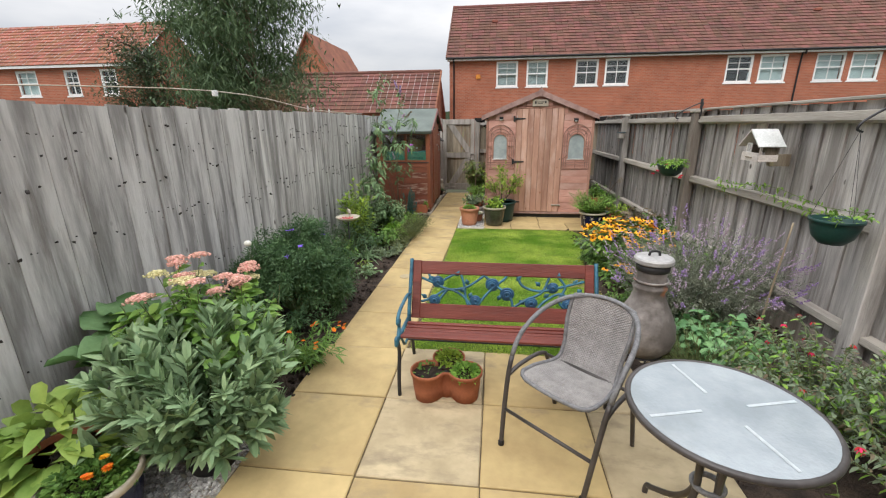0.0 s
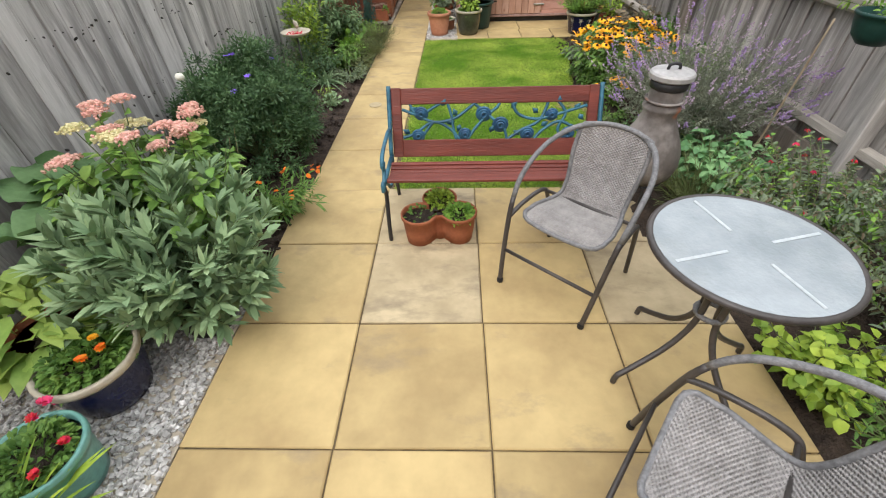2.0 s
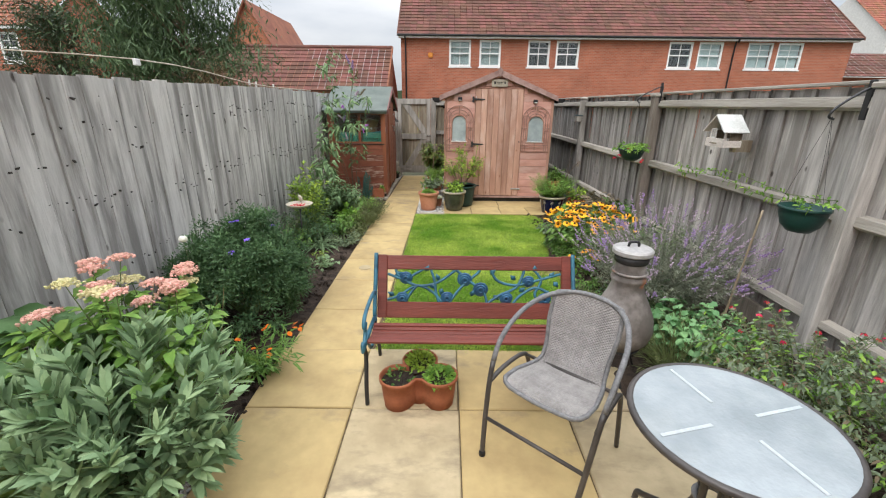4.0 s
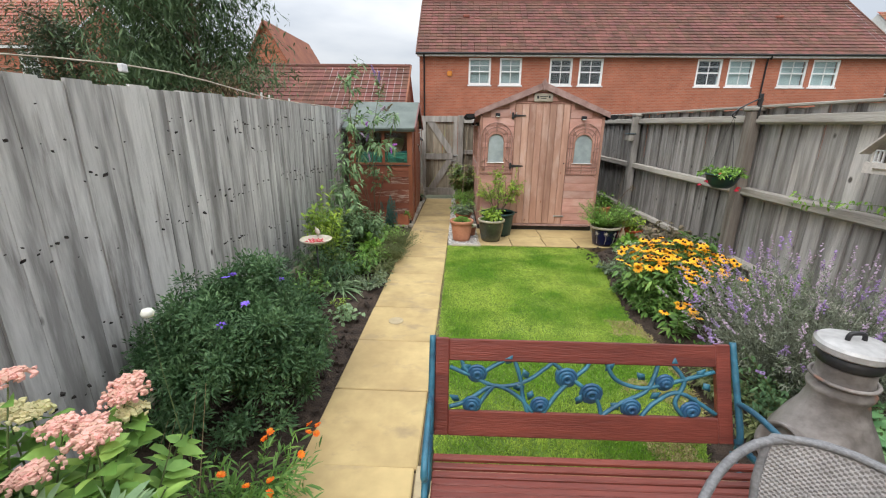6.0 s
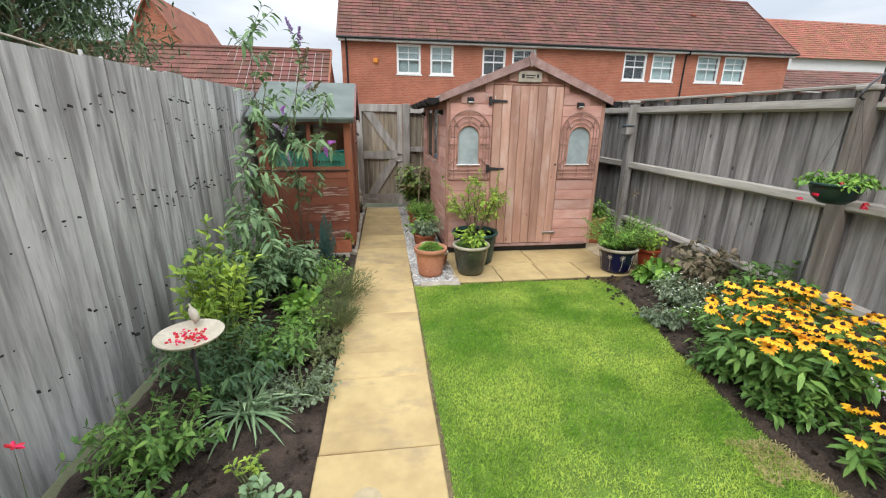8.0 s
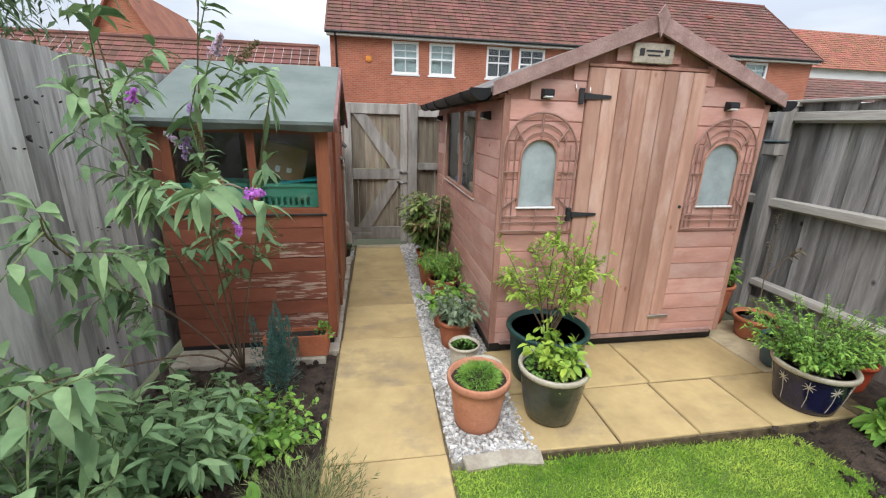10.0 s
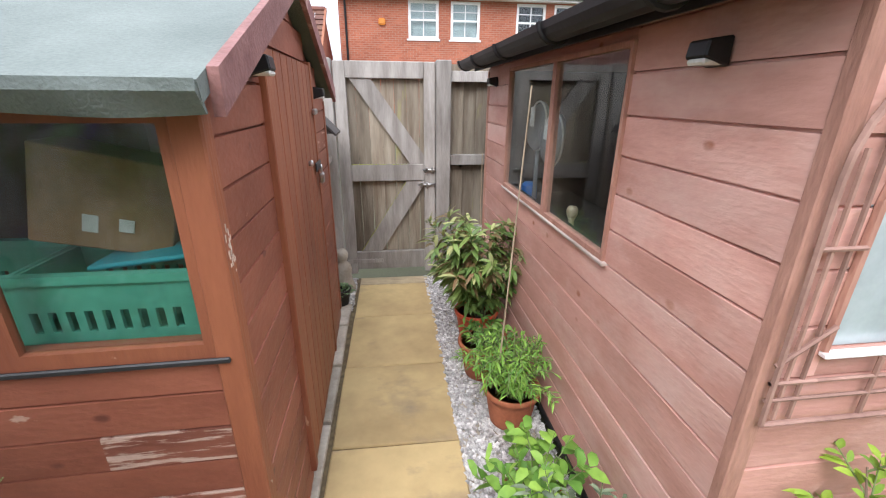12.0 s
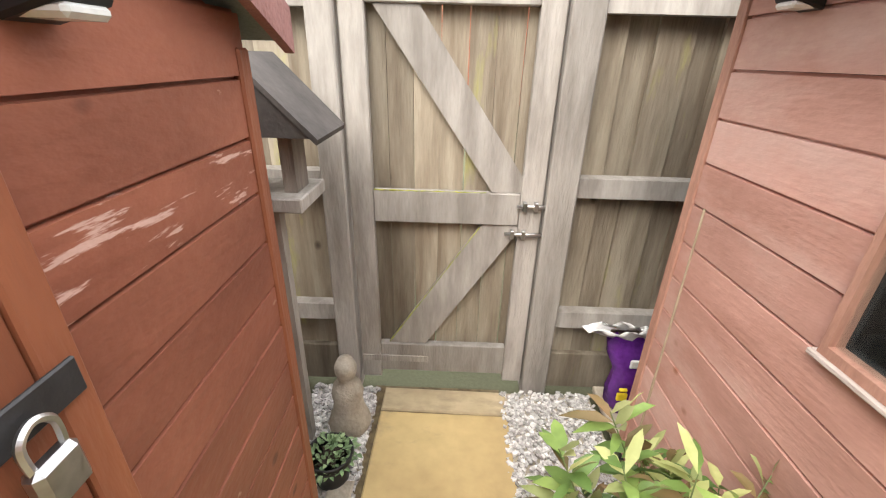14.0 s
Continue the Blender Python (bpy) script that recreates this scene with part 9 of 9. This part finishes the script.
def tree(name, label, at, height, crown, leaf, n, leaf_l, leaf_w, seed, weep=0.5, trunk_r=0.09, low=0.35):
    """A tapered trunk with limbs and a crown of many small leaves in uneven clumps."""
    r = np.random.default_rng(seed)
    th = thing(name, label, "tree", at)
    trunk = np.array([(0.05 * math.sin(3 * s), 0.05 * math.cos(2 * s), height * 0.85 * s) for s in np.linspace(0, 1, 7)])
    lines = []
    clumps = []
    for k in range(40):
        s = r.uniform(low, 1.0)
        p0 = np.array([0, 0, height * 0.85 * s])
        a = r.uniform(0, 6.28)
        reach = crown * (1.15 - 0.75 * s) * r.uniform(0.5, 1.1)
        end = p0 + np.array([math.cos(a) * reach, math.sin(a) * reach, height * 0.12 * r.uniform(0.2, 1.2)])
        ln_ = np.array([p0 + (end - p0) * q + np.array([0, 0, 0.1 * reach * math.sin(q * 3.1)]) for q in np.linspace(0, 1, 5)])
        lines.append(ln_)
        for q in (0.55, 0.8, 1.0):
            clumps.append(along(ln_, q)[0])
    part("trunk", stem_tubes([trunk], trunk_r, 10, 0.25), M_BARK, th, smooth=True)
    part("limbs", stem_tubes(lines, trunk_r * 0.3, 6), M_BARK, th, smooth=True)
    c = np.array(clumps)[r.integers(0, len(clumps), n)]
    size = crown * 0.2
    off = r.normal(0, 1, (n, 3)) * np.array([size, size, size * (0.7 + weep)])
    off[:, 2] -= np.abs(off[:, 2]) * weep * 0.8
    dd = r.normal(0, 1, (n, 3)) * (1, 1, 0.6) + np.array([0, 0, -weep])
    part("crown", blade_mesh(c + off, dd, r.uniform(*leaf_l, n), r.uniform(*leaf_w, n), 0.2), leaf, th)
    return th


tree("weeping_tree", "tall weeping green tree in the next garden", (-4.95, 9.4, -0.06), 7.4, 1.95, L_TREE, 42000, (0.09, 0.19), (0.022, 0.042), 3, weep=0.9, low=0.3)
tree("hedge_tree", "dark bushy conifer in the next garden", (-7.6, 9.4, -0.06), 3.9, 1.2, L_TREE_DARK, 15000, (0.05, 0.12), (0.015, 0.03), 5, weep=0.2, low=0.25)
tree("hedge_tree", "dense dark shrub in the next garden", (-6.1, 9.9, -0.06), 3.5, 1.3, L_TREE_DARK, 15000, (0.05, 0.1), (0.02, 0.035), 6, weep=0.1, low=0.25)
tree("brown_shrub", "dry brownish shrub behind the fence", (-4.25, 9.0, -0.06), 2.6, 0.6, L_STRAW, 4000, (0.05, 0.1), (0.012, 0.022), 9, weep=0.6, low=0.4)
solid("far_hill", prism(BM(), [(-60, -0.06), (60, -0.06), (40, 9.0), (0, 12.0), (-40, 10.0)], 300, 320), L_TREE_DARK, "dark distant wooded hill", kind="structure")

# ---- paving slabs ----
def slab_mesh(w, l, seed, material):
    """A riven slab, softened edges, top at z 0, centred."""
    rs = random.Random(seed)
    bm = BM()
    h, b = 0.045, 0.006
    e = [rs.uniform(-0.003, 0.003) for _ in range(8)]
    lo = [bm.verts.new((sx * w / 2 + e[i], sy * l / 2 + e[i + 4], -h)) for i, (sx, sy) in enumerate(((-1, -1), (1, -1), (1, 1), (-1, 1)))]
    md = [bm.verts.new((v.co.x, v.co.y, -b)) for v in lo]
    tp = [bm.verts.new((v.co.x * (1 - 2 * b / w), v.co.y * (1 - 2 * b / l), rs.uniform(-0.002, 0.001))) for v in lo]
    for p, q in ((lo, md), (md, tp)):
        for k in range(4):
            bm.faces.new((p[k], p[(k + 1) % 4], q[(k + 1) % 4], q[k]))
    bm.faces.new(tp)
    return to_mesh("slab", bm, material)


patio = thing("patio", "buff riven sandstone patio slabs with dark joints", "patio", (0.4, 0.5, 0), world_built=True, kind="structure")
sk = [slab_mesh(0.593, 0.593, 100 + k, M_SLAB) for k in range(6)]
skp = [slab_mesh(0.593, 0.593, 120 + k, M_SLAB_PALE) for k in range(3)]
rs = random.Random(5)
for j in range(-6, 2):
    for i in range(4):
        x, y = -0.469 + i * 0.6, 1.81 + j * 0.6
        pale = (j >= 0 and i >= 1) and rs.random() < 0.75
        ob = piece("slab", rs.choice(skp if pale else sk), patio, pose(x, y, 0, rs.uniform(-0.25, 0.25), rs.uniform(-0.25, 0.25), rs.choice((0, 180)) + rs.uniform(-0.2, 0.2)))
path = thing("garden_path", "buff sandstone slab path leading to the gate", "path", (-0.4, 6, 0), world_built=True, kind="structure")
PATH_JOINTS = (2.685, 3.287, 3.885, 4.484, 5.07, 5.36, 5.945, 6.575, 7.138, 7.735, 8.322, 8.918, 9.51, 10.052, 10.2)
for j, (y0, y1) in enumerate(zip(PATH_JOINTS, PATH_JOINTS[1:])):
    y = (y0 + y1) / 2
    x = -0.437 + (y - 3.6) * 0.0115
    piece("slab", slab_mesh(0.578, y1 - y0 - 0.006, 140 + j, M_SLAB_PALE if j > 12 else M_SLAB), path, pose(x, y, 0, rs.uniform(-0.25, 0.25), rs.uniform(-0.25, 0.25), rs.choice((0, 180)) - 0.6))
cover = part("drain_cover", lathe(BM(), [(0.062, 0.0), (0.062, 0.004), (0.05, 0.006), (0.0, 0.006)], 20), M_SLAB_PALE, path, "small round pale cover", smooth=False)
cover.matrix_basis = pose(-0.48, 4.21, 0.001)
terrace_slabs = thing("shed_patio", "buff sandstone slabs in front of the shed", "patio", (1.2, 7, 0), world_built=True, kind="structure")
for x0, x1, y0, y1 in ((0.30, 0.77, 6.53, 6.97), (0.78, 1.235, 6.53, 6.97), (1.245, 1.68, 6.53, 6.97), (1.69, 2.25, 6.53, 6.975), (0.30, 0.72, 6.98, 7.46), (0.73, 1.255, 6.98, 7.46), (1.265, 2.1, 6.985, 7.46), (2.11, 2.7, 6.985, 7.7), (2.26, 2.7, 6.85, 6.975)):
    piece("slab", slab_mesh(x1 - x0, y1 - y0, int(x0 * 100 + y0 * 10), M_SLAB_PALE if x0 > 1.7 else M_SLAB), terrace_slabs, pose((x0 + x1) / 2, (y0 + y1) / 2, 0, rs.uniform(-0.2, 0.2), rs.uniform(-0.2, 0.2)))
shed_edging = thing("shed_edging", "pale concrete edging slabs round the red-brown shed", "edging", (-0.8, 8.5, 0), world_built=True, kind="structure")
for j, y in enumerate((7.75, 8.2, 8.66, 9.12, 9.5)):
    piece("edging_slab", slab_mesh(0.09, 0.44 if j < 4 else 0.3, 180 + j, M_STONE), shed_edging, pose(-0.735, y + 0.05, 0.012))
for j, x in enumerate((-1.55, -1.22, -0.92)):
    piece("edging_slab", slab_mesh(0.31, 0.2, 190 + j, M_STONE), shed_edging, pose(x, 7.56, 0.03))
bricks = [slab_mesh(0.2, 0.09, 200 + k, M_STONE) for k in range(2)]
for x, y, r in ((0.06, 6.5, 4), (0.24, 6.5, -8)):
    piece("edging_slab", bricks[0], shed_edging, pose(x, y, 0.012, 0, 0, r))
